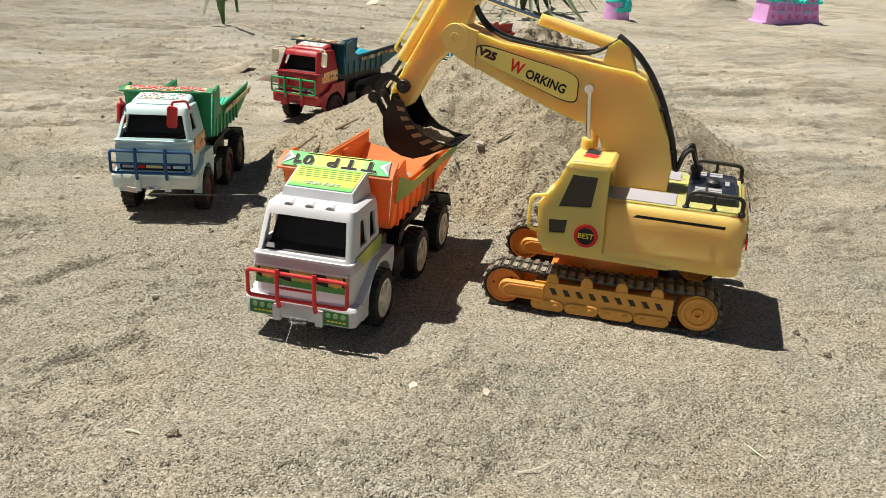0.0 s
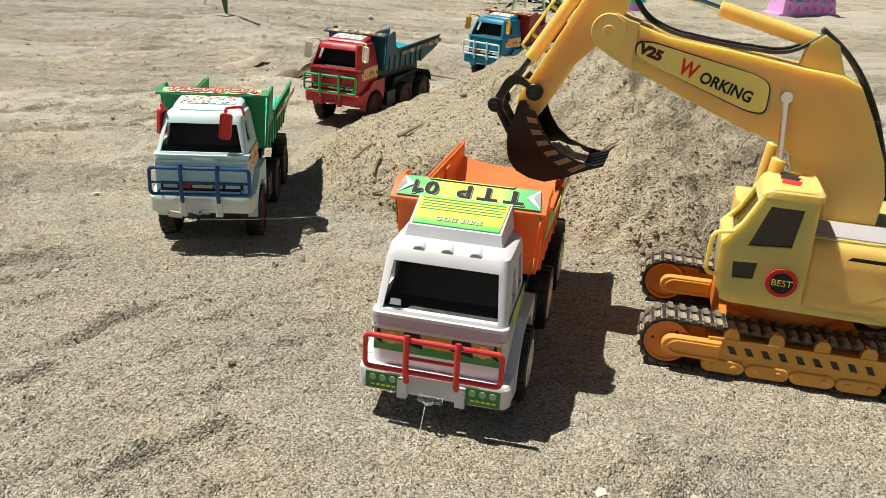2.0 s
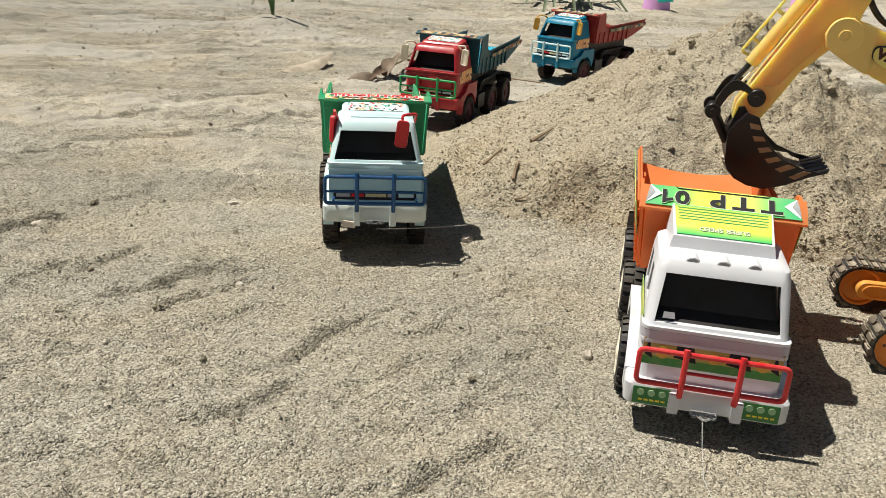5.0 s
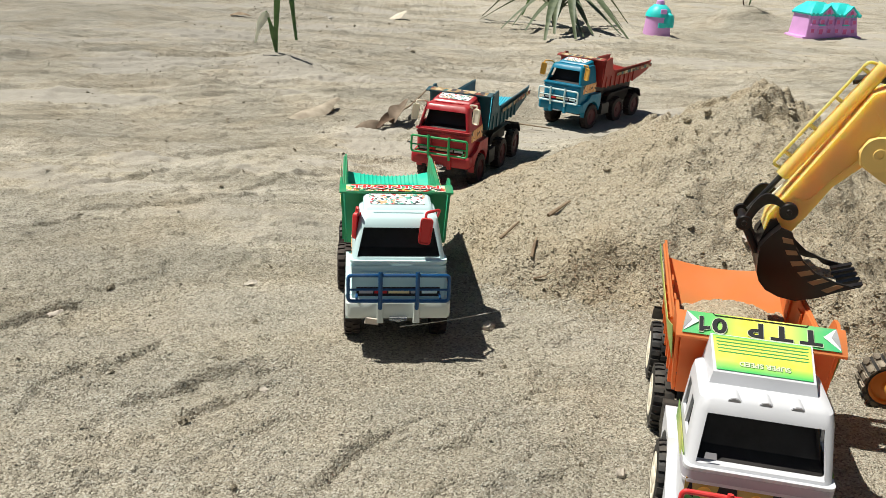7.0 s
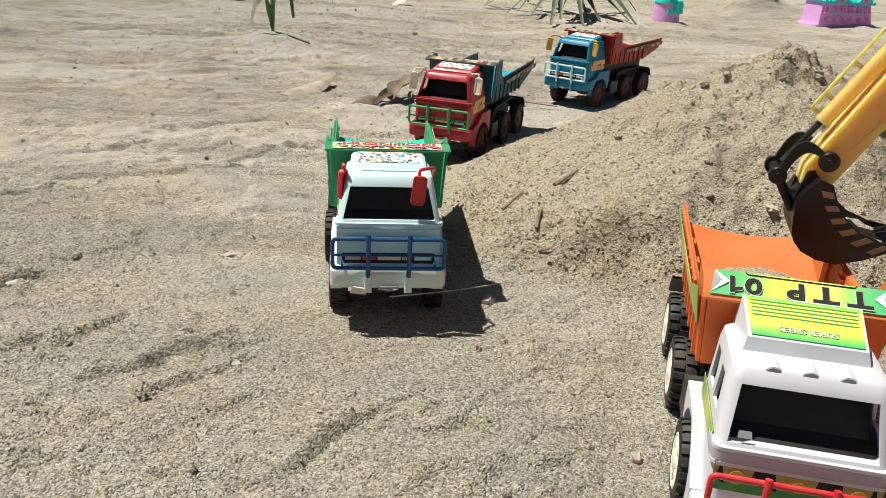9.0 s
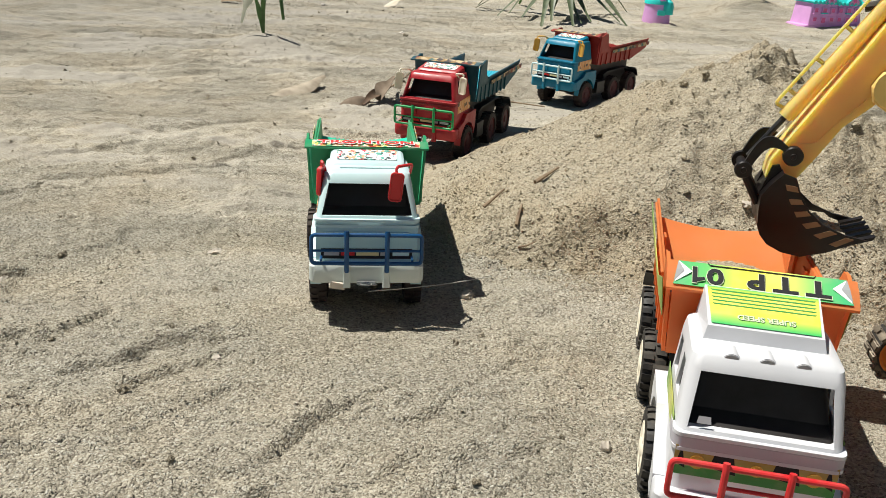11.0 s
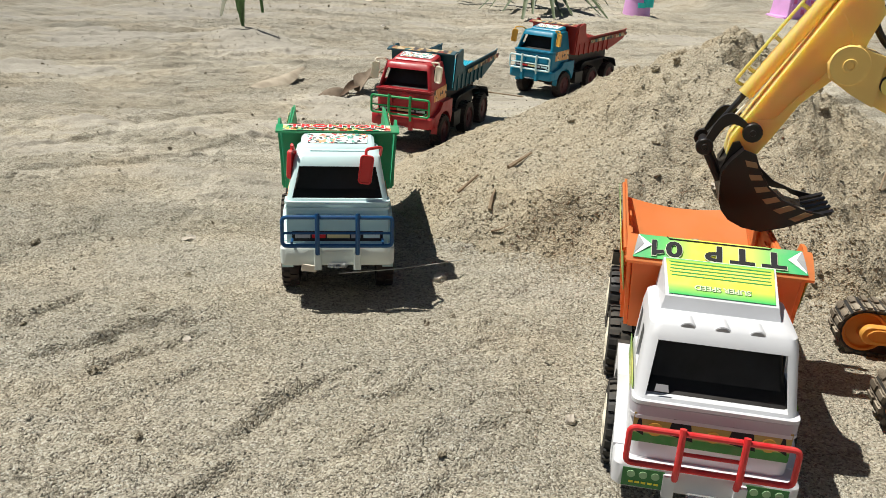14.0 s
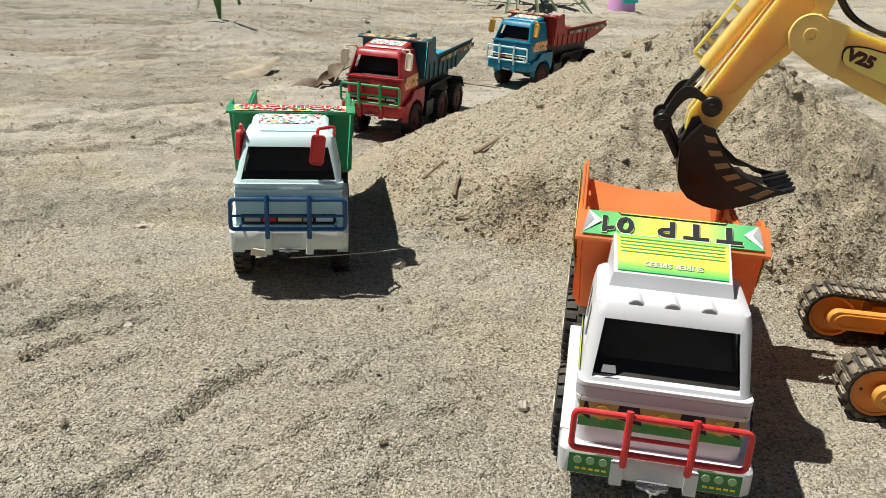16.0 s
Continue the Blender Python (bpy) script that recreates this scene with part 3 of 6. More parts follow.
def heap_height(x, y):
    """The heap's height above z = 0; below the ground where the heap has ended."""
    x, y = np.asarray(x, float), np.asarray(y, float)
    wobble = 0.05 * lattice(x, y, 0.22, 21) + 0.02 * lattice(x, y, 0.08, 22)
    d = np.hypot((x - PEAK[0]) * np.where(x < PEAK[0], 0.97, 1.10), y - PEAK[1]) + wobble * 0.5
    flat = np.hypot(x - PEAK[0], y - PEAK[1])
    reach = np.interp(np.degrees(np.arctan2(y - PEAK[1], x - PEAK[0])), [a for a, _ in FOOT], [r for _, r in FOOT])
    reach = reach + 0.018 * lattice(x, y, 0.07, 35) + 0.010 * lattice(x, y, 0.025, 36)
    cone = 0.320 - 0.515 * np.sqrt(d * d + 0.0022)
    slide = 0.006 + 0.86 * (reach - flat)
    mix = np.clip(0.5 + (slide - cone) / 0.07, 0, 1)
    h = slide * (1 - mix) + cone * mix - 0.0175 * mix * (1 - mix)
    edge = x - 0.175 - 0.05 * lattice(x, y, 0.06, 23) - 0.015 * lattice(x, y, 0.02, 25) + (y - 1.86) * 0.25
    bite = np.clip(edge / 0.02, 0, 1) * np.clip((1.93 + 0.02 * lattice(x, y, 0.04, 26) - y) / 0.03, 0, 1) * np.clip((y - 1.55) / 0.2, 0, 1)
    h = h - 0.016 * bite * np.clip((0.5 - x) / 0.2, 0, 1)
    rough = np.clip((h + 0.012) / 0.03, 0, 1)
    lumps = np.maximum(lattice(x, y, 0.030, 27), 0.15) - 0.15 + 0.6 * np.maximum(lattice(x, y, 0.017, 31) - 0.2, 0)
    broken = np.tanh(9 * (lattice(x + 0.4 * y, y, 0.05, 32) + 0.4 * lattice(x, y, 0.018, 33)))
    upper = np.clip((h - 0.12) / 0.1, 0.18, 1) * (0.4 + 0.9 * np.clip(lattice(x, y, 0.12, 34) + 0.4, 0, 1))
    return h + rough * (0.006 * lattice(x, y, 0.05, 28) + upper * (0.022 * lumps + 0.008 * broken) + 0.0030 * lattice(x, y, 0.014, 29) + 0.0016 * lattice(x, y, 0.008, 30))


def height_mesh(name, xs, ys, height, mat, keep=None):
    X, Y = np.meshgrid(xs, ys)
    Z = height(X, Y)
    verts = np.stack([X, Y, Z], -1).reshape(-1, 3)
    n, m = len(xs), len(ys)
    i = np.arange(n * m).reshape(m, n)
    quads = np.stack([i[:-1, :-1], i[:-1, 1:], i[1:, 1:], i[1:, :-1]], -1).reshape(-1, 4)
    if keep is not None:
        quads = quads[keep(verts[quads].mean(1))]
        used, inverse = np.unique(quads, return_inverse=True)
        verts, quads = verts[used], inverse.reshape(-1, 4)
    me = bpy.data.meshes.new(name)
    me.from_pydata(verts.tolist(), [], quads.tolist())
    me.materials.append(mat)
    me.shade_smooth()
    return new(name, me)


def spread(near, far_end, step, grow):
    out, s, v = [], step, near
    while abs(v) < abs(far_end):
        s *= grow
        v += math.copysign(s, far_end - near)
        out.append(v)
    return out

# ---- where the vehicles stand ----
POSE_A = pose(-0.180, 0.978, 0.0, 0, 0, -14.5)
POSE_B = pose(-0.526, 1.417, -0.002, -2.2, 0, 3.2)
POSE_C = pose(-0.433, 2.275, -0.018, 0, 0, -23.5)
POSE_D = pose(-0.025, 2.956, -0.017, 0, 0, -41)
SLEW = 163.0
POSE_E = pose(0.25, 1.175, 0.0, 0, 0, -14)
for m, turn, z0, slope in ((POSE_A, -14.5, 0.001, 0.0), (POSE_B, 3.2, -0.001 - 0.24 * 0.038, -0.038), (POSE_C, -23.5, -0.017, 0.0), (POSE_D, -41, -0.016, 0.0)):
    c = m @ Vector((0, 0.235, 0))
    REST.append((c.x, c.y, 0.27, 0.12, turn, z0, slope))
REST.append((0.255, 1.18, 0.15, 0.21, -14, 0.003, 0.0))

# ---- ground and sand heap ----
gx = spread(-1.35, -45, 0.006, 1.028)[::-1] + list(np.arange(-1.35, 0.95, 0.0065)) + spread(0.95, 45, 0.006, 1.032)
gy = spread(0.45, -40, 0.006, 1.12)[::-1] + list(np.arange(0.45, 2.3, 0.0055)) + list(np.arange(2.3, 4.6, 0.009)) + spread(4.6, 60, 0.010, 1.04)
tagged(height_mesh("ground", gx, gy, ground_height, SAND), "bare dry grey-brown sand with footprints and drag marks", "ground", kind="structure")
hx, hy = np.arange(PEAK[0] - 0.78, PEAK[0] + 0.70, 0.0034), np.arange(PEAK[1] - 0.72, PEAK[1] + 0.70, 0.0034)
heap = height_mesh("sand_mound", hx, hy, lambda x, y: np.where(np.hypot(x - PEAK[0], y - PEAK[1]) < 0.75, heap_height(x, y), -0.03), HEAP,
                   lambda p: (np.hypot(p[:, 0] - PEAK[0], p[:, 1] - PEAK[1]) < 0.74) & (heap_height(p[:, 0], p[:, 1]) > ground_height(p[:, 0], p[:, 1]) - 0.010))
tagged(heap, "conical heap of loose crumbly grey-brown sand", "mound")


def surface(x, y):
    return float(max(ground_height(x, y), heap_height(x, y) if math.hypot(x - PEAK[0], y - PEAK[1]) < 0.74 else -1))


# ---- dump trucks ----
def wheel_meshes(r, width, rim_mat, spokes, tyre_mat):
    """The meshes of a tyre with tread blocks and of a rim, both lying round the x axis."""
    half = [(0.46 * width, r * 0.90), (width / 2 * 1.02, r * 0.75), (width / 2, r * 0.66), (width / 2 - 0.007, r * 0.63), (width / 2 - 0.007, 0.0)]
    bm = lathe([(-x, y) for x, y in reversed(half)] + [(-width * 0.30, r * 0.945), (-width * 0.04, r * 0.95), (width * 0.04, r * 0.95), (width * 0.30, r * 0.945)] + half, n=44)
    bm.normal_update()
    raised = []
    for f in bm.faces:
        p = f.calc_center_median()
        if math.hypot(p.y, p.z) > r * 0.90 and abs(p.x) > width * 0.08:
            if (int(math.atan2(p.z, p.y) % (2 * math.pi) / (2 * math.pi) * 44) + (p.x > 0)) % 2:
                raised.append(f)
    out = bmesh.ops.extrude_face_region(bm, geom=raised)
    for v in {v for v in out["geom"] if isinstance(v, bmesh.types.BMVert)}:
        q = math.hypot(v.co.y, v.co.z)
        grow = (r * (0.975 if abs(v.co.x) > width * 0.4 else 1.0)) / q
        v.co = Vector((v.co.x, v.co.y * grow, v.co.z * grow))
    bmesh.ops.delete(bm, geom=[f for f in raised if f.is_valid], context="FACES_ONLY")
    tyre = part("tyre", bm, tyre_mat)
    rr = r * 0.645
    if not spokes:
        bm = lathe([(-0.0005, rr * 0.2), (-0.0005, rr * 1.0), (0.0022, rr * 1.02), (0.0030, rr * 0.93), (0.0010, rr * 0.86), (0.0008, rr * 0.36), (0.0034, rr * 0.30), (0.0040, rr * 0.0)], n=28)
    else:
        bm = lathe([(0.0, rr * 0.80), (-0.0005, rr * 1.0), (0.0024, rr * 1.02), (0.0034, rr * 0.93), (0.0022, rr * 0.82), (0.0, rr * 0.80)], n=28)
        lathe([(0.0, 0.0), (0.0, rr * 0.40), (0.0030, rr * 0.36), (0.0046, rr * 0.24), (0.0046, rr * 0.0)], n=20, bm=bm)
        for k in range(6):
            a = 2 * math.pi * k / 6
            t = Matrix.Rotation(a, 4, "X")
            sp = slab([(-rr * 0.13, rr * 0.25), (rr * 0.13, rr * 0.25), (rr * 0.19, rr * 0.9), (-rr * 0.19, rr * 0.9)], 0.0006, 0.0028, 0.0003)
            bmesh.ops.transform(sp, matrix=t, verts=sp.verts)
            me = bpy.data.meshes.new("temporary")
            sp.to_mesh(me)
            sp.free()
            bm.from_mesh(me)
            bpy.data.meshes.remove(me)
    rim = part("rim", bm, rim_mat)
    meshes = tyre.data, rim.data
    for ob in (tyre, rim):
        bpy.data.objects.remove(ob)
    return meshes


def add_wheels(root, s, rim_mat, spokes, tyre_mat):
    tyre, rim = wheel_meshes(s["r"], s["tyre"], rim_mat, spokes, tyre_mat)
    for y in s["axles"]:
        for side in (-1, 1):
            x = side * ((s["track"] if y == s["axles"][0] else s.get("rear_track", s["track"])) - s["tyre"] / 2) + (s.get("shift", 0) if y > s["axles"][0] else 0)
            wheel = same("wheel", tyre, Matrix.Translation((x, y, s.get("hub", s["r"] - 0.003))) @ Matrix.Rotation(0.7 * y * 20, 4, "X"), root)
            same("rim", rim, Matrix.Translation((side * (s["tyre"] * 0.5 + s.get("rim_out", -0.0058)), 0, 0)) @ (Matrix.Rotation(math.pi, 4, "Z") if side < 0 else Matrix()), wheel)
        part("axle", tube([(-s["track"] + 0.02, y, s["r"]), (s["track"] - 0.02, y, s["r"])], 0.005), UMBER, root)


def dump_truck(name, m, s, c, label):
    """A toy dump truck whose front is at y = 0 and whose tail points along +y."""
    root = thing(name, m, label, "toy truck", "toy dump trucks")
    zb0, zb1 = s["bumper"]
    z0, z1, zr = s["screen"][0], s["screen"][1], s["roof"]
    hw = s["cab_hw"]
    # cab shell with its openings
    def rings(inset):
        i = inset
        t_ = s["taper"]
        rows = [(zb1 - 0.004 + i, 0.006, 0.121, hw), (z0 - 0.006, 0.006, 0.121, hw), (z0, 0.009, 0.121, hw - 0.001), (z1 + 0.002, s["screen_back"], 0.120, hw - t_),
                (zr - 0.004 - i, s["screen_back"] + 0.005, 0.119, hw - t_ - 0.002), (zr - 0.001 - i, s["screen_back"] + 0.010, 0.116, hw - t_ - 0.006), (zr - i, s["screen_back"] + 0.017, 0.110, hw - t_ - 0.014)]
        return [rrect(-w + i, w - i, a + i, b - i, 0.011 - i * 0.7, z) for z, a, b, w in rows]
    w0, w1 = s["screen"][2:]
    cut = [loft(bmesh.new(), rings(0.0032)), plate([(-w0, z0 + 0.001), (w0, z0 + 0.001), (w1, z1), (-w1, z1)], -0.03, 0.05, 0.003)]
    for a, b, za, zb in s["side_windows"]:
        cut.append(slab([(a, za), (b, za), (b, zb), (a + (b - a) * 0.3, zb)], -0.1, 0.1, 0.0012))
    cab = part("cab", carve(loft(bmesh.new(), rings(0)), cut), c["cab"], root)
    # solid block in the cab; its colour stands in for the unlit hollow
    part("dark_fill", loft(bmesh.new(), [rrect(-w + 0.006, w - 0.006, a + 0.008, 0.112, 0.006, z) for z, a, w in ((zb1 + 0.004, 0.008, hw), (z0 - 0.004, 0.010, hw), (z0 + 0.006, 0.030, hw - 0.002), (z1 - 0.002, s["screen_back"] + 0.016, hw - 0.009), (zr - 0.008, s["screen_back"] + 0.022, hw - 0.014))]), CAB_DARK, cab, "near-black block in place of the unlit cab hollow")
    # ledges under the windscreen
    for k, (dz, out) in enumerate(((-0.002, 0.0018), (-0.016, 0.0020)) if s["kind"] == 1 else ((-0.002, 0.0035), (-0.010, 0.0022))):
        part("ledge", loft(bmesh.new(), [rrect(-hw - out * 0.6, hw + out * 0.6, 0.006 - out, 0.035, 0.008, z) for z in (z0 + dz - 0.0035, z0 + dz)], 0.0008), c["cab"], cab)
    if s["kind"] == 1:
        part("silver_band", loft(bmesh.new(), [rrect(-hw - 0.0012, hw + 0.0012, 0.0042, 0.045, 0.009, z) for z in (z0 - 0.0165, z0 - 0.0145)] + [rrect(-hw - 0.0012, hw + 0.0012, 0.0042, 0.045, 0.009, z0 - 0.006)]), LILAC, cab, "silver band under the windscreen")
    # bumper, fenders
    bw = s["bumper_hw"]
    part("bumper", loft(bmesh.new(), [rrect(-bw + k, bw - k, -0.006 + k, 0.034, 0.008, z) for z, k in ((zb0, 0.002), (zb0 + 0.003, 0.0), (zb1 - 0.003, 0.0), (zb1, 0.002))]), c["bumper"], root)
    y1, r = s["axles"][0], s["r"]
    for side in (-1, 1):
        pts = [(0.02, zb0 + 0.001), (y1 - r * 1.12, zb0 + 0.001)]
        for k in range(9):
            a = math.pi * (1 - k / 8 * 0.92)
            pts.append((y1 + r * 1.14 * math.cos(a), r + r * 1.14 * math.sin(a)))
        pts += [(y1 + r * 1.3, r + r * 0.75), (y1 + r * 1.3, s["fender"]), (y1 - 0.01, s["fender"]), (y1 - 0.028, s["fender"] - 0.016), (0.02, zb1 + 0.001)]
        xs = sorted((side * (hw - 0.006), side * (bw + 0.0005)))
        part("fender", slab(pts, xs[0], xs[1], 0.001), c["cab"], root)
    if s["kind"] == 1:
        for side in (-1, 1):
            x = side * 0.030
            part("bar_foot", box(x - 0.005, x + 0.005, -0.012, -0.004, zb0 - 0.001, zb1 - 0.006, 0.001), c["bumper"], root)
    else:
        for side in (-1, 1):
            x = side * 0.026
            part("bar_foot", loft(bmesh.new(), [rrect(x - 0.005, x + 0.005, -0.012, -0.003, 0.002, zb0 - 0.004), rrect(x - 0.004, x + 0.004, -0.011, -0.003, 0.002, zb1)]), c["bumper"], root)
    # guard bars in front
    b0, b1, bh = s["bars"]
    y = -0.011
    bar = part("guard_bar", tube(rounded([(-bh, y, b0), (bh, y, b0), (bh, y, b1), (-bh, y, b1)], 0.006), 0.0027, 10, True), c["bars"], root, c["bars_label"])
    for x in (-s["posts"], s["posts"]):
        part("post", tube(rounded([(x, y - 0.002, b1 + 0.006), (x, y - 0.0035, b1), (x, y - 0.0035, b0 + 0.002), (x, y + 0.001, zb1 - 0.008)], 0.004, 3, False), 0.0031, 10), c["bars"], bar)
    spans = ((-s["posts"], s["posts"]),) if s["kind"] == 1 else ((-bh, bh),)
    for a, b in spans:
        part("crossbar", tube([(a, y, (b0 + b1) / 2 - 0.002), (b, y, (b0 + b1) / 2 - 0.002)], 0.0018, 8), c["bars"], bar)
    for x in () if s["kind"] == 1 else (-bh + 0.012, bh - 0.012):
        part("bracket", tube([(x, y, b0 + 0.004), (x, 0.004, b0 + 0.004)], 0.0018, 8), c["bars"], bar)
    # tow hook
    hook = part("tow_hook", loft(bmesh.new(), [rrect(-0.013, 0.013, -0.016, -0.002, 0.004, z) for z in (zb0 + 0.001, zb0 + 0.004)], 0.0008), CLEAR, root, "clear plastic tow hook")
    part("ring", tube([(0.005 * math.cos(a), -0.018 + 0.005 * math.sin(a), zb0 + 0.004) for a in np.linspace(0, 2 * math.pi, 14, endpoint=False)], 0.0012, 6, True), CLEAR, hook)
    # chassis
    part("chassis", box(-0.032, 0.032, 0.07, 0.43, s["r"] + 0.004, s["bed_z"] - 0.012, 0.003), c["chassis"], root)
    part("subframe", box(-0.045, 0.045, 0.12, 0.38, s["bed_z"] - 0.014, s["bed_z"] - 0.003, 0.002), c["chassis"], root)
    part("crossmember", box(-0.06, 0.06, 0.125, 0.165, s["r"] + 0.002, s["bed_z"] - 0.02, 0.004), c["chassis"], root)
    for side in (-1, 1):
        tank = part("fuel_tank", box(side * 0.061 - 0.016, side * 0.061 + 0.016, 0.150, 0.198, s["r"] - 0.006, s["r"] + 0.030, 0.004), BLACK, root)
        part("cap", lathe([(0.0, 0.0), (0.0, 0.005), (0.004, 0.005), (0.004, 0.0)], "z", 12), BLACK, tank).location = (side * 0.061, 0.163, s["r"] + 0.030)
        ya, yb, rr = s["axles"][1], s["axles"][2], s["r"]
        top = rr * 2 + 0.008
        outer = [(ya - rr * 1.05, rr * 1.3), (ya - rr * 0.75, top - 0.008), (ya - 0.008, top), (yb + 0.012, top + 0.002), (yb + rr * 0.85, top - 0.006), (yb + rr * 1.25, rr * 1.45)]
        inner = [(a, b - 0.0035) for a, b in outer][::-1]
        xs = sorted((side * 0.030, side * (s["track"] - s["tyre"] - 0.001)))
        guard = part("mudguard", slab(outer + inner, xs[0], xs[1], 0.0006), BLACK, root)
        flap = [(yb + rr * 0.70, top + 0.001), (yb + rr * 0.95, top - 0.005), (yb + rr * 1.25, rr * 1.56)]
        xs = sorted((side * 0.030, side * (s["track"] - 0.002)))
        part("mud_flap", slab(flap + [(a, b - 0.0035) for a, b in flap][::-1], xs[0], xs[1], 0.0006), BLACK, guard)
    add_wheels(root, s, c["rim"], s["kind"] == 1, RUBBER if s["kind"] == 1 else TYRE)
    # tipping bed
    bz, L, bx, dip, tip = s["bed_z"], s["length"], s["bed_hw"], s["dip"], s["tip"]
    profile = [(0.131, bz), (L - 0.115, bz), (L - 0.05, bz + 0.017), (L - 0.012, tip - 0.028), (L, tip + 0.003), (L - 0.012, tip), (0.205, dip), (0.186, dip + 0.008), (0.172, s["horn"]), (0.160, s["horn"] + 0.001), (0.131, s["horn"] - 0.009)]
    walls = []
    for side in (-1, 1):
        xs = sorted((side * bx, side * (bx - 0.0035)))
        bm = slab(profile, xs[0], xs[1], 0.0008)
        for v in bm.verts:
            v.co.x += side * 0.006 * max(0, (v.co.z - bz) / 0.06 - 0.4)
        wall = part("side_wall", bm, c["bed"], root)
        walls.append(wall)
        n = 7
        for k in range(n):
            yy = 0.150 + k * (L - 0.25) / n
            zt = dip - 0.014
            pts = [(yy, bz - 0.002), (yy + 0.007, bz - 0.002), (yy + 0.007, zt), (yy, zt)]
            xo = sorted((side * (bx - 0.0005), side * (bx + 0.0032)))
            bm = slab(pts, xo[0], xo[1], 0.001)
            for v in bm.verts:
                v.co.x += side * 0.006 * max(0, (v.co.z - bz) / 0.06 - 0.4)
            part("rib", bm, c["bed"], wall)
            if s["kind"] == 1 and k % 2 == 0:
                xi = sorted((side * (bx - 0.0030), side * (bx - 0.0055)))
                bm = slab([(yy, bz + 0.012), (yy + 0.018, bz + 0.012), (yy + 0.018, zt + 0.008), (yy, zt + 0.008)], xi[0], xi[1], 0.001)
                part("inner_rib", bm, c["bed_in"], wall)
        part("rim_bead", tube([(side * (bx + 0.001 + 0.006 * max(0, (z - bz) / 0.06 - 0.4)), a, z) for a, z in ((0.2, dip), (0.3, dip + (tip - dip) * 0.36), (L - 0.012, tip))], 0.002, 8), c["bed"], wall)
    floor_pts = [(0.133, bz + 0.004), (L - 0.12, bz + 0.004)]
    for k in range(9):
        t = k / 8
        floor_pts.append((L - 0.12 + 0.105 * t, bz + 0.004 + (tip - s.get("gate", 0.016) - bz - 0.004) * t ** 1.5))
    under = [(a + 0.002, b - 0.0032) for a, b in floor_pts][::-1]
    bm = bmesh.new()
    xs = np.linspace(-bx + 0.003, bx - 0.003, 13)
    ringpts = []
    for x in xs:
        sag = 0.010 * (1 - (x / bx) ** 2)
        ringpts.append([(x, a, b - sag * max(0, (a - (L - 0.12)) / 0.105)) for a, b in floor_pts + under])
    loft(bm, ringpts)
    part("floor", bm, c["bed_in"], root)
    if s["kind"] == 2:
        for x in np.linspace(-bx * 0.68, bx * 0.68, 15):
            sag = 0.010 * (1 - (x / bx) ** 2)
            part("tail_rib", tube([(x, a - 0.0006, b - sag * max(0, (a - (L - 0.12)) / 0.105) + 0.0006) for a, b in floor_pts[2:]], 0.0017, 6), c["bed_in"], root)
    part("front_wall", plate([(-bx + 0.004, bz), (bx - 0.004, bz), (bx, s["horn"] - 0.010), (-bx, s["horn"] - 0.010)], 0.1285, 0.1325, 0.0008), c["bed"], root)
    for x in (-0.045, 0.0, 0.045):
        part("front_rib", box(x - 0.004, x + 0.004, 0.126, 0.130, bz, s["horn"] - 0.02, 0.001), c["bed"], root)
    # visor over the cab
    ya, za, yb, zb, vx = c.get("visor", s["visor"])
    bm = bmesh.new()
    rows = []
    for t in np.linspace(0, 1, 5):
        yy, zz = ya + (yb - ya) * t, za + (zb - za) * t + 0.002 * math.sin(math.pi * t)
        rows.append((yy, zz))
    loft(bm, [[(x, a, b) for a, b in rows] + [(x, a + 0.001, b - 0.003) for a, b in rows[::-1]] for x in np.linspace(-vx, vx, 9)], 0.0006)
    visor = part("visor", bm, c["bed"], root)
    return root, cab, visor, walls, bar


TYPE_1 = dict(kind=1, rim_out=-0.0030, bumper=(0.031, 0.057), bumper_hw=0.079, bars=(0.061, 0.097), posts=0.026, screen=(0.1165, 0.1635, 0.0590, 0.0535), taper=0.005, screen_back=0.028, roof=0.179, cab_hw=0.069,
              side_windows=((0.041, 0.066, 0.126, 0.160), (0.077, 0.101, 0.127, 0.161)), fender=0.096, axles=(0.088, 0.262, 0.386), r=0.0420, hub=0.0375, tyre=0.027, track=0.0865, bed_z=0.124,
              length=0.460, bed_hw=0.078, dip=0.178, tip=0.176, horn=0.214, visor=(0.112, 0.2005, 0.1400, 0.2175, 0.085))
TYPE_1["bars"] = (0.061, 0.097, 0.0695)
TYPE_2 = dict(kind=2, rear_track=0.0860, shift=-0.006, gate=0.026, rim_out=-0.0045, bumper=(0.059, 0.085), bumper_hw=0.0755, bars=(0.089, 0.128, 0.0715), posts=0.0262, screen=(0.1465, 0.187, 0.0590, 0.0500), taper=0.009, screen_back=0.026, roof=0.202, cab_hw=0.067,
              side_windows=((0.038, 0.068, 0.158, 0.187),), fender=0.110, axles=(0.082, 0.262, 0.384), r=0.0415, tyre=0.025, track=0.0785, bed_z=0.128,
              length=0.475, bed_hw=0.079, dip=0.176, tip=0.184, horn=0.222, visor=(0.106, 0.2165, 0.136, 0.2205, 0.086))

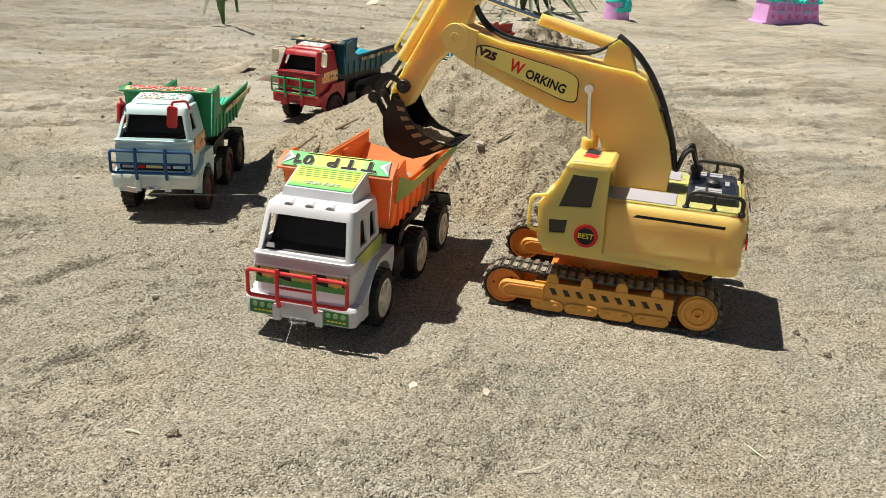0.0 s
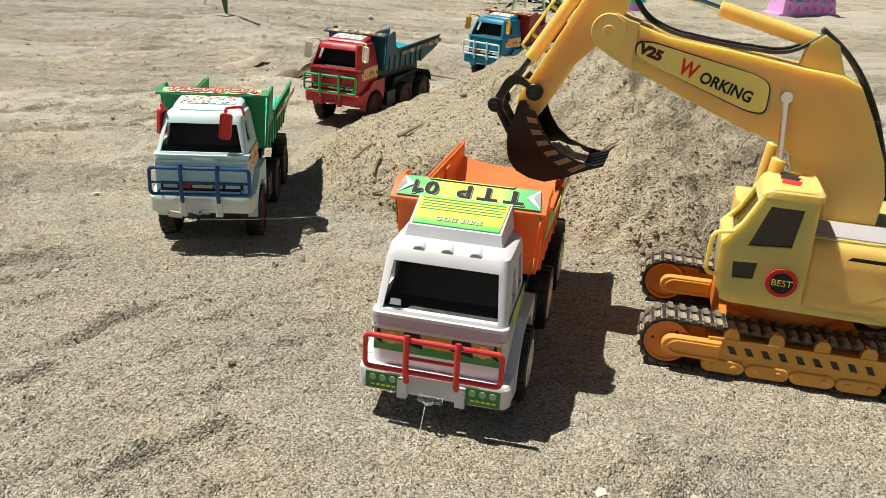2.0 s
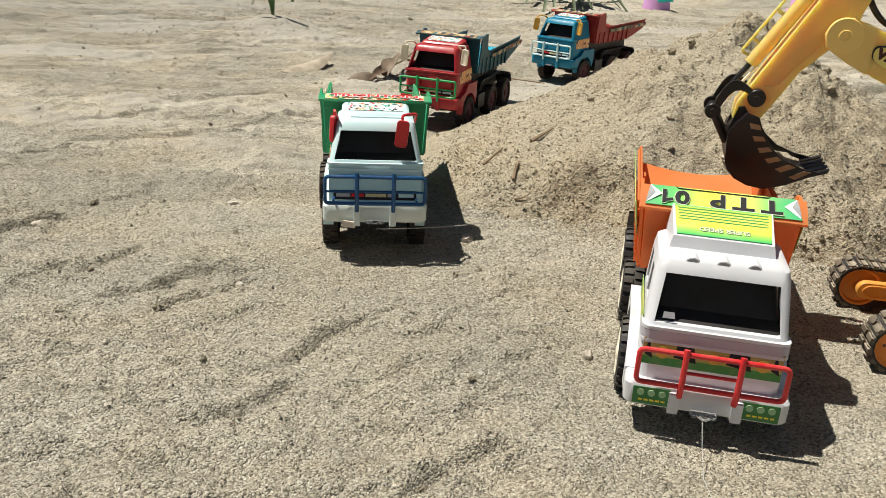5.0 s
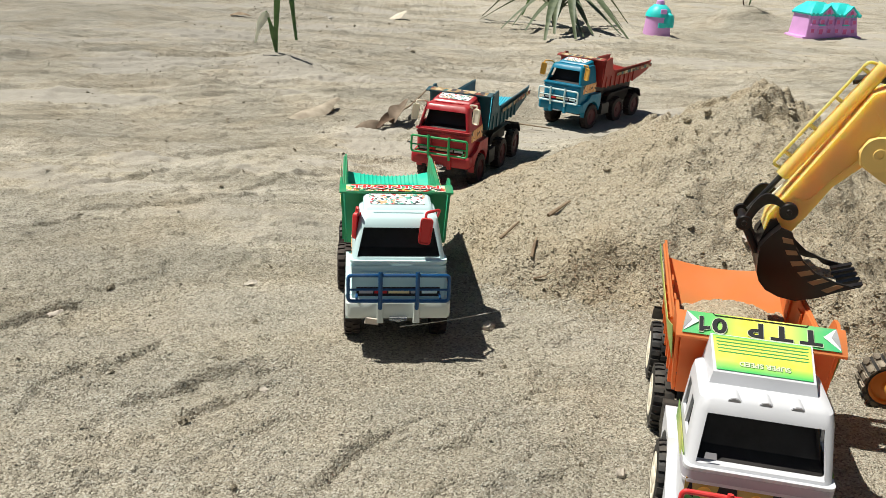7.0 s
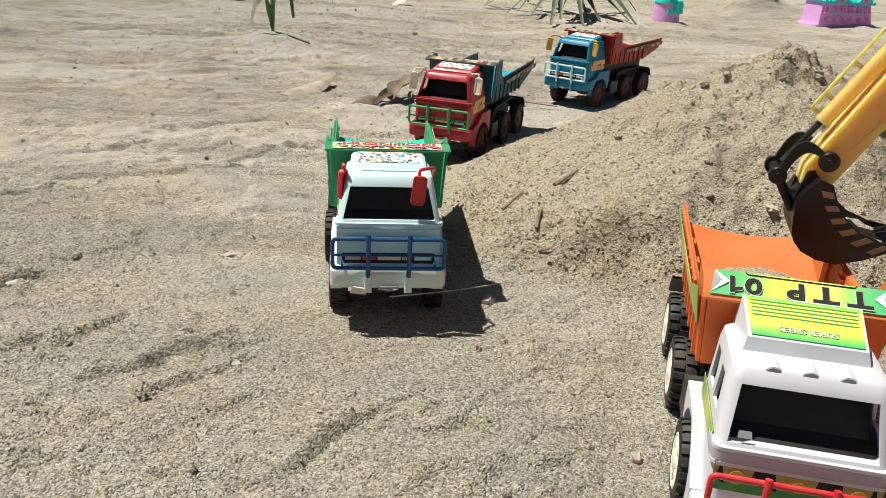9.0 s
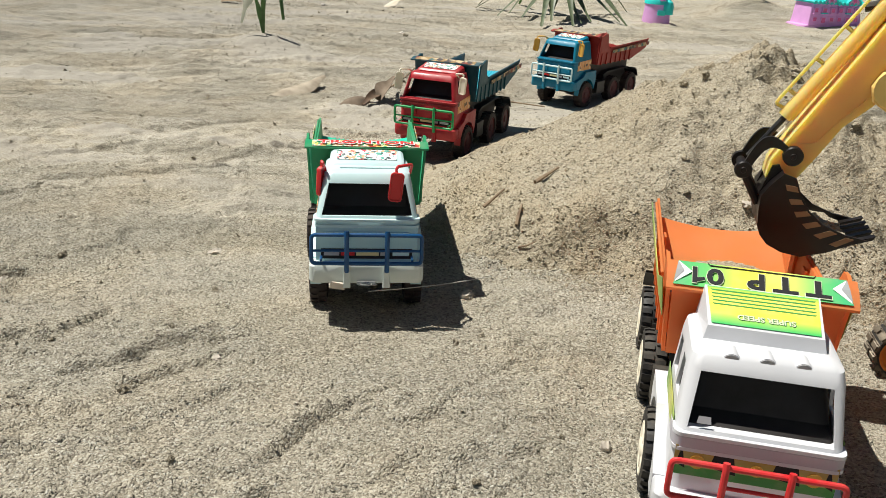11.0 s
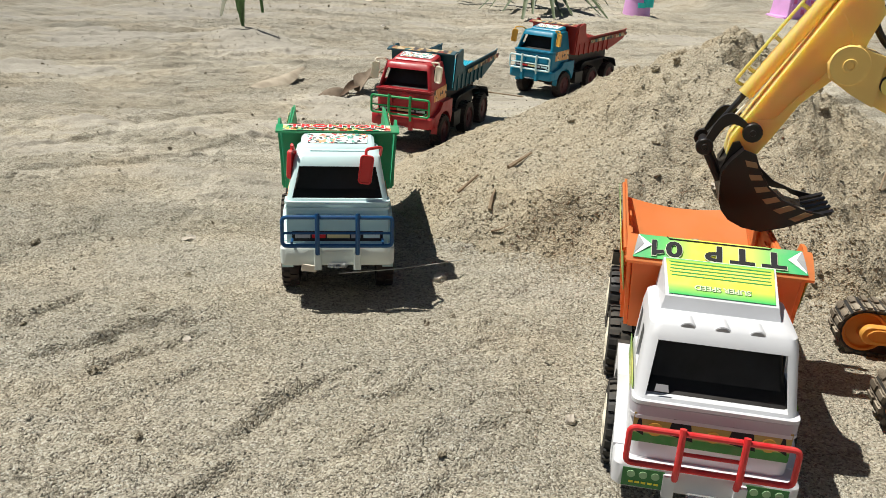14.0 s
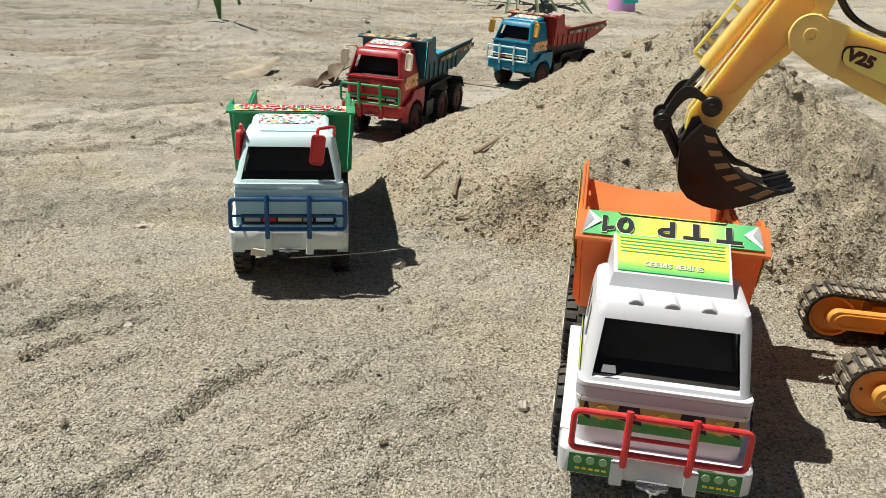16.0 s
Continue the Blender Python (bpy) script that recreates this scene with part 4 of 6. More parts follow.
# the orange-bedded truck with its stickers
truck, cab, visor, walls, bar = dump_truck("dump_truck", POSE_A, TYPE_1, dict(cab=WHITE, bumper=WHITE, bars=RED, bars_label="red plastic bull bar", chassis=MAROON, rim=CREAM, bed=ORANGE, bed_in=ORANGE),
                                           "white toy dump truck with an orange bed part-filled with sand")
box_top = [(-0.0465, 0.0650, 0.19185), (0.0445, 0.0650, 0.19185), (0.0475, 0.1105, 0.20732), (-0.0490, 0.1105, 0.20732)]
bm = bmesh.new()
loft(bm, [[(-0.053, 0.058, 0.176), (0.051, 0.058, 0.176), (0.053, 0.118, 0.176), (-0.054, 0.118, 0.176)],
          [(-0.0495, 0.0625, 0.1905), (0.0475, 0.0625, 0.1905), (0.0495, 0.1125, 0.2075), (-0.051, 0.1125, 0.2075)]], 0.0022)
roof_box = part("roof_box", bm, WHITE, truck)
sign = patch(box_top, SIGN_PRINT, roof_box, "sticker", 0.0006, "green and yellow striped sticker")
slope = math.atan2(0.0155, 0.0455)
for k in range(5):
    t = 0.50 + 0.095 * k
    p = [Vector(box_top[0]).lerp(Vector(box_top[3]), t), Vector(box_top[1]).lerp(Vector(box_top[2]), t)]
    q = [Vector(box_top[0]).lerp(Vector(box_top[3]), t + 0.028), Vector(box_top[1]).lerp(Vector(box_top[2]), t + 0.028)]
    up_ = Vector((0, 0, 0.0006))
    inset = Vector((0.004, 0, 0))
    patch([p[0] + up_ + inset, p[1] + up_ - inset, q[1] + up_ - inset * 0.6, q[0] + up_ + inset * 0.6], INK_GREEN, sign, "stripe")
seat = Matrix.Translation((0.0, 0.0745, 0.1962)) @ Matrix.Rotation(slope, 4, "X") @ Matrix.Rotation(math.pi, 4, "Z")
lettering("SUPER SPEED", 0.0085, Matrix.Translation((0.0006, 0.0006, -0.0002)) @ seat, INK_GREEN, sign, "lettering_edge", squeeze=1.0, bold=0.0003)
lettering("SUPER SPEED", 0.0085, seat, INK_PALE, sign, squeeze=1.0, depth=0.0004, bold=0.0002)
for x in (-0.030, -0.001, 0.028):
    lamp = part("roof_lamp", lathe([(0.034, 0.0), (0.034, 0.0074), (0.036, 0.0082), (0.050, 0.0082), (0.050, 0.0)], "y", 20), WHITE, truck)
    lamp.location = (x, 0, 0.1722)
    part("lens", lathe([(0.0333, 0.0), (0.0333, 0.0067), (0.0342, 0.0068), (0.0342, 0.0)], "y", 20), GREY, lamp, "grey lens")
ya, za, yb, zb, vx = TYPE_1["visor"]
vis = lambda x, t, lift=0.0006: Vector((x, ya + (yb - ya) * t, za + (zb - za) * t + 0.002 * math.sin(math.pi * t) + lift))
banner = patch([vis(-0.079, 0.08, 0.0012), vis(0.079, 0.08, 0.0012), vis(0.075, 0.92, 0.0012), vis(-0.075, 0.92, 0.0012)], VISOR_PRINT, visor, "sticker", 0.0009, "green and yellow name sticker")
for side in (-1, 1):
    tri = [vis(side * 0.078, 0.12, 0.0022), vis(side * 0.062, 0.5, 0.0022), vis(side * 0.0745, 0.88, 0.0022), vis(side * 0.076, 0.5, 0.0022)]
    patch(tri if side < 0 else tri[::-1], INK_WHITE, banner, "arrow")
    dark = [vis(side * 0.0785, 0.14, 0.0027), vis(side * 0.0695, 0.5, 0.0027), vis(side * 0.0752, 0.86, 0.0027), vis(side * 0.0768, 0.5, 0.0027)]
    patch(dark if side < 0 else dark[::-1], INK_GREY, banner, "arrow_shade")
for pts in ([(-0.048, 0.90), (-0.046, 0.82), (0.046, 0.82), (0.048, 0.90)],):
    tube_pts = [vis(x, t, 0.0024) for x, t in pts]
    part("frame_line", tube(tube_pts, 0.0005, 6), INK, banner)
vs_ = math.atan2(zb - za, yb - ya)
seat = Matrix.Translation(vis(-0.001, 0.43, 0.0026)) @ Matrix.Rotation(vs_, 4, "X") @ Matrix.Rotation(math.pi, 4, "Z")
for glyph, at, wide in (("T", -0.0500, 1.45), ("T", -0.0215, 1.45), ("P", 0.0035, 1.30), ("0", 0.0405, 1.25), ("1", 0.0590, 1.10)):
    spot = seat @ Matrix.Translation((at, 0, 0))
    lettering(glyph, 0.0245, Matrix.Translation((0, 0, -0.0003)) @ spot @ Matrix.Diagonal((1.03, 1.05, 1, 1)), INK_PALE, banner, "lettering_edge", 0.0002, wide, 0.0010)
    lettering(glyph, 0.0245, spot, INK, banner, "lettering", 0.0004, wide, 0.0007)
for mat_, grow, lift in ((INK_PALE, 0.0005, 0.0), (INK, 0.0, 0.0004)):
    flag = [(0.0500 - grow, 0.0030 - grow), (0.0593, 0.0046 - grow), (0.0593, 0.0086 + grow), (0.0570, 0.0086 + grow), (0.0500 - grow, 0.0062 + grow)]
    bm = bmesh.new()
    loft(bm, [[seat @ Vector((x, y, lift + dz)) for x, y in flag] for dz in (-0.0004, 0.0001)])
    part("digit_flag", bm, mat_, banner, "", 0)
patch([(-0.066, 0.0055, 0.073), (0.066, 0.0055, 0.073), (0.066, 0.0055, 0.102), (-0.066, 0.0055, 0.102)], STRIP_PRINT, cab, "sticker", 0.0008, "brown and green camouflage strip")
for x, w in ((-0.047, 0.012), (0.002, 0.010), (0.048, 0.012)):
    part("sticker_spot", lathe([(0.0032, 0.0), (0.0032, w * 0.55), (0.0048, w * 0.55), (0.0048, 0.0)], "y", 18), GOLD, cab).location = (x, 0, 0.088)
for x0, x1 in ((-0.064, -0.056), (-0.036, -0.014), (0.014, 0.038), (0.056, 0.064)):
    patch([(x0, 0.0046, 0.084), (x1, 0.0046, 0.080), (x1 - 0.004, 0.0046, 0.099), (x0 + 0.003, 0.0046, 0.101)], INK, cab, "sticker_blot")
for side in (-1, 1):
    a, b = sorted((side * 0.034, side * 0.070))
    pl = patch([(a, -0.0062, 0.0335), (b, -0.0062, 0.0335), (b, -0.0062, 0.0525), (a, -0.0062, 0.0525)], LAMP_PRINT, truck, "lamp_sticker", 0.0006, "green sticker printed with round lamps")
    for k in range(3):
        x = a + 0.0075 + k * 0.0105
        part("lamp_print", lathe([(-0.0075, 0.0), (-0.0075, 0.0036), (-0.0066, 0.0036), (-0.0066, 0.0)], "y", 14), LAMP_PALE, pl).location = (x, 0, 0.0465)
    for k in range(5):
        x = a + 0.006 + k * 0.0055
        patch([(x, -0.0070, 0.0375), (x + 0.004, -0.0070, 0.0375), (x + 0.004, -0.0070, 0.0395), (x, -0.0070, 0.0395)], INK_YELLOW, pl, "bar_print")
    xo = side * 0.0692
    pts = [(xo, 0.022, 0.100), (xo, 0.116, 0.100), (xo, 0.116, 0.122), (xo, 0.022, 0.118)]
    patch(pts if side > 0 else pts[::-1], SIDE_PRINT, cab, "door_sticker", 0.0006)
    xw = side * 0.0795
    pts = [(xw, 0.135, 0.160), (xw + side * 0.001, 0.205, 0.156), (xw + side * 0.003, 0.452, 0.160), (xw + side * 0.0045, 0.455, 0.174), (xw + side * 0.0035, 0.205, 0.174), (xw + side * 0.005, 0.135, 0.200)]
    bm = bmesh.new()
    loft(bm, [[Vector(p) + Vector((side * k, 0, 0)) for p in pts] for k in (0.0025, 0.0033)])
    part("bed_sticker", bm, SIDE_PRINT, walls[(side + 1) // 2], "olive and yellow sticker strip", 0)


patch([(-0.052, 0.0105, 0.1225), (-0.040, 0.0105, 0.1225), (-0.041, 0.0125, 0.1285), (-0.051, 0.0125, 0.1285)], GREY, cab, "window_sticker", 0.0005, "small pale window sticker")

# the three trucks of the other make
def add_finish(root, cab, visor, walls, c, mirrors):
    bm = bmesh.new()
    loft(bm, [rrect(-0.0515, 0.0515, 0.060, 0.114, 0.006, 0.199), [(x, y, z + (y - 0.114) * 0.13) for x, y, z in rrect(-0.050, 0.050, 0.064, 0.113, 0.006, 0.2105)], [(x, y, z + (y - 0.114) * 0.17) for x, y, z in rrect(-0.046, 0.046, 0.068, 0.110, 0.005, 0.2145)]])
    rb = part("roof_box", bm, c["cab"], root)
    patch([(-0.040, 0.072, 0.2077), (0.040, 0.072, 0.2077), (0.042, 0.108, 0.2138), (-0.042, 0.108, 0.2138)], FLOWER_PRINT, rb, "sticker", 0.0005, "many-coloured printed sticker")
    part("wind_strip", box(-0.036, 0.036, 0.046, 0.053, 0.200, 0.2035, 0.001), c["cab"], root)
    ya, za, yb, zb, vx = c.get("visor", TYPE_2["visor"])
    z = lambda t: za + (zb - za) * t + 0.002 * math.sin(math.pi * t) + 0.0008
    patch([(-0.076, ya + 0.001, z(0.04)), (0.074, ya + 0.001, z(0.04)), (0.074, ya + 0.019, z(0.8)), (-0.076, ya + 0.019, z(0.8))], c["print"], visor, "sticker", 0.0006, "printed banner sticker")
    if "front" in c:
        lie = Matrix.Translation((-0.001, ya + 0.0098, z(0.42) + 0.0012)) @ Matrix.Rotation(math.atan2(zb - za, yb - ya), 4, "X") @ Matrix.Shear("XY", 4, (0.25, 0.0))
        lettering("TRONTON", 0.0165, Matrix.Translation((0.0005, -0.0004, -0.0002)) @ lie, INK_WHITE, visor, "lettering_edge", 0.0002, 1.62, 0.0011)
        lettering("TRONTON", 0.0165, lie, INK_RED, visor, "lettering", 0.0004, 1.62, 0.0004)
    # printed lamps and grille behind the bars
    grille = patch([(-0.060, 0.0055, 0.090), (0.060, 0.0055, 0.090), (0.060, 0.0055, 0.104), (-0.060, 0.0055, 0.104)], INK, root, "grille", 0.001, "dark printed grille")
    for x0, x1, mm in ((-0.056, -0.036, GREY), (-0.034, -0.016, INK_RED), (-0.014, 0.016, INK_CREAM), (0.018, 0.030, GREY), (0.034, 0.056, COOL_WHITE)):
        patch([(x0, 0.0042, 0.0945), (x1, 0.0042, 0.0945), (x1, 0.0042, 0.0995), (x0, 0.0042, 0.0995)], mm, grille, "grille_print")
    if "front" in c:
        patch([(-0.0665, 0.0055, 0.087), (0.0665, 0.0055, 0.087), (0.0665, 0.0055, 0.134), (-0.0665, 0.0055, 0.134)], c["front"], cab, "front_panel", 0.0004, "pale blue front panel")
    for x0, x1 in ((-0.055, -0.026), (-0.020, 0.020), (0.026, 0.055)):
        part("panel", box(x0, x1, 0.003, 0.008, 0.110, 0.127, 0.001), c.get("front", c["cab"]), root)
    for side in (-1, 1):
        xo = side * 0.0672
        pts = [(xo, 0.030, 0.116), (xo, 0.112, 0.116), (xo, 0.112, 0.146), (xo, 0.030, 0.143)]
        patch(pts if side > 0 else pts[::-1], DOOR_PRINT, cab, "door_sticker", 0.0006, "orange printed door sticker")
        xw = side * 0.0845
        pts = [(xw, 0.215, 0.158), (xw + side * 0.004, 0.462, 0.166), (xw + side * 0.005, 0.464, 0.178), (xw + side * 0.0015, 0.215, 0.168)]
        patch(pts if side > 0 else pts[::-1], c["print"], walls[(side + 1) // 2], "bed_sticker", 0.0008)
    for (x, y, zm, turn), foot in zip(mirrors, (-0.057, 0.057)):
        arm = part("mirror", tube(rounded([(foot, 0.052, 0.196), (foot * 1.02, 0.030, zm + 0.026), (x, y + 0.004, zm + 0.026), (x, y + 0.002, zm + 0.016)], 0.006, 4, False), 0.0021, 8), c["mirror"], root, c["mirror_label"])
        shape = lambda k, yy: [(px, yy, pz) for px, pz, _ in rrect(-0.0092 + k, 0.0092 - k, -0.0195 + k, 0.0195 - k, max(0.0012, 0.0050 - k), 0.0)]
        bm = loft(bmesh.new(), [shape(0.0030, 0.0045), shape(0.0006, 0.0030), shape(0.0, 0.0), shape(0.0004, -0.0028), shape(0.0020, -0.0030), shape(0.0026, -0.0012)])
        bmesh.ops.transform(bm, matrix=Matrix.Translation((x, y, zm)) @ Matrix.Rotation(radians(turn), 4, "Z") @ Matrix.Rotation(radians(6), 4, "Y"), verts=bm.verts)
        part("mirror_housing", bm, c["mirror"], arm)


for name, m, c, mirrors, label in (
        ("dump_truck", POSE_B, dict(cab=COOL_WHITE, front=PALE_BLUE, bumper=BONE, bars=BLUE, bars_label="blue plastic bull bar", chassis=UMBER, rim=RIM_RED, bed=GREEN, bed_in=MINT, print=BANNER_PRINT, mirror=RED, mirror_label="red plastic mirror"),
         ((-0.060, 0.036, 0.187, 68), (0.037, 0.010, 0.187, -4)), "white toy dump truck with a green bed and red mirrors"),
        ("dump_truck", POSE_C, dict(cab=CRIMSON, bumper=CRIMSON, bars=LIME, bars_label="green plastic bull bar", chassis=UMBER, rim=RIM_RED, bed=TEAL, bed_in=AQUA, print=FADED_PRINT, mirror=CREAM, mirror_label="cream plastic mirror"),
         ((-0.073, 0.012, 0.181, 20), (0.076, 0.030, 0.181, -20)), "red toy dump truck with a dark blue-green bed"),
        ("dump_truck", POSE_D, dict(cab=SKY_BLUE, bumper=SKY_BLUE, bars=COOL_WHITE, bars_label="pale plastic bull bar", chassis=UMBER, rim=RIM_RED, bed=BRICK, bed_in=BRICK, print=FADED_PRINT, mirror=GOLD, mirror_label="mustard plastic mirror"),
         ((-0.076, 0.012, 0.181, 20), (0.076, 0.026, 0.181, -20)), "blue toy dump truck with a red bed and mustard mirrors")):
    root, cab, visor, walls, bar = dump_truck(name, m, TYPE_2, c, label)
    add_finish(root, cab, visor, walls, c, mirrors)

# sand in the orange bed
lx, ly = np.linspace(-0.0735, 0.0735, 60), np.linspace(0.137, 0.385, 90)


def load(x, y):
    return 0.127 + 0.030 * np.exp(-((x - 0.012) / 0.05) ** 2 - ((y - 0.285) / 0.07) ** 2) + 0.012 * np.exp(-((x + 0.02) / 0.04) ** 2 - ((y - 0.22) / 0.05) ** 2) + 0.002 * lattice(x, y, 0.012, 41) + 0.0012 * lattice(x, y, 0.005, 42)


heap_load = height_mesh("sand_load", lx, ly, load, HEAP)
heap_load.matrix_world = POSE_A
tagged(heap_load, "small heap of damp sand lying in the orange truck bed", "sand")

# ---- excavator ----
excavator = thing("excavator", POSE_E, "yellow toy excavator with black bucket, hoses and rubber tracks", "toy excavator")
TURN_UP = Matrix.Rotation(radians(SLEW - 90 + 14), 4, "Z")


def upper(name, bm, mat, parent=None, label="", smooth=35):
    """A part of the slewing upper works: x to its right, y to its front."""
    bmesh.ops.transform(bm, matrix=TURN_UP, verts=bm.verts)
    return part(name, bm, mat, parent or excavator, label, smooth)


def upper_patch(corners, mat, parent, name="sticker", label=""):
    return patch([TURN_UP @ Vector(p) for p in corners], mat, parent, name, 0.0006, label)


# undercarriage
S0, S1, ZC, RT = -0.135, 0.139, 0.036, 0.0305
steps = []
length = S1 - S0
total = 2 * length + 2 * math.pi * RT


def belt(d):
    """A place on the track's loop: along, height and the angle of the outward side."""
    d %= total
    if d < length:
        return S0 + d, ZC - RT, -90
    d -= length
    if d < math.pi * RT:
        a = -math.pi / 2 + d / RT
        return S1 + RT * math.cos(a), ZC + RT * math.sin(a), math.degrees(a)
    d -= math.pi * RT
    if d < length:
        return S1 - d, ZC + RT - 0.004 * math.sin(math.pi * d / length), 90
    d -= length
    a = math.pi / 2 + d / RT
    return S0 + RT * math.cos(a), ZC + RT * math.sin(a), math.degrees(a)


link_bm = box(-0.0050, 0.0050, -0.0205, 0.0205, -0.0020, 0.0004, 0.0004)
for y0, y1 in ((-0.0200, -0.0030), (0.0030, 0.0200)):
    box(-0.0030, 0.0030, y0, y1, 0.0002, 0.0030, 0.0006, link_bm)
    box(-0.0050, 0.0050, y0 + 0.0055, y1 - 0.0055, 0.0002, 0.0014, 0.0003, link_bm)
link_ob = part("link", link_bm, LINK)
link_mesh = link_ob.data
bpy.data.objects.remove(link_ob)
for yc in (-0.0835, 0.0965):
    near = yc < 0
    out = -1 if near else 1
    pts = [belt(total * k / 72) for k in range(72)]
    bm = bmesh.new()
    loft(bm, [[(a, yc + w, z), (a - 0.004 * math.cos(radians(an)), yc + w, z - 0.004 * math.sin(radians(an))), (a - 0.004 * math.cos(radians(an)), yc - w, z - 0.004 * math.sin(radians(an))), (a, yc - w, z)] for a, z, an in pts for w in (0.020,)], 0, True)
    track = part("track", bm, RUBBER, excavator, "dark rubber crawler track")
    count = 54
    for k in range(count):
        a, z, an = belt(total * k / count)
        same("link", link_mesh, Matrix.Translation((a, yc, z)) @ Matrix.Rotation(-radians(an - 90), 4, "Y"), track)
    for s_, nm, mt, rad in ((S0, "idler", TANGERINE, 0.0270), (S1, "sprocket", AMBER, 0.0275)):
        bm = lathe([(-0.019, 0.0), (-0.019, 0.008), (-0.017, 0.009), (-0.015, rad * 0.80), (-0.019, rad * 0.86), (-0.0195, rad * 0.97), (-0.017, rad), (0.017, rad), (0.0195, rad * 0.97), (0.019, rad * 0.86), (0.015, rad * 0.80), (0.017, 0.009), (0.019, 0.008), (0.019, 0.0)], "y", 28)
        wheel = part(nm, bm, mt, excavator)
        wheel.location = (s_, yc, ZC)
        if nm == "sprocket":
            part("hub", lathe([(out * 0.0185, 0.0), (out * 0.0185, 0.0085), (out * 0.0235, 0.0075), (out * 0.0235, 0.0042), (out * 0.0200, 0.0038), (out * 0.0200, 0.0)], "y", 20), AMBER, wheel)
            part("disc", lathe([(out * 0.016, 0.0), (out * 0.0195, 0.024), (out * 0.0215, 0.0225), (out * 0.0215, 0.018), (out * 0.0195, 0.0165), (out * 0.0195, 0.0)], "y", 24), AMBER, wheel)
        else:
            part("disc", lathe([(out * 0.0150, 0.0), (out * 0.0150, 0.0240), (out * 0.0180, 0.0225), (out * 0.0170, 0.0110), (out * 0.0190, 0.0060), (out * 0.0190, 0.0)], "y", 28), TANGERINE, wheel)
            for k in range(3):
                hole = part("disc_hole", lathe([(out * 0.0166, 0.0), (out * 0.0166, 0.0020), (out * 0.0176, 0.0020), (out * 0.0176, 0.0)], "y", 12), MAROON, wheel)
                hole.location = (0.0165 * math.cos(2.1 * k + 0.9), 0, 0.0165 * math.sin(2.1 * k + 0.9))
    # side frame with slanting slots
    yo = yc + out * 0.0235
    ya_, yb_ = sorted((yo, yc - out * 0.012))
    frame_poly = [(S0 + 0.045, 0.020), (S1 - 0.034, 0.020), (S1 - 0.034, 0.052), (S0 + 0.045, 0.052)]
    bm = plate(frame_poly, ya_, yb_, 0.0015)
    slots = []
    for k in range(9):
        a = S0 + 0.066 + k * 0.0185
        slots.append(plate([(a, 0.044), (a + 0.008, 0.044), (a + 0.014, 0.034), (a + 0.006, 0.034)], yo - 0.003, yo + 0.003, 0))
    frame_part = part("side_frame", carve(bm, slots), AMBER, excavator)
    for k in range(9):
        a = S0 + 0.066 + k * 0.0185
        part("slot", plate([(a + 0.0006, 0.0436), (a + 0.0078, 0.0436), (a + 0.0134, 0.0344), (a + 0.0062, 0.0344)], min(yo - out * 0.0029, yo - out * 0.0019), max(yo - out * 0.0029, yo - out * 0.0019), 0), BLACK, frame_part, "black slanting slot")
    for k in range(4):
        a = S0 + 0.066 + k * 0.049
        rol = part("roller", loft(bmesh.new(), [[(a + (0.016 if s_ > 0 else -0.016) + rr * math.cos(q), yo + o - out * 0.012, 0.017 + rr * math.sin(q)) for s_, q in [(1, radians(d)) for d in range(-90, 91, 30)] + [(-1, radians(d)) for d in range(90, 271, 30)]] for o, rr in ((0.0, 0.0085), (out * 0.013, 0.0085), (out * 0.0145, 0.0068))]), AMBER, excavator)
        for d in (-0.012, 0.012):
            part("bolt", lathe([(yo + out * 0.0022, 0.0), (yo + out * 0.0022, 0.0036), (yo + out * 0.0040, 0.0030), (yo + out * 0.0040, 0.0)], "y", 12), AMBER, rol).location = (a + d, 0, 0.017)
        up_a = a + 0.004
        part("carrier_lug", loft(bmesh.new(), [[(up_a + x, yo + o, z) for x, z in ((-0.009, 0.050), (0.009, 0.050), (0.008, 0.060), (0.004, 0.065), (-0.004, 0.065), (-0.008, 0.060))] for o in (-out * 0.010, -out * 0.001)], 0.0008), AMBER, excavator)
    # guard arms beside the idler, on both faces
    for face in (1, -1):
      out_, yo_ = out * face, yc + out * face * 0.0235
      ring = []
      for o in (0.0, out_ * 0.007, out_ * 0.009):
        k_ = 0.0 if abs(o) < 0.008 else 0.0015
        ring.append([(S0 + 0.006 + (0.0125 - k_) * math.cos(q), yo_ + o - out_ * 0.003, ZC + (0.0125 - k_) * math.sin(q)) for q in [radians(d) for d in range(90, 271, 20)]] + [(S0 + 0.060 - k_, yo_ + o - out_ * 0.003, ZC - 0.0125 + k_), (S0 + 0.060 - k_, yo_ + o - out_ * 0.003, ZC + 0.0125 - k_)])
      arm_guard = part("guard_arm", loft(bmesh.new(), ring), AMBER, excavator)
      part("guard_bead", tube(rounded([(S0 + 0.058, yo_ + out_ * 0.0066, ZC + 0.008), (S0 + 0.008, yo_ + out_ * 0.0066, ZC + 0.008), (S0 - 0.001, yo_ + out_ * 0.0066, ZC), (S0 + 0.008, yo_ + out_ * 0.0066, ZC - 0.008), (S0 + 0.058, yo_ + out_ * 0.0066, ZC - 0.008)], 0.006, 4, False), 0.001, 6), AMBER, arm_guard)
part("undercarriage", loft(bmesh.new(), [rrect(-0.075, 0.080, -0.062, 0.076, 0.012, z) for z in (0.028, 0.060)], 0.003), TANGERINE, excavator, "orange plastic carriage")
part("swing_ring", lathe([(0.058, 0.0), (0.058, 0.068), (0.078, 0.066), (0.094, 0.062), (0.094, 0.0)], "z", 36), TANGERINE, excavator)
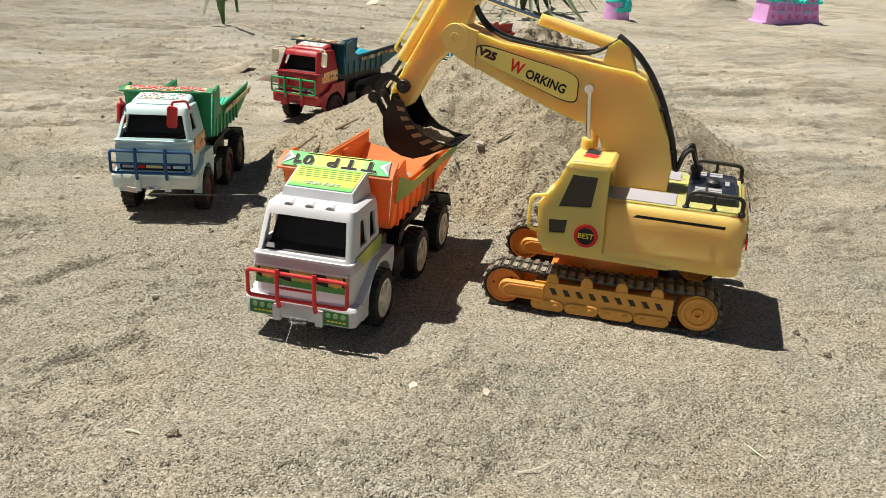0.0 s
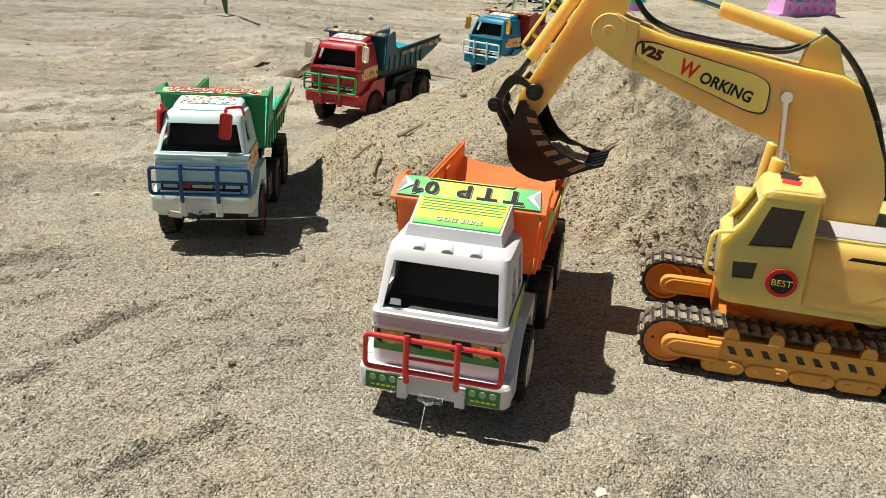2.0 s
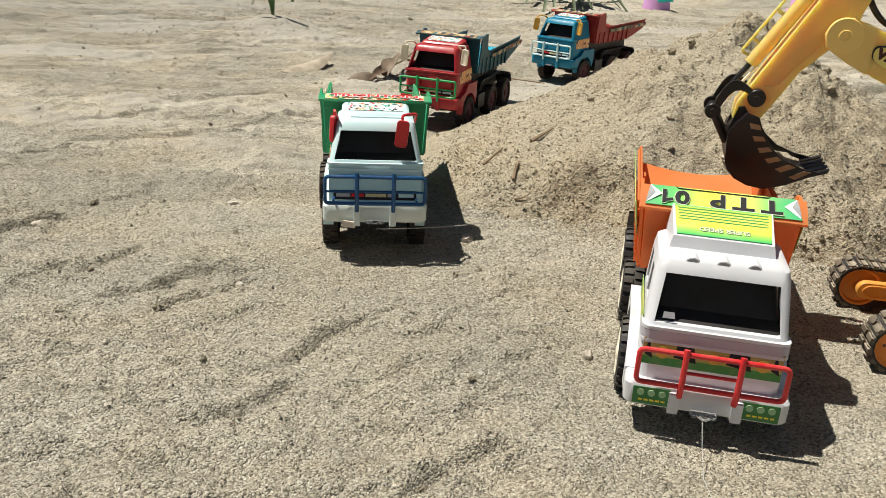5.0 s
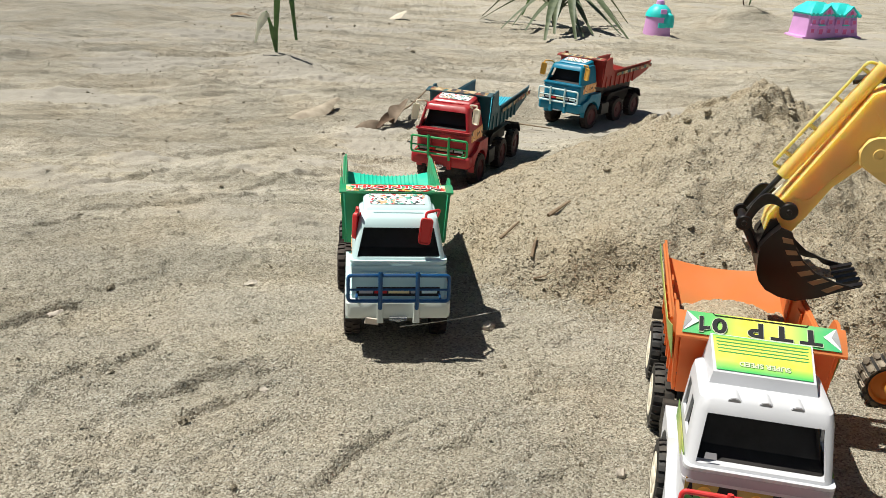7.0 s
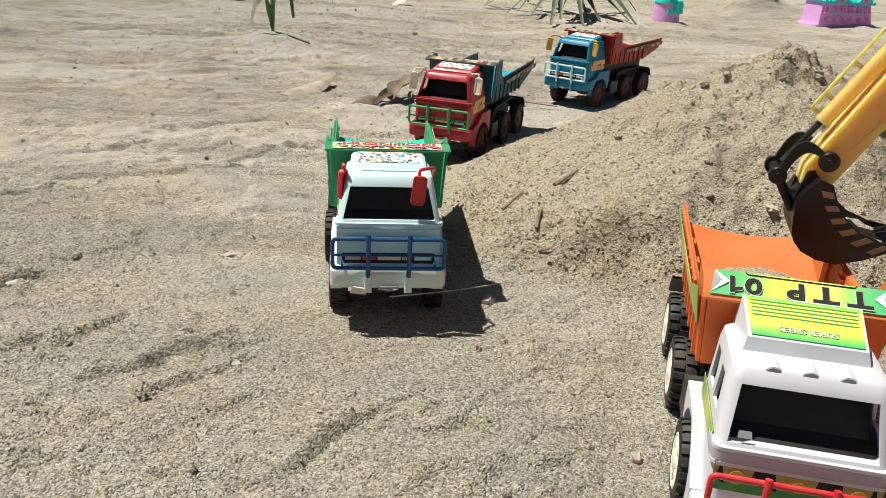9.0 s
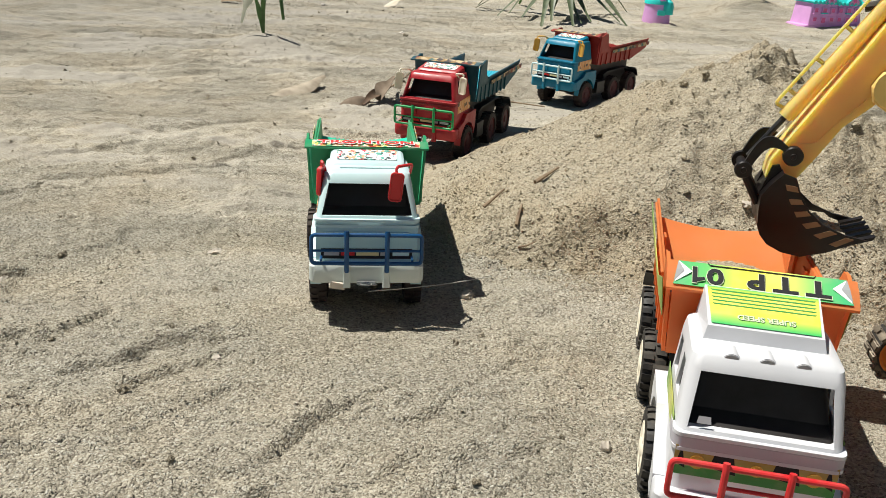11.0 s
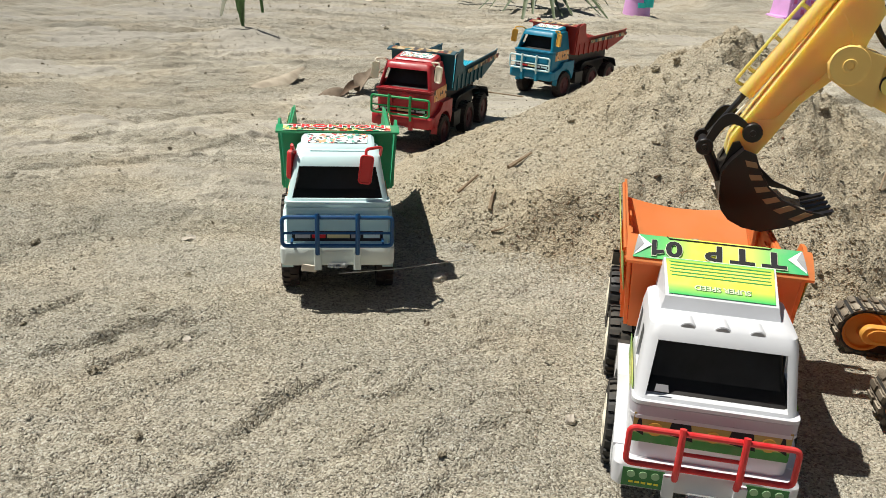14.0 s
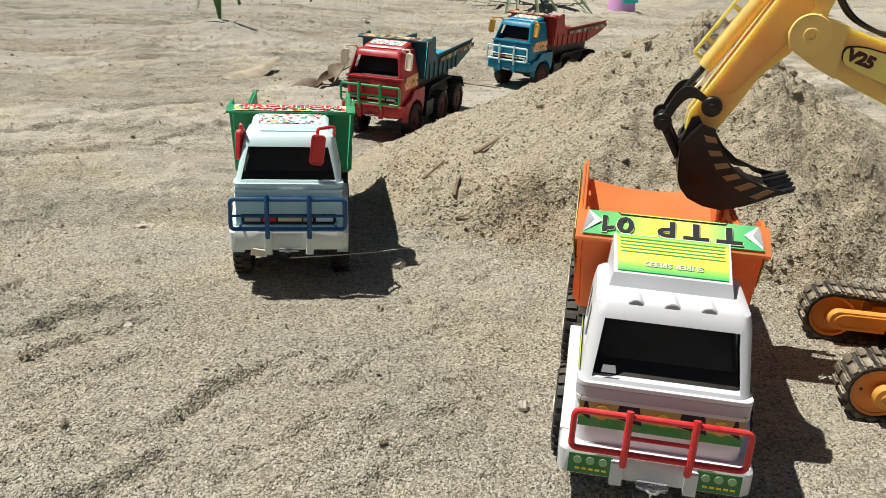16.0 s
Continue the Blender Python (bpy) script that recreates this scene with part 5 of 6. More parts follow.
part("end_cover", box(0.118, 0.176, 0.100, 0.124, 0.030, 0.098, 0.005), YELLOW, excavator)

# house and counterweight
HB = 0.104
rows = [(0.094, 0.012, 0.010), (0.097, 0.004, 0.014), (0.110, 0.001, 0.018), (0.116, 0.003, 0.018), (0.150, 0.001, 0.020), (0.172, 0.003, 0.020), (0.179, 0.008, 0.018), (0.182, 0.016, 0.014)]
body = upper("body", loft(bmesh.new(), [rrect(-HB + k, HB - k, -0.190 + k, 0.010, r + 0.006, z, 6) for z, k, r in rows]), YELLOW)
upper("deck_lip", loft(bmesh.new(), [rrect(-HB + 0.012, HB - 0.012, -0.178, 0.006, 0.014, z) for z in (0.181, 0.1835)], 0.0006), YELLOW, body)
for x0, x1 in ((-0.088, -0.034), (0.040, 0.088)):
    plate_ = upper("tread_plate", box(x0, x1, -0.092, 0.003, 0.183, 0.1848, 0.0005), TREAD, body, "grey chequered tread plate")
right = upper("side_deck", loft(bmesh.new(), [rrect(0.034, HB - 0.002, -0.02, 0.070, 0.010, z) for z in (0.100, 0.104, 0.168, 0.174)]), YELLOW)
floor_ = upper("platform", loft(bmesh.new(), [rrect(-HB + 0.003, HB - 0.003, -0.10, 0.080, 0.012, z) for z in (0.0945, 0.106)], 0.002), YELLOW)
for x in (-0.0765, 0.0765):
    lens = upper("rear_lamp", loft(bmesh.new(), [[(x + a * 0.0135, -0.1895 - o, 0.1435 + b * 0.0075) for a, b in ((-1, -1), (1, -1), (1, 1), (-1, 1))] for o in (0.0, 0.0022)], 0.0008), LAMP_RED, body, "red rear lamp")
grille = upper("grille", box(-0.030, 0.048, -0.1912, -0.188, 0.118, 0.156, 0.0006), YELLOW, body)
for k in range(11):
    z = 0.1215 + k * 0.0031
    upper("grille_slat", box(-0.028, 0.046, -0.1928, -0.1905, z, z + 0.0016, 0.0004), YELLOW, grille)
cover = upper("battery_cover", loft(bmesh.new(), [rrect(-0.058 + k, 0.062 - k, -0.172 + k, -0.104 - k, 0.006, z) for z, k in ((0.182, 0.0), (0.193, 0.001), (0.196, 0.004))]), NAVY, None, "dark navy control cover")
for x0, x1, y0, y1 in ((-0.050, -0.038, -0.150, -0.132), (-0.036, -0.026, -0.150, -0.132), (-0.050, -0.038, -0.128, -0.114), (-0.036, -0.026, -0.128, -0.114), (0.036, 0.046, -0.150, -0.132), (0.048, 0.057, -0.150, -0.132), (0.036, 0.046, -0.128, -0.114), (0.048, 0.057, -0.128, -0.114), (-0.004, 0.018, -0.160, -0.154)):
    upper("key_panel", box(x0, x1, y0, y1, 0.195, 0.1972, 0.0004), GREY, cover)
upper("dial", lathe([(0.195, 0.0), (0.195, 0.011), (0.202, 0.010), (0.205, 0.006), (0.205, 0.0)], "z", 20), BLACK, cover).location = TURN_UP @ Vector((-0.008, -0.138, 0))
post = upper("hose_post", lathe([(0.182, 0.0), (0.182, 0.008), (0.206, 0.007), (0.208, 0.009), (0.214, 0.009), (0.217, 0.005), (0.217, 0.0)], "z", 16), BLACK)
post.location = TURN_UP @ Vector((0.022, -0.112, 0))
for side in (-1, 1):
    x = side * 0.086
    rail = upper("handrail", tube(rounded([(x, -0.178, 0.181), (x, -0.178, 0.205), (x, -0.110, 0.207), (x, -0.106, 0.181)], 0.010, 4, False), 0.0030, 10), BLACK, None, "black plastic handrail")
    for y in (-0.178, -0.142, -0.106):
        upper("rail_foot", lathe([(0.180, 0.0), (0.180, 0.0050), (0.185, 0.0048), (0.187, 0.0032), (0.1875, 0.0)], "z", 12), BLACK, rail).location = TURN_UP @ Vector((x, y, 0))
    upper("rail_stay", tube([(x, -0.142, 0.184), (x, -0.142, 0.205)], 0.0024, 8), BLACK, rail)
lettering("TRUCK", 0.0125, TURN_UP @ Matrix.Translation((-0.005, -0.1905, 0.1755)) @ Matrix.Rotation(radians(62), 4, "X"), INK, body, squeeze=1.6)
for a, b in ((0.035, 0.042), (0.046, 0.053), (0.057, 0.064)):
    upper_patch([(a, -0.1895, 0.173), (b, -0.1895, 0.173), (b + 0.005, -0.1875, 0.1785), (a + 0.005, -0.1875, 0.1785)], INK if a < 0.05 else INK_RED, body, "stripe")
for side in (-1, 1):
    x = side * (HB - 0.0005)
    c4 = [(x, -0.160, 0.165), (x, -0.040, 0.165), (x, -0.045, 0.169), (x, -0.160, 0.169)]
    upper_patch(c4 if side > 0 else c4[::-1], INK, body, "side_stripe")

# cab
cab_poly = [(-0.004, 0.104), (0.078, 0.100), (0.088, 0.115), (0.090, 0.168), (0.072, 0.190), (0.055, 0.226), (0.046, 0.2335), (0.004, 0.2335), (-0.002, 0.228)]
inner_poly = [(0.002, 0.112), (0.076, 0.108), (0.083, 0.118), (0.084, 0.166), (0.068, 0.188), (0.051, 0.222), (0.044, 0.2285), (0.008, 0.2285), (0.004, 0.224)]
cab_cut = [slab(inner_poly, -0.1, -0.034, 0),
           slab([(0.017, 0.170), (0.062, 0.166), (0.046, 0.214), (0.012, 0.214)], -0.12, 0.0, 0.002),
           slab([(0.050, 0.128), (0.072, 0.126), (0.074, 0.146), (0.048, 0.148)], -0.12, 0.0, 0.0015),
           box(-0.095, -0.040, -0.02, 0.02, 0.184, 0.222, 0.002), box(-0.094, -0.040, 0.04, 0.12, 0.176, 0.216, 0.002)]
cab = upper("cab", carve(slab(cab_poly, -0.1055, -0.030, 0.004), cab_cut), YELLOW)
upper("cab_glass", slab([(y * 0.96 + 0.0015, z * 0.985 + 0.0025) for y, z in inner_poly], -0.1018, -0.036, 0.001), SMOKED, cab, "dark smoked plastic window lining")
upper("roof_cap", loft(bmesh.new(), [rrect(-0.1075, -0.029, -0.006, 0.058, 0.010, 0.224), rrect(-0.1075, -0.029, -0.006, 0.054, 0.010, 0.231), rrect(-0.103, -0.033, -0.002, 0.049, 0.009, 0.2355)]), YELLOW, cab)
upper("grab_rail", tube(rounded([(-0.108, 0.084, 0.128), (-0.108, 0.102, 0.130), (-0.108, 0.100, 0.178), (-0.108, 0.078, 0.182)], 0.008, 4, False), 0.0026, 8), YELLOW, cab)
badge = upper("badge", lathe([(-0.1078, 0.0), (-0.1078, 0.0165), (-0.1052, 0.0168), (-0.1052, 0.0)], "x", 28), INK_RED, cab, "round red badge")
badge.location = TURN_UP @ Vector((0, 0.020, 0.129))
centre = upper("badge_centre", lathe([(-0.1084, 0.0), (-0.1084, 0.0122), (-0.1076, 0.0122), (-0.1076, 0.0)], "x", 24), INK, badge)
lettering("BEST", 0.0105, TURN_UP @ Matrix.Translation((-0.1086, 0.0, 0.0)) @ Matrix.Rotation(radians(-90), 4, "Z") @ Matrix.Rotation(radians(90), 4, "X"), INK_YELLOW, badge)
for a, b, mm in ((-0.088, -0.072, INK_RED), (-0.070, -0.058, INK), (-0.056, -0.046, INK)):
    upper_patch([(a, 0.020, 0.2356), (b, 0.016, 0.2356), (b + 0.006, 0.036, 0.2356), (a + 0.004, 0.038, 0.2356)], mm, cab, "roof_print")

# boom, arm and bucket
BW = 0.027
boom_poly = [(-0.076, 0.180), (0.018, 0.180), (0.018, 0.224), (0.026, 0.252), (0.050, 0.268), (0.086, 0.278), (0.148, 0.303), (0.204, 0.327), (0.240, 0.344), (0.262, 0.358), (0.266, 0.372), (0.258, 0.386), (0.240, 0.391), (0.226, 0.385), (0.178, 0.370), (0.110, 0.362), (0.027, 0.349), (-0.010, 0.345), (-0.029, 0.336), (-0.048, 0.302), (-0.069, 0.257), (-0.078, 0.220)]
boom = upper("boom", slab(boom_poly, -BW, BW, 0.003), YELLOW)
upper("boom_collar", slab([(0.217, 0.3315), (0.240, 0.3428), (0.263, 0.357), (0.267, 0.372), (0.259, 0.387), (0.240, 0.392), (0.226, 0.386), (0.214, 0.383)], -BW - 0.0016, BW + 0.0016, 0.0012), YELLOW_TRIM, boom)
for side in (-1, 1):
    x = side * (BW + 0.0002)
    poly = [(p[0], p[1]) for p in rounded([(y, z, 0.0) for y, z in ((0.064, 0.297), (0.084, 0.2985), (0.196, 0.3395), (0.214, 0.349), (0.213, 0.3625), (0.196, 0.3635), (0.080, 0.3385), (0.064, 0.330))], 0.010, 4)]
    big = [(0.138 + (y - 0.138) * 1.020, 0.331 + (z - 0.331) * 1.055) for y, z in poly]
    xs = sorted((x, x + side * 0.0006))
    st = upper("boom_sticker", slab(big, xs[0], xs[1], 0), INK, boom, "dark-edged yellow name sticker")
    xs = sorted((x + side * 0.0003, x + side * 0.0010))
    upper("sticker_field", slab(poly, xs[0], xs[1], 0), YELLOW_PAINT, st)
    slope_ = math.atan2(0.038, 0.120)
    spin = Matrix.Rotation(radians(90 * side), 4, "Z") @ Matrix.Rotation(radians(90), 4, "X")
    lettering("ORKING", 0.0175, TURN_UP @ Matrix.Translation((x + side * 0.0012, 0.110, 0.3215)) @ spin @ Matrix.Rotation(side * slope_, 4, "Z"), INK, st, squeeze=0.92, bold=0.0005)
    lettering("W", 0.024, TURN_UP @ Matrix.Translation((x + side * 0.0012, 0.1535, 0.3375)) @ spin @ Matrix.Rotation(side * slope_, 4, "Z"), INK_RED, st, "lettering_red", squeeze=0.8, bold=0.0007)
    lettering("V25", 0.0150, TURN_UP @ Matrix.Translation((x + side * 0.0012, 0.197, 0.3525)) @ spin @ Matrix.Rotation(side * slope_, 4, "Z"), INK_MAROON, st, squeeze=1.1, bold=0.0010)
    # joint boss, lift cylinder
    upper("joint_boss", lathe([(side * BW, 0.0), (side * BW, 0.0205), (side * (BW + 0.0036), 0.0195), (side * (BW + 0.0036), 0.0072), (side * (BW + 0.0048), 0.0068), (side * (BW + 0.0048), 0.0042), (side * (BW + 0.0028), 0.0038), (side * (BW + 0.0028), 0.0)], "x", 24), YELLOW_TRIM, boom).location = TURN_UP @ Vector((0, 0.247, 0.372))
    xc = side * 0.037
    cyl = upper("lift_cylinder", tube([(xc, 0.048, 0.176), (xc, 0.040, 0.250)], 0.0085, 14), YELLOW)
    upper("rod", tube([(xc, 0.040, 0.248), (xc, 0.046, 0.318)], 0.0036, 10), CHROME, cyl, "chrome piston rod")
    upper("rod_eye", lathe([(side * 0.030, 0.0), (side * 0.030, 0.0065), (side * 0.043, 0.0065), (side * 0.043, 0.0)], "x", 14), CHROME, cyl).location = TURN_UP @ Vector((0, 0.046, 0.320))
AW = 0.0185
arm_poly = [(0.338, 0.258), (0.350, 0.266), (0.348, 0.284), (0.332, 0.313), (0.279, 0.408), (0.264, 0.436), (0.248, 0.444), (0.228, 0.440), (0.222, 0.424), (0.232, 0.396), (0.236, 0.374), (0.256, 0.357), (0.285, 0.327), (0.304, 0.292), (0.322, 0.262)]
recess = [(p[0], p[1]) for p in rounded([(y, z, 0.0) for y, z in ((0.307, 0.308), (0.327, 0.306), (0.262, 0.424), (0.246, 0.400), (0.262, 0.365), (0.290, 0.332))], 0.006, 3)]
arm = upper("arm", carve(slab(arm_poly, -AW, AW, 0.0028), [slab(recess, AW - 0.0018, AW + 0.01, 0), slab(recess, -AW - 0.01, -AW + 0.0018, 0)]), YELLOW)
stick = upper("bucket_cylinder", tube([(0, 0.3390, 0.329), (0, 0.2555, 0.466)], 0.0085, 14), YELLOW)
upper("rod", tube([(0, 0.3690, 0.283), (0, 0.3385, 0.331)], 0.0034, 10), BLACK, stick, "black piston rod")
upper("thin_rod", tube([(-0.006, 0.3600, 0.286), (-0.006, 0.3320, 0.327)], 0.0018, 8), CREAM, stick)
pipe = upper("pipe", tube(rounded([(0, 0.3425, 0.339), (0, 0.352, 0.343), (0, 0.2735, 0.470), (0, 0.2615, 0.466)], 0.006, 3, False), 0.0019, 8), YELLOW, stick)
for k in range(4):
    t = 0.15 + 0.25 * k
    y, z = 0.3390 + (0.2555 - 0.3390) * t, 0.329 + (0.466 - 0.329) * t
    upper("clamp", tube([(0, y, z), (0, y + 0.0135, z + 0.0085)], 0.0022, 8), YELLOW, stick)
upper("end_strap", tube(rounded([(-0.010, 0.222, 0.440), (-0.006, 0.240, 0.450), (0.004, 0.262, 0.452), (0.008, 0.284, 0.446)], 0.01, 4, False), 0.0048, 8), BLACK, arm, "black rubber hose end")
# boom cylinder on top of the boom
top_cyl = upper("arm_cylinder", tube([(0, 0.012, 0.374), (0, 0.130, 0.404)], 0.0085, 14), YELLOW)
upper("rod", tube([(0, 0.128, 0.4035), (0, 0.228, 0.430)], 0.0034, 10), CHROME, top_cyl, "chrome piston rod")
upper("lug", slab([(-0.014, 0.338), (0.036, 0.346), (0.030, 0.376), (0.016, 0.386), (0.000, 0.376)], -0.013, 0.013, 0.002), YELLOW, boom)
# hoses
for x, bow in ((-0.011, 0.0), (0.0, 0.003), (0.011, 0.0)):
    upper("hose", tube(rounded([(x * 0.5 + 0.02, -0.112, 0.214), (x * 1.2 + 0.012, -0.102, 0.244 + bow * 2), (x, -0.092, 0.236 + bow), (x, -0.084, 0.205), (x, -0.076, 0.245), (x, -0.053, 0.306), (x, -0.030, 0.345), (x, -0.006, 0.372), (x * 0.6, 0.018, 0.390)], 0.02, 5, False), 0.0030, 8), BLACK, None, "black ribbed hose")
    upper("long_hose", tube(rounded([(x * 0.6, 0.012, 0.388), (x * 1.2, 0.050, 0.362), (x * 1.2, 0.120, 0.3665), (x * 1.2, 0.178, 0.3745), (x, 0.208, 0.388), (x * 0.6, 0.226, 0.412), (x * 0.5, 0.232, 0.440)], 0.02, 5, False), 0.0024, 8), BLACK, None, "black hose")
for y, z, w in ((-0.053, 0.294, 0.018), (-0.074, 0.238, 0.018)):
    upper("hose_clip", box(-w, w, y - 0.004, y + 0.002, z, z + 0.005, 0.0008), BLACK, boom)
# linkage and bucket
for side in (-1, 1):
    x0, x1 = sorted((side * 0.0195, side * 0.0245))
    bend = []
    for k in range(11):
        t = k / 10
        y = 0.327 + (0.373 - 0.327) * t
        z = 0.293 + (0.274 - 0.293) * t + 0.022 * math.sin(math.pi * t)
        bend.append((y + 0.004 * math.sin(math.pi * t), z))
    outer = [(y + 0.002, z + 0.0058) for y, z in bend]
    inner = [(y - 0.003, z - 0.0058) for y, z in bend][::-1]
    link = upper("bell_link", slab(outer + inner, x0, x1, 0.001), COAL)
    for y, z, r in ((0.327, 0.293, 0.0105), (0.374, 0.273, 0.0095)):
        eye = upper("link_eye", lathe([(side * 0.0185, 0.0), (side * 0.0185, r), (side * 0.0250, r), (side * 0.0262, r - 0.0012), (side * 0.0262, 0.0)], "x", 20), COAL, link)
        eye.location = TURN_UP @ Vector((0, y, z))
        upper("pin", lathe([(side * 0.0260, 0.0), (side * 0.0260, 0.0036), (side * 0.0274, 0.0030), (side * 0.0274, 0.0)], "x", 12), COAL, link).location = TURN_UP @ Vector((0, y, z))
    upper("push_link", tube([(side * 0.016, 0.374, 0.273), (side * 0.016, 0.352, 0.236)], 0.0052, 10), COAL)
upper("cross_pin", tube([(-0.024, 0.374, 0.273), (0.024, 0.374, 0.273)], 0.005, 12), COAL)
BK = 0.037
back = [(0.334, 0.277), (0.345, 0.264), (0.353, 0.250), (0.3528, 0.235), (0.351, 0.217), (0.347, 0.207), (0.338, 0.197), (0.322, 0.1900), (0.302, 0.1875), (0.278, 0.1955), (0.256, 0.207)]
lip = [(0.258, 0.2095), (0.280, 0.1985), (0.303, 0.1908), (0.321, 0.1932), (0.3355, 0.1995), (0.344, 0.209), (0.3475, 0.219), (0.3492, 0.236), (0.349, 0.249), (0.342, 0.260), (0.332, 0.272)]
bucket = upper("bucket", slab(back + lip, -BK, BK, 0.0006), COAL, None, "black plastic bucket with striped sides")
for side in (-1, 1):
    xs = sorted((side * (BK - 0.001), side * (BK + 0.0022)))
    edge = [(0.239, 0.2145), (0.263, 0.2180), (0.286, 0.2265), (0.302, 0.2395), (0.313, 0.2550), (0.321, 0.2730)]
    wall = upper("side_plate", slab(back + edge, xs[0], xs[1], 0.0008), COAL, bucket)
    for k in range(6):
        t0, t1 = 0.10 + k * 0.15, 0.165 + k * 0.15
        def on(t, depth):
            i = min(int(t * 4.999), 4)
            f = t * 5 - i
            y = edge[i][0] + (edge[i + 1][0] - edge[i][0]) * f
            z = edge[i][1] + (edge[i + 1][1] - edge[i][1]) * f
            return (side * (BK + 0.0023), y + depth * 0.55, z - depth * 0.55 * (1.3 - t))
        quad = [on(t0, 0.003), on(t1, 0.003), on(min(0.99, t1 + 0.05), 0.021), on(min(0.98, t0 + 0.05), 0.021)]
        upper_patch(quad if side < 0 else quad[::-1], INK_TAN, wall, "stripe")
for k in range(5):
    x = -0.032 + k * 0.016
    upper("tooth", slab([(0.264, 0.2030), (0.258, 0.2092), (0.232, 0.2195), (0.234, 0.2150)], x - 0.0042, x + 0.0042, 0.0008), COAL, bucket)
for side in (-1, 1):
    upper("bucket_ear", slab([(0.326, 0.262), (0.338, 0.282), (0.345, 0.280), (0.354, 0.246), (0.346, 0.236)], side * 0.0195 - 0.003, side * 0.0195 + 0.003, 0.001), COAL, bucket)
bm = bmesh.new()
fill = [(0.258, 0.2085, 0.2120), (0.272, 0.2035, 0.2160), (0.285, 0.1985, 0.2190), (0.298, 0.1950, 0.2205), (0.312, 0.1935, 0.2215), (0.326, 0.1970, 0.2235), (0.337, 0.2025, 0.2255), (0.3435, 0.2110, 0.2265)]
loft(bm, [[(x, y, lo - 0.001) for y, lo, hi in fill] + [(x, y, hi + 0.0022 * math.sin(x * 190 + y * 260) + 0.0015 * math.sin(x * 410 - y * 330)) for y, lo, hi in fill[::-1]] for x in np.linspace(-BK + 0.0015, BK - 0.0015, 26)])
bmesh.ops.transform(bm, matrix=POSE_E @ TURN_UP, verts=bm.verts)
tagged(part("sand_load", bm, HEAP, None, "", 60), "little dry sand lying in a toy bucket", "sand")

# ---- strings ----
def string(points, label, r=0.0007):
    ob = part("string", tube(points, r, 6), THREAD)
    tagged(ob, label, "string")


a = POSE_A @ Vector((-0.002, -0.023, 0.034))
string([a, a + Vector((-0.004, -0.02, -0.016)), (a.x - 0.010, a.y - 0.05, surface(a.x - 0.010, a.y - 0.05) + 0.001), (a.x - 0.012, a.y - 0.10, surface(a.x - 0.012, a.y - 0.10) + 0.001)], "thin clear nylon string tied to a tow hook", 0.00035)
a = POSE_B @ Vector((0.002, -0.026, 0.056))
end = Vector((-0.345, 1.542, surface(-0.345, 1.542) + 0.020))
ends = [a.lerp(end, k / 6) - Vector((0, 0, 0.003 * math.sin(math.pi * k / 6))) for k in range(7)]
string(ends, "thin pale string from a tow hook to a pebble")
bm = bmesh.new()
loft(bm, [rrect(-0.018 - 0.010, -0.018 + 0.010, -0.004, -0.001, 0.001, z) for z in (-0.006, 0.003)], 0.0006)
tape = part("tape", bm, PAPER)
tape.matrix_world = POSE_B @ pose(-0.020, -0.006, 0.056, 8, 10, 5)
tagged(tape, "torn scrap of white tape under the bumper", "tape")


# ---- stones, leaves, twigs ----
def lump(name, x, y, r, mat, label, category, flat=0.7, seed=0, sink=0.35):
    rng = np.random.default_rng(seed)
    bm = bmesh.new()
    bmesh.ops.create_icosphere(bm, subdivisions=3, radius=1.0)
    o = rng.uniform(-5, 5, 3)
    for v in bm.verts:
        v.co *= 1 + 0.6 * noise.noise(v.co * 1.5 + Vector(o)) + 0.35 * noise.noise(v.co * 3.3 + Vector(o))
        v.co = Vector((v.co.x * r, v.co.y * r * 0.85, v.co.z * r * flat))
    ob = part(name, bm, mat, None, "", 50)
    ob.matrix_world = pose(x, y, surface(x, y) + r * flat * (1 - sink * 1.4), 0, 0, rng.uniform(0, 360))
    return tagged(ob, label, category)


lump("pebble", -0.382, 1.512, 0.0105, STONE, "pale grey pebble lying on the sand", "pebble", 0.8, 1)
lump("pebble", -0.262, 1.132, 0.006, STONE, "pale broken pebble lying on the sand", "pebble", 0.9, 2)
for k, (x, y, r) in enumerate(((-1.06, 1.531, 0.012), (-0.781, 1.668, 0.010), (0.064, 1.63, 0.010), (-0.70, 1.30, 0.006))):
    lump("pebble", x, y, r, STONE, "flat pale pebble half sunk in sand", "pebble", 0.45, 3 + k)
for k, (x, y, r) in enumerate(((-0.274, 0.743, 0.009), (-0.404, 1.062, 0.0065), (-0.306, 1.146, 0.005), (-0.457, 0.898, 0.006), (0.512, 1.065, 0.007), (0.530, 1.000, 0.008), (-0.788, 1.228, 0.010), (-0.70, 1.094, 0.006), (0.50, 1.44, 0.016),
                               (-0.425, 1.06, 0.004), (-1.007, 1.624, 0.011), (0.142, 1.462, 0.009), (0.150, 1.449, 0.007), (0.171, 1.469, 0.010), (0.134, 1.478, 0.006), (0.160, 1.455, 0.006), (-0.09, 0.86, 0.003), (-0.17, 0.80, 0.003), (0.30, 0.80, 0.004), (0.42, 0.86, 0.004))):
    lump("sand_clod", x, y, r * 0.65, CLOD, "small dark clod of damp sand", "clod", 0.75, 20 + k)
rng = np.random.default_rng(5)
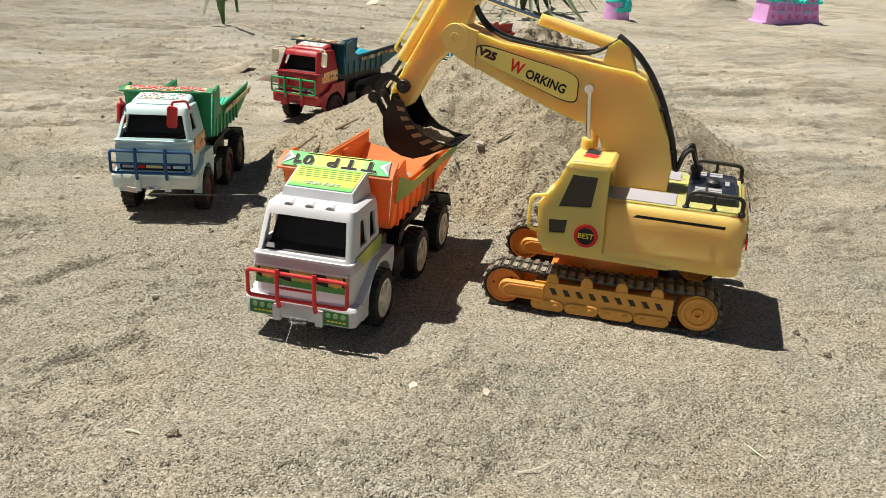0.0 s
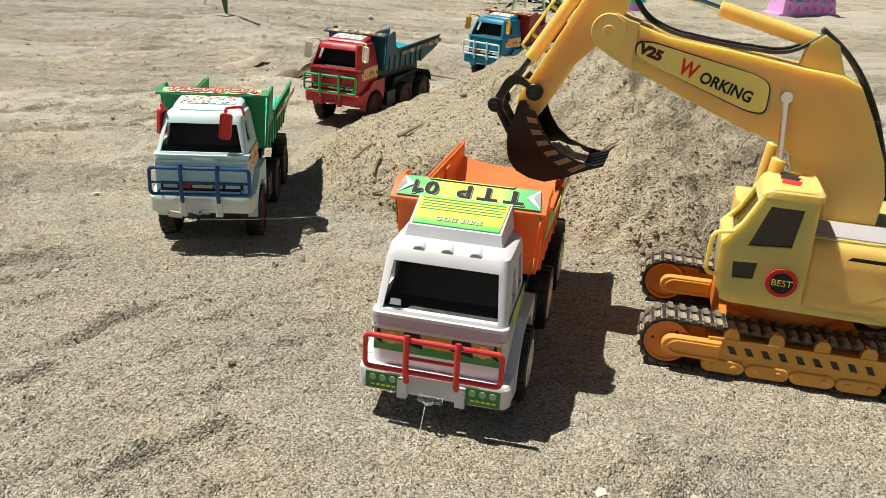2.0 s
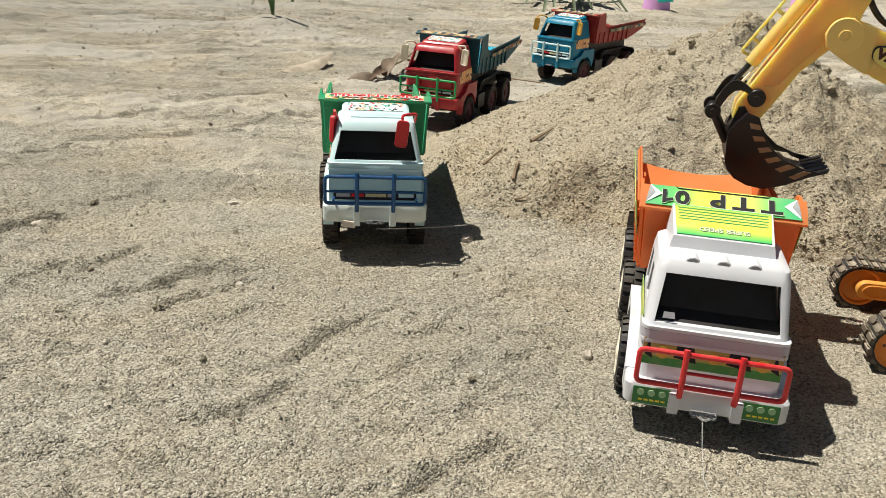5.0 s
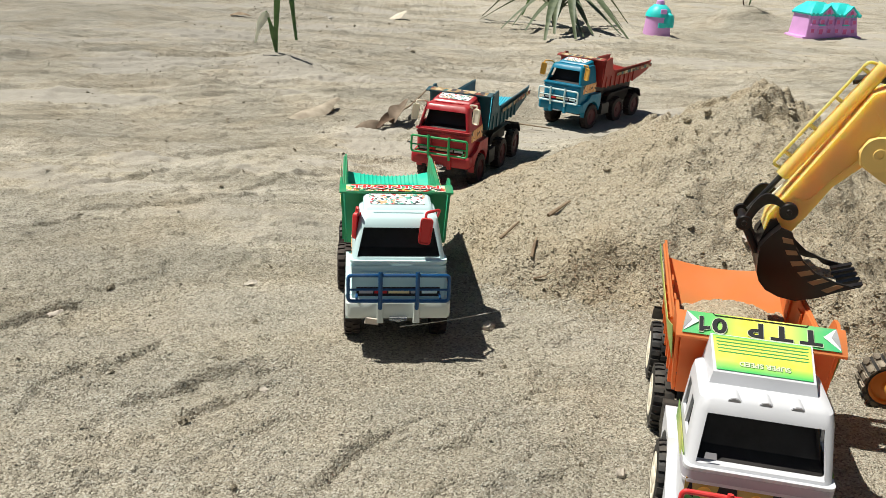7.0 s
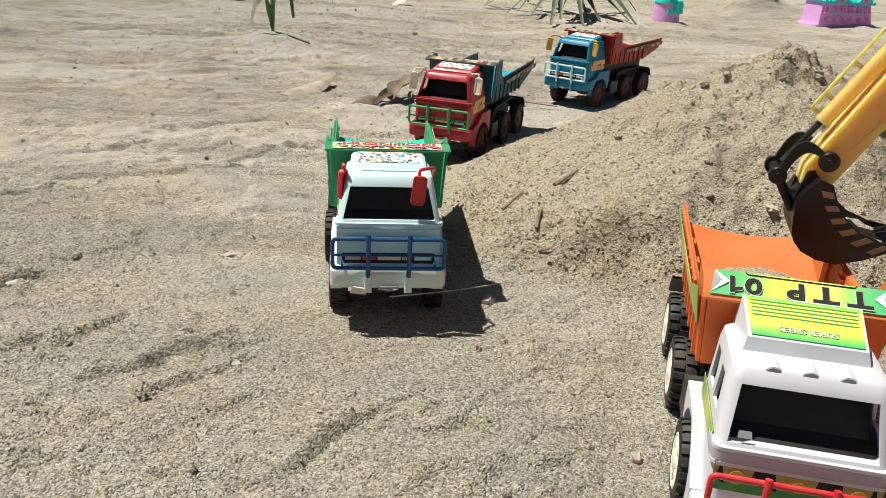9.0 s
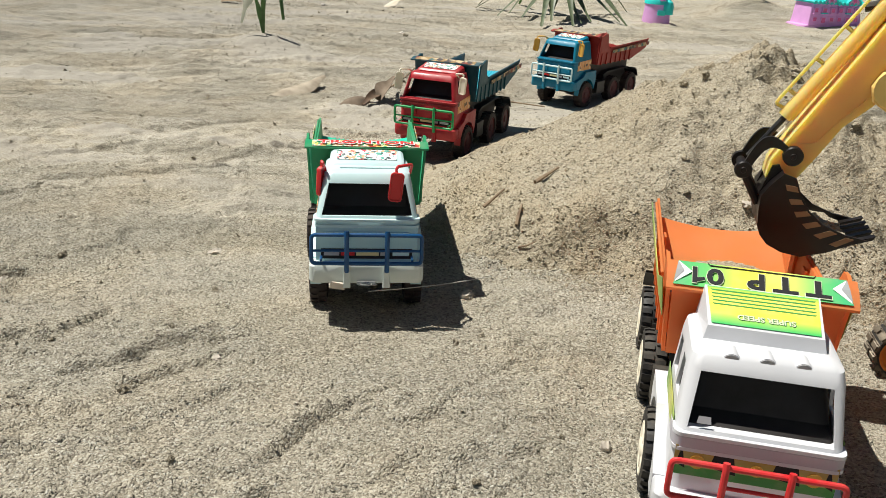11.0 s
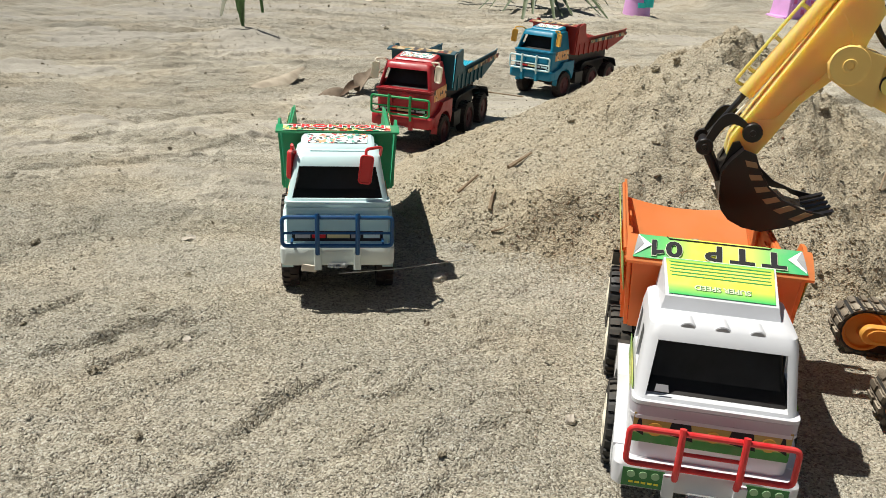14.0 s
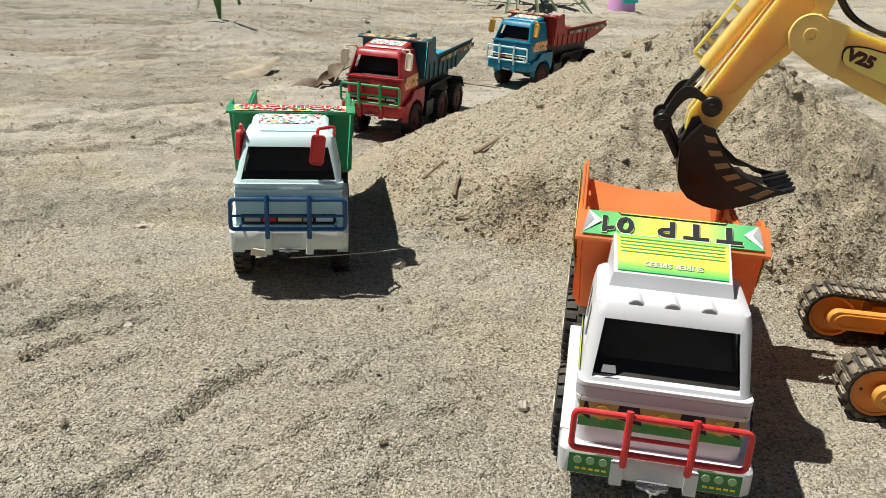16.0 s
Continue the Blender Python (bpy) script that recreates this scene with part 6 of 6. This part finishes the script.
for k in range(26):
    a, d = rng.uniform(math.pi * 0.75, math.pi * 2.1), 0.05 + 0.45 * rng.uniform(0, 1) ** 1.5
    x, y = PEAK[0] + d * math.cos(a), PEAK[1] + d * math.sin(a)
    lump("sand_clod", x, y, rng.uniform(0.005, 0.010) * (1.1 - d), HEAP, "crumbly clod of sand on the heap", "clod", 0.8, 60 + k)


def curl(name, points, width, mat, label, category, cup=0.25, thick=0.0012, tip=0.12, twist=0.0, face=None):
    """A leaf: a bent, cupped, tapered blade of small thickness along points."""
    pts = [Vector(p) for p in rounded(points, 10, 6, False)] if len(points) > 2 else [Vector(p) for p in points]
    bm, rings = bmesh.new(), []
    n = len(pts)
    for i, p in enumerate(pts):
        d = (pts[min(i + 1, n - 1)] - pts[max(i - 1, 0)]).normalized()
        side = d.cross(face or Vector((math.sin(twist * i / n), 0, 1)))
        side = side.normalized() if side.length > 1e-4 else Vector((1, 0, 0))
        nor = side.cross(d).normalized()
        t = i / (n - 1)
        w = width * (tip + (1 - tip) * max(0.0, math.sin(math.pi * min(1, t * 0.86 + 0.10))) ** 0.75) * 0.5
        rings.append([p - side * w + nor * w * cup, p - side * w * 0.5 + nor * w * cup * 0.3, p, p + side * w * 0.5 + nor * w * cup * 0.3, p + side * w + nor * w * cup,
                      p + side * w * 0.5 + nor * (w * cup * 0.3 + thick), p + nor * thick, p - side * w * 0.5 + nor * (w * cup * 0.3 + thick)])
    loft(bm, rings)
    ob = part(name, bm, mat, None, "", 60)
    return tagged(ob, label, category)


def on_sand(x, y, up=0.0):
    return (x, y, surface(x, y) + up)


curl("dead_leaf", [on_sand(-0.885, 2.93, 0.003), on_sand(-0.85, 2.97, 0.014), on_sand(-0.79, 3.04, 0.022), on_sand(-0.745, 3.11, 0.036)], 0.085, DEAD_LEAF, "curled dry tan leaf lying on the sand", "leaf", -0.45, 0.0014, 0.06)
curl("dead_leaf", [on_sand(-0.668, 2.80, 0.004), on_sand(-0.645, 2.81, 0.020), on_sand(-0.61, 2.83, 0.022), on_sand(-0.585, 2.86, 0.006)], 0.062, BROWN_LEAF, "crumpled dry brown leaf beside a twig", "leaf", -0.7, 0.0014, 0.15, 0.4)
curl("dead_leaf", [on_sand(-0.60, 2.80, 0.004), on_sand(-0.58, 2.84, 0.016), on_sand(-0.56, 2.90, 0.02), on_sand(-0.55, 2.96, 0.012)], 0.030, ROOT, "dark crumpled dead leaf under a twig", "leaf", 0.6, 0.0014, 0.1, 1.2)
curl("dead_leaf", [on_sand(-0.555, 2.86, 0.008), on_sand(-0.542, 2.88, 0.028), on_sand(-0.527, 2.91, 0.042), on_sand(-0.510, 2.96, 0.050)], 0.058, BROWN_LEAF, "cupped dry brown leaf hanging on a twig", "leaf", 0.8, 0.0014, 0.05, -0.4)
curl("dead_leaf", [on_sand(-0.625, 5.78, 0.01), on_sand(-0.575, 5.80, 0.04), on_sand(-0.52, 5.82, 0.05)], 0.09, PALE_LEAF, "small pale dry leaf on the sand", "leaf", -0.5)
curl("dead_leaf", [on_sand(-1.57, 5.47, 0.01), on_sand(-1.51, 5.48, 0.03), on_sand(-1.45, 5.47, 0.01)], 0.05, TWIG, "small dark dry leaf on the sand", "leaf", -0.5)
for x, y, rr in ((-0.485, 4.33, 0.012), (-0.50, 4.55, 0.012), (-0.98, 5.55, 0.014)):
    lump("pebble", x, y, rr, PALE_STONE if y != 4.33 else CLOD, "small pebble lying on far sand", "pebble", 0.6, int(y * 100))


def twig(points, r, label, mat=TWIG):
    tagged(part("twig", tube(rounded(points, 0.02, 3, False) if len(points) > 2 else points, r, 6, ends=r * 0.5), mat), label, "twig")


twig([on_sand(-0.60, 2.84, 0.004), on_sand(-0.57, 2.88, 0.02), on_sand(-0.50, 2.98, 0.035), on_sand(-0.45, 3.10, 0.06)], 0.005, "thin bent dark twig lying on the sand")
twig([on_sand(-0.29, 2.98, 0.01), on_sand(-0.16, 2.93, 0.015), on_sand(-0.05, 2.90, 0.01)], 0.004, "long thin dry stalk lying behind a truck")
for x0, y0, x1, y1, r in ((-0.250, 1.785, -0.205, 1.820, 0.0045), (-0.337, 1.786, -0.300, 1.809, 0.0034), (-0.290, 1.695, -0.278, 1.730, 0.0034), (-0.29, 1.66, -0.26, 1.655, 0.002), (0.10, 1.62, 0.13, 1.625, 0.0022)):
    twig([on_sand(x0, y0, 0.004), on_sand((x0 + x1) / 2, (y0 + y1) / 2, 0.007), on_sand(x1, y1, 0.005)], r, "short dry twig sticking out of the sand heap")
twig([on_sand(0.334, 1.626, 0.002), on_sand(0.36, 1.66, 0.03), on_sand(0.406, 1.703, 0.035)], 0.0016, "thin dark twig standing out of the sand")
for x0, y0, x1, y1 in ((-0.335, 0.765, -0.312, 0.750), (0.094, 0.728, 0.137, 0.750), (0.36, 0.80, 0.372, 0.775)):
    twig([on_sand(x0, y0, 0.002), on_sand((x0 + x1) / 2, (y0 + y1) / 2, 0.004), on_sand(x1, y1, 0.002)], 0.0014, "pale dry straw lying on the sand", DRY_BLADE)
for k, (x, y, turn) in enumerate(((-0.025, 0.869, 20), (0.064, 0.871, 70))):
    s = 0.0055
    bm = bmesh.new()
    loft(bm, [[(-s, -s * 0.6, 0), (s * 0.9, -s * 0.7, 0.001), (s, s * 0.5, 0.002), (0.0, s * 0.8, 0.003), (-s * 0.8, s * 0.5, 0.001)], [(-s, -s * 0.6, 0.0008), (s * 0.9, -s * 0.7, 0.002), (s, s * 0.5, 0.003), (0.0, s * 0.8, 0.004), (-s * 0.8, s * 0.5, 0.002)]])
    ob = part("paper_scrap", bm, PAPER, None, "", 0)
    ob.matrix_world = pose(x, y, surface(x, y) + 0.001, 5, -4, turn)
    tagged(ob, "torn scrap of pale paper on the sand", "paper")


# ---- plants ----
def plant(name, x, y, blades, label, face=None):
    base = on_sand(x, y)
    root = thing(name, Matrix.Translation(base), label, "plant")
    for pts, width, mat, cup in blades:
        ob = curl("blade", pts, width, mat, "", "", cup, 0.0016, 0.1, 0.0, face)
        ob.parent = root
    return root


plant("seedling", -1.052, 3.81, [
    ([(0, 0, 0), (0.006, -0.01, 0.16), (0.026, -0.03, 0.36), (0.058, -0.06, 0.58)], 0.026, BLADE, 0.5),
    ([(0.030, -0.03, 0.40), (0.042, -0.04, 0.52), (0.056, -0.06, 0.44), (0.076, -0.10, 0.26), (0.100, -0.13, 0.07)], 0.038, BLADE, 0.4),
    ([(-0.020, -0.016, 0.150), (-0.036, -0.022, 0.150), (-0.058, -0.030, 0.115), (-0.078, -0.035, 0.04)], 0.034, DRY_BLADE, 0.3),
    ([(-0.002, 0, 0.01), (-0.008, -0.01, 0.08), (-0.032, -0.02, 0.165)], 0.024, BLADE, 0.3)],
    "young green palm seedling with long narrow leaves", Vector((0.35, -1, 0.1)))
TUFT = (0.44, 5.78)
tuft = []
for tx, ty, rise, width, mat in ((-0.04, 5.86, 0.20, 0.057, GREY_BLADE), (0.06, 5.45, 0.20, 0.033, GREY_BLADE), (0.255, 4.99, 0.30, 0.057, GREY_BLADE), (0.446, 5.08, 0.30, 0.055, GREY_BLADE), (0.77, 5.16, 0.27, 0.055, GREY_BLADE),
                                 (0.20, 5.40, 0.17, 0.037, GREY_BLADE), (0.60, 5.34, 0.20, 0.045, GREY_BLADE), (0.78, 5.38, 0.20, 0.045, GREY_BLADE), (0.36, 5.30, 0.26, 0.050, GREY_BLADE), (0.88, 5.75, 0.30, 0.045, GREY_BLADE),
                                 (0.98, 6.0, 0.34, 0.043, GREY_BLADE), (0.52, 5.22, 0.16, 0.033, GREY_BLADE), (0.0, 6.1, 0.30, 0.050, GREY_BLADE), (0.30, 6.3, 0.34, 0.053, BLADE), (0.68, 6.3, 0.34, 0.053, BLADE), (0.15, 5.62, 0.24, 0.035, GREY_BLADE)):
    dx, dy = tx - TUFT[0], ty - TUFT[1]
    tuft.append(([(0, 0, 0), (dx * 0.12, dy * 0.12, rise * 0.75), (dx * 0.36 - dy * 0.05, dy * 0.36 + dx * 0.05, rise), (dx * 0.72, dy * 0.72, rise * 0.50), (dx, dy, 0.012)], width, mat, 0.35))
for k in range(6):
    a = 2 * math.pi * k / 6 + 0.3
    tuft.append(([(0, 0, 0), (0.05 * math.cos(a), 0.05 * math.sin(a), 0.25), (0.20 * math.cos(a), 0.20 * math.sin(a), 0.62)], 0.045, (GREY_BLADE, BLADE)[k % 2], 0.4))
plant("grass_tuft", TUFT[0], TUFT[1], tuft, "sprawling grey-green tuft of long drooping leaves")
plant("seedling", 1.87, 6.25, [
    ([(-0.02, 0, 0), (-0.05, 0, 0.10), (-0.09, -0.01, 0.24), (-0.13, -0.02, 0.46)], 0.020, ROOT, 0.4),
    ([(0.02, 0, 0), (0.04, 0, 0.16), (0.07, 0, 0.34), (0.10, 0, 0.60)], 0.024, BLADE, 0.4),
    ([(0.10, 0, 0.58), (0.14, -0.02, 0.72), (0.24, -0.05, 0.74), (0.36, -0.08, 0.62)], 0.060, BLADE, 0.3),
    ([(-0.13, -0.02, 0.44), (-0.16, -0.03, 0.58), (-0.22, -0.05, 0.62), (-0.32, -0.08, 0.52)], 0.050, BLADE, 0.3)],
    "small seedling on a low mound of sand", Vector((0.3, -1, 0.1)))

# ---- toy houses ----
house = thing("toy_house", Matrix.Translation((2.190, 5.725, surface(2.19, 5.65))) @ Matrix.Rotation(radians(13), 4, "Z") @ Matrix.Diagonal((0.84, 0.84, 0.78, 1.0)), "pink plastic toy house with two turquoise roofs", "toy house")
part("plinth", loft(bmesh.new(), [rrect(-0.272 + k, 0.272 - k, -0.125 + k, 0.105, 0.012, z) for z, k in ((-0.02, 0.0), (0.008, 0.004), (0.016, 0.018))]), PINK, house)
for cx, hw_, zt in ((-0.112, 0.118, 0.196), (0.112, 0.116, 0.188)):
    front = -0.108 if cx < 0 else -0.098
    block = part("wall", loft(bmesh.new(), [rrect(cx - hw_ - k, cx + hw_ + k, front - k, 0.095, 0.008, z) for z, k in ((0.010, 0.012), (0.06, 0.003), (zt, -0.012))], 0.002), PINK, house)
    roof = loft(bmesh.new(), [rrect(cx - hw_ - 0.008 + k, cx + hw_ + 0.008 - k, front - 0.014 + k * 0.9, 0.105 - k * 0.6, 0.010, z) for z, k in ((zt - 0.016, 0.004), (zt - 0.004, 0.0), (zt + 0.030, 0.024), (zt + 0.062, 0.062), (zt + 0.078, 0.080))])
    roof = part("roof", roof, CYAN, house, "turquoise plastic roof")
    for k in range(7):
        x = cx + (k - 3) * hw_ * 0.30
        part("roof_scallop", lathe([(front - 0.020, 0.0), (front - 0.020, 0.013), (front - 0.006, 0.014), (front + 0.004, 0.0)], "y", 12), CYAN, roof).location = (x, 0, zt - 0.010)
    gx_ = cx + (0.030 if cx < 0 else 0.022)
    gable = part("gable", plate([(gx_ - 0.050, zt - 0.014), (gx_ + 0.050, zt - 0.014), (gx_ + 0.046, zt + 0.006), (gx_, zt + 0.058), (gx_ - 0.046, zt + 0.006)], front - 0.020, front + 0.070, 0.002), PINK, house)
    for sx in (-1, 1):
        part("verge", plate([(gx_, zt + 0.068), (gx_, zt + 0.054), (gx_ + sx * 0.060, zt - 0.010), (gx_ + sx * 0.062, zt + 0.004)], front - 0.026, front + 0.074, 0.001), CYAN, gable)
    part("gable_window", plate([(gx_ - 0.013, zt), (gx_ + 0.013, zt), (gx_ + 0.013, zt + 0.020), (gx_, zt + 0.030), (gx_ - 0.013, zt + 0.020)], front - 0.023, front - 0.018, 0.001), ROSE, gable)
    for dx, z, w, h in ((-0.075, 0.125, 0.020, 0.030), (0.0, 0.125, 0.022, 0.030), (0.072, 0.125, 0.020, 0.030), (-0.075, 0.055, 0.020, 0.028), (0.072, 0.055, 0.020, 0.028), (0.0, 0.048, 0.024, 0.040)):
        x = cx + dx
        win = part("window", box(x - w, x + w, front - 0.008, front + 0.01, z - h * 0.7, z + h * 0.8, 0.002), PINK, house)
        part("pane", box(x - w * 0.65, x + w * 0.65, front - 0.0100, front - 0.004, z - h * 0.45, z + h * 0.55, 0.001), ROSE, win)
        if z > 0.1:
            part("window_sill", box(x - w * 1.2, x + w * 1.2, front - 0.016, front + 0.002, z - h * 0.85, z - h * 0.6, 0.001), PINK if dx else CYAN, win)
tower = thing("toy_tower", Matrix.Translation((1.015, 5.45, surface(1.015, 5.45) - 0.005)) @ Matrix.Diagonal((0.88, 0.88, 0.95, 1.0)), "small round pink toy tower with a turquoise dome", "toy house")
part("wall", lathe([(-0.01, 0.0), (-0.01, 0.096), (0.06, 0.088), (0.125, 0.082), (0.125, 0.0)], "z", 28), PINK, tower)
part("dome", lathe([(0.118, 0.0), (0.118, 0.090), (0.135, 0.089), (0.165, 0.072), (0.19, 0.042), (0.20, 0.0)], "z", 28), CYAN, tower)
side_dome = part("side_turret", lathe([(0.06, 0.0), (0.06, 0.040), (0.11, 0.040), (0.135, 0.030), (0.15, 0.0)], "z", 18), CYAN, tower)
side_dome.location = (0.052, -0.062, 0)
part("chimney", lathe([(0.19, 0.0), (0.19, 0.030), (0.215, 0.026), (0.222, 0.014), (0.24, 0.010), (0.24, 0.0)], "z", 14), PINK, tower)
part("window", box(-0.02, 0.03, -0.098, -0.080, 0.055, 0.085, 0.002), CYAN, tower)
part("dome_window", box(-0.012, 0.028, -0.090, -0.070, 0.140, 0.168, 0.002), PINK, tower)

# ---- loose grains, the rest of the sand that can be told apart ----
rng = np.random.default_rng(3)
OCTA = np.array([(1, 0, 0), (-1, 0, 0), (0, 1, 0), (0, -1, 0), (0, 0, 1), (0, 0, -1)], float)
TRIS = np.array([(0, 2, 4), (2, 1, 4), (1, 3, 4), (3, 0, 4), (2, 0, 5), (1, 2, 5), (3, 1, 5), (0, 3, 5)])


def grains(name, xy, size, mat, label):
    n = len(xy)
    h = ground_height(xy[:, 0], xy[:, 1])
    near = np.hypot(xy[:, 0] - PEAK[0], xy[:, 1] - PEAK[1]) < 0.74
    h[near] = np.maximum(h[near], heap_height(xy[near, 0], xy[near, 1]))
    v = OCTA[None] * rng.uniform(0.6, 1.25, (n, 6, 1)) * size[:, None, None]
    a = rng.uniform(0, 2 * math.pi, n)
    c, s = np.cos(a)[:, None], np.sin(a)[:, None]
    tilt = rng.normal(0, 0.5, (n, 2, 1))
    x, y, z = v[..., 0] * c - v[..., 1] * s, v[..., 0] * s + v[..., 1] * c, v[..., 2] * 0.6
    z = z + x * tilt[:, 0] + y * tilt[:, 1]
    v = np.stack([x + xy[:, 0:1], y + xy[:, 1:2], z + (h + 0.25 * size)[:, None]], -1).reshape(-1, 3)
    f = (TRIS[None] + 6 * np.arange(n)[:, None, None]).reshape(-1, 3)
    me = bpy.data.meshes.new(name)
    me.from_pydata(v.tolist(), [], f.tolist())
    me.materials.append(mat)
    return tagged(new(name, me), label, "sand", kind="stuff")


n = 90000
xy = np.stack([rng.uniform(-2.6, 3.2, n), 1.15 + 5.6 * rng.uniform(0, 1, n) ** 1.35], -1)
xy = xy[lattice(xy[:, 0] * 0.6, xy[:, 1], 0.5, 60) + 0.5 * lattice(xy[:, 0], xy[:, 1], 0.12, 52) > 0.10]
grains("far_crumbs", xy, (0.0012 + 0.0020 * rng.uniform(0, 1, len(xy)) ** 4) * (0.7 + 0.3 * xy[:, 1] / 2.0), SAND, "loose crumbs and lumps of trodden sand")
n = 100000
xy = np.stack([rng.uniform(-1.25, 0.75, n), 0.6 + 1.5 * rng.uniform(0, 1, n) ** 1.3], -1)
grains("sand_grains", xy, rng.uniform(0.0005, 0.0013, n) * np.where(rng.uniform(0, 1, n) > 0.97, 1.9, 1.0), SAND, "coarse loose sand grains strewn over the ground")
n = 26000
a, d = rng.uniform(0, 2 * math.pi, n), 0.60 * np.sqrt(rng.uniform(0, 1, n))
xy = np.stack([PEAK[0] + d * np.cos(a), PEAK[1] + d * np.sin(a)], -1)
grains("heap_crumbs", xy, 0.0010 + 0.0024 * rng.uniform(0, 1, n) ** 4, HEAP, "loose crumbs of sand on the heap")
n = 9000
a = rng.uniform(-180, 60, n)
reach = np.interp(a, [t for t, _ in FOOT], [r for _, r in FOOT])
d = reach - 0.035 + rng.normal(0, 0.045, n)
xy = np.stack([PEAK[0] + d * np.cos(np.radians(a)), PEAK[1] + d * np.sin(np.radians(a))], -1)
grains("foot_gravel", xy, 0.0013 + 0.0028 * rng.uniform(0, 1, n) ** 3, HEAP, "coarse brown grains rolled down to the heap's foot")
n = 2400
xy = np.stack([rng.uniform(-2.2, 2.6, n), 1.35 + 4.2 * rng.uniform(0, 1, n) ** 1.4], -1)
xy = xy[lattice(xy[:, 0] * 0.5, xy[:, 1], 0.35, 71) + 0.6 * lattice(xy[:, 0], xy[:, 1], 0.1, 72) > 0.12]
xy = xy[np.min([np.hypot(xy[:, 0] - c[0], xy[:, 1] - c[1]) for c in REST], axis=0) > 0.22]
grains("loose_clods", xy, (0.0028 + 0.0050 * rng.uniform(0, 1, len(xy)) ** 4) * (0.75 + 0.25 * xy[:, 1] / 2.0), CLOD, "small dry clods lying about on trodden sand")
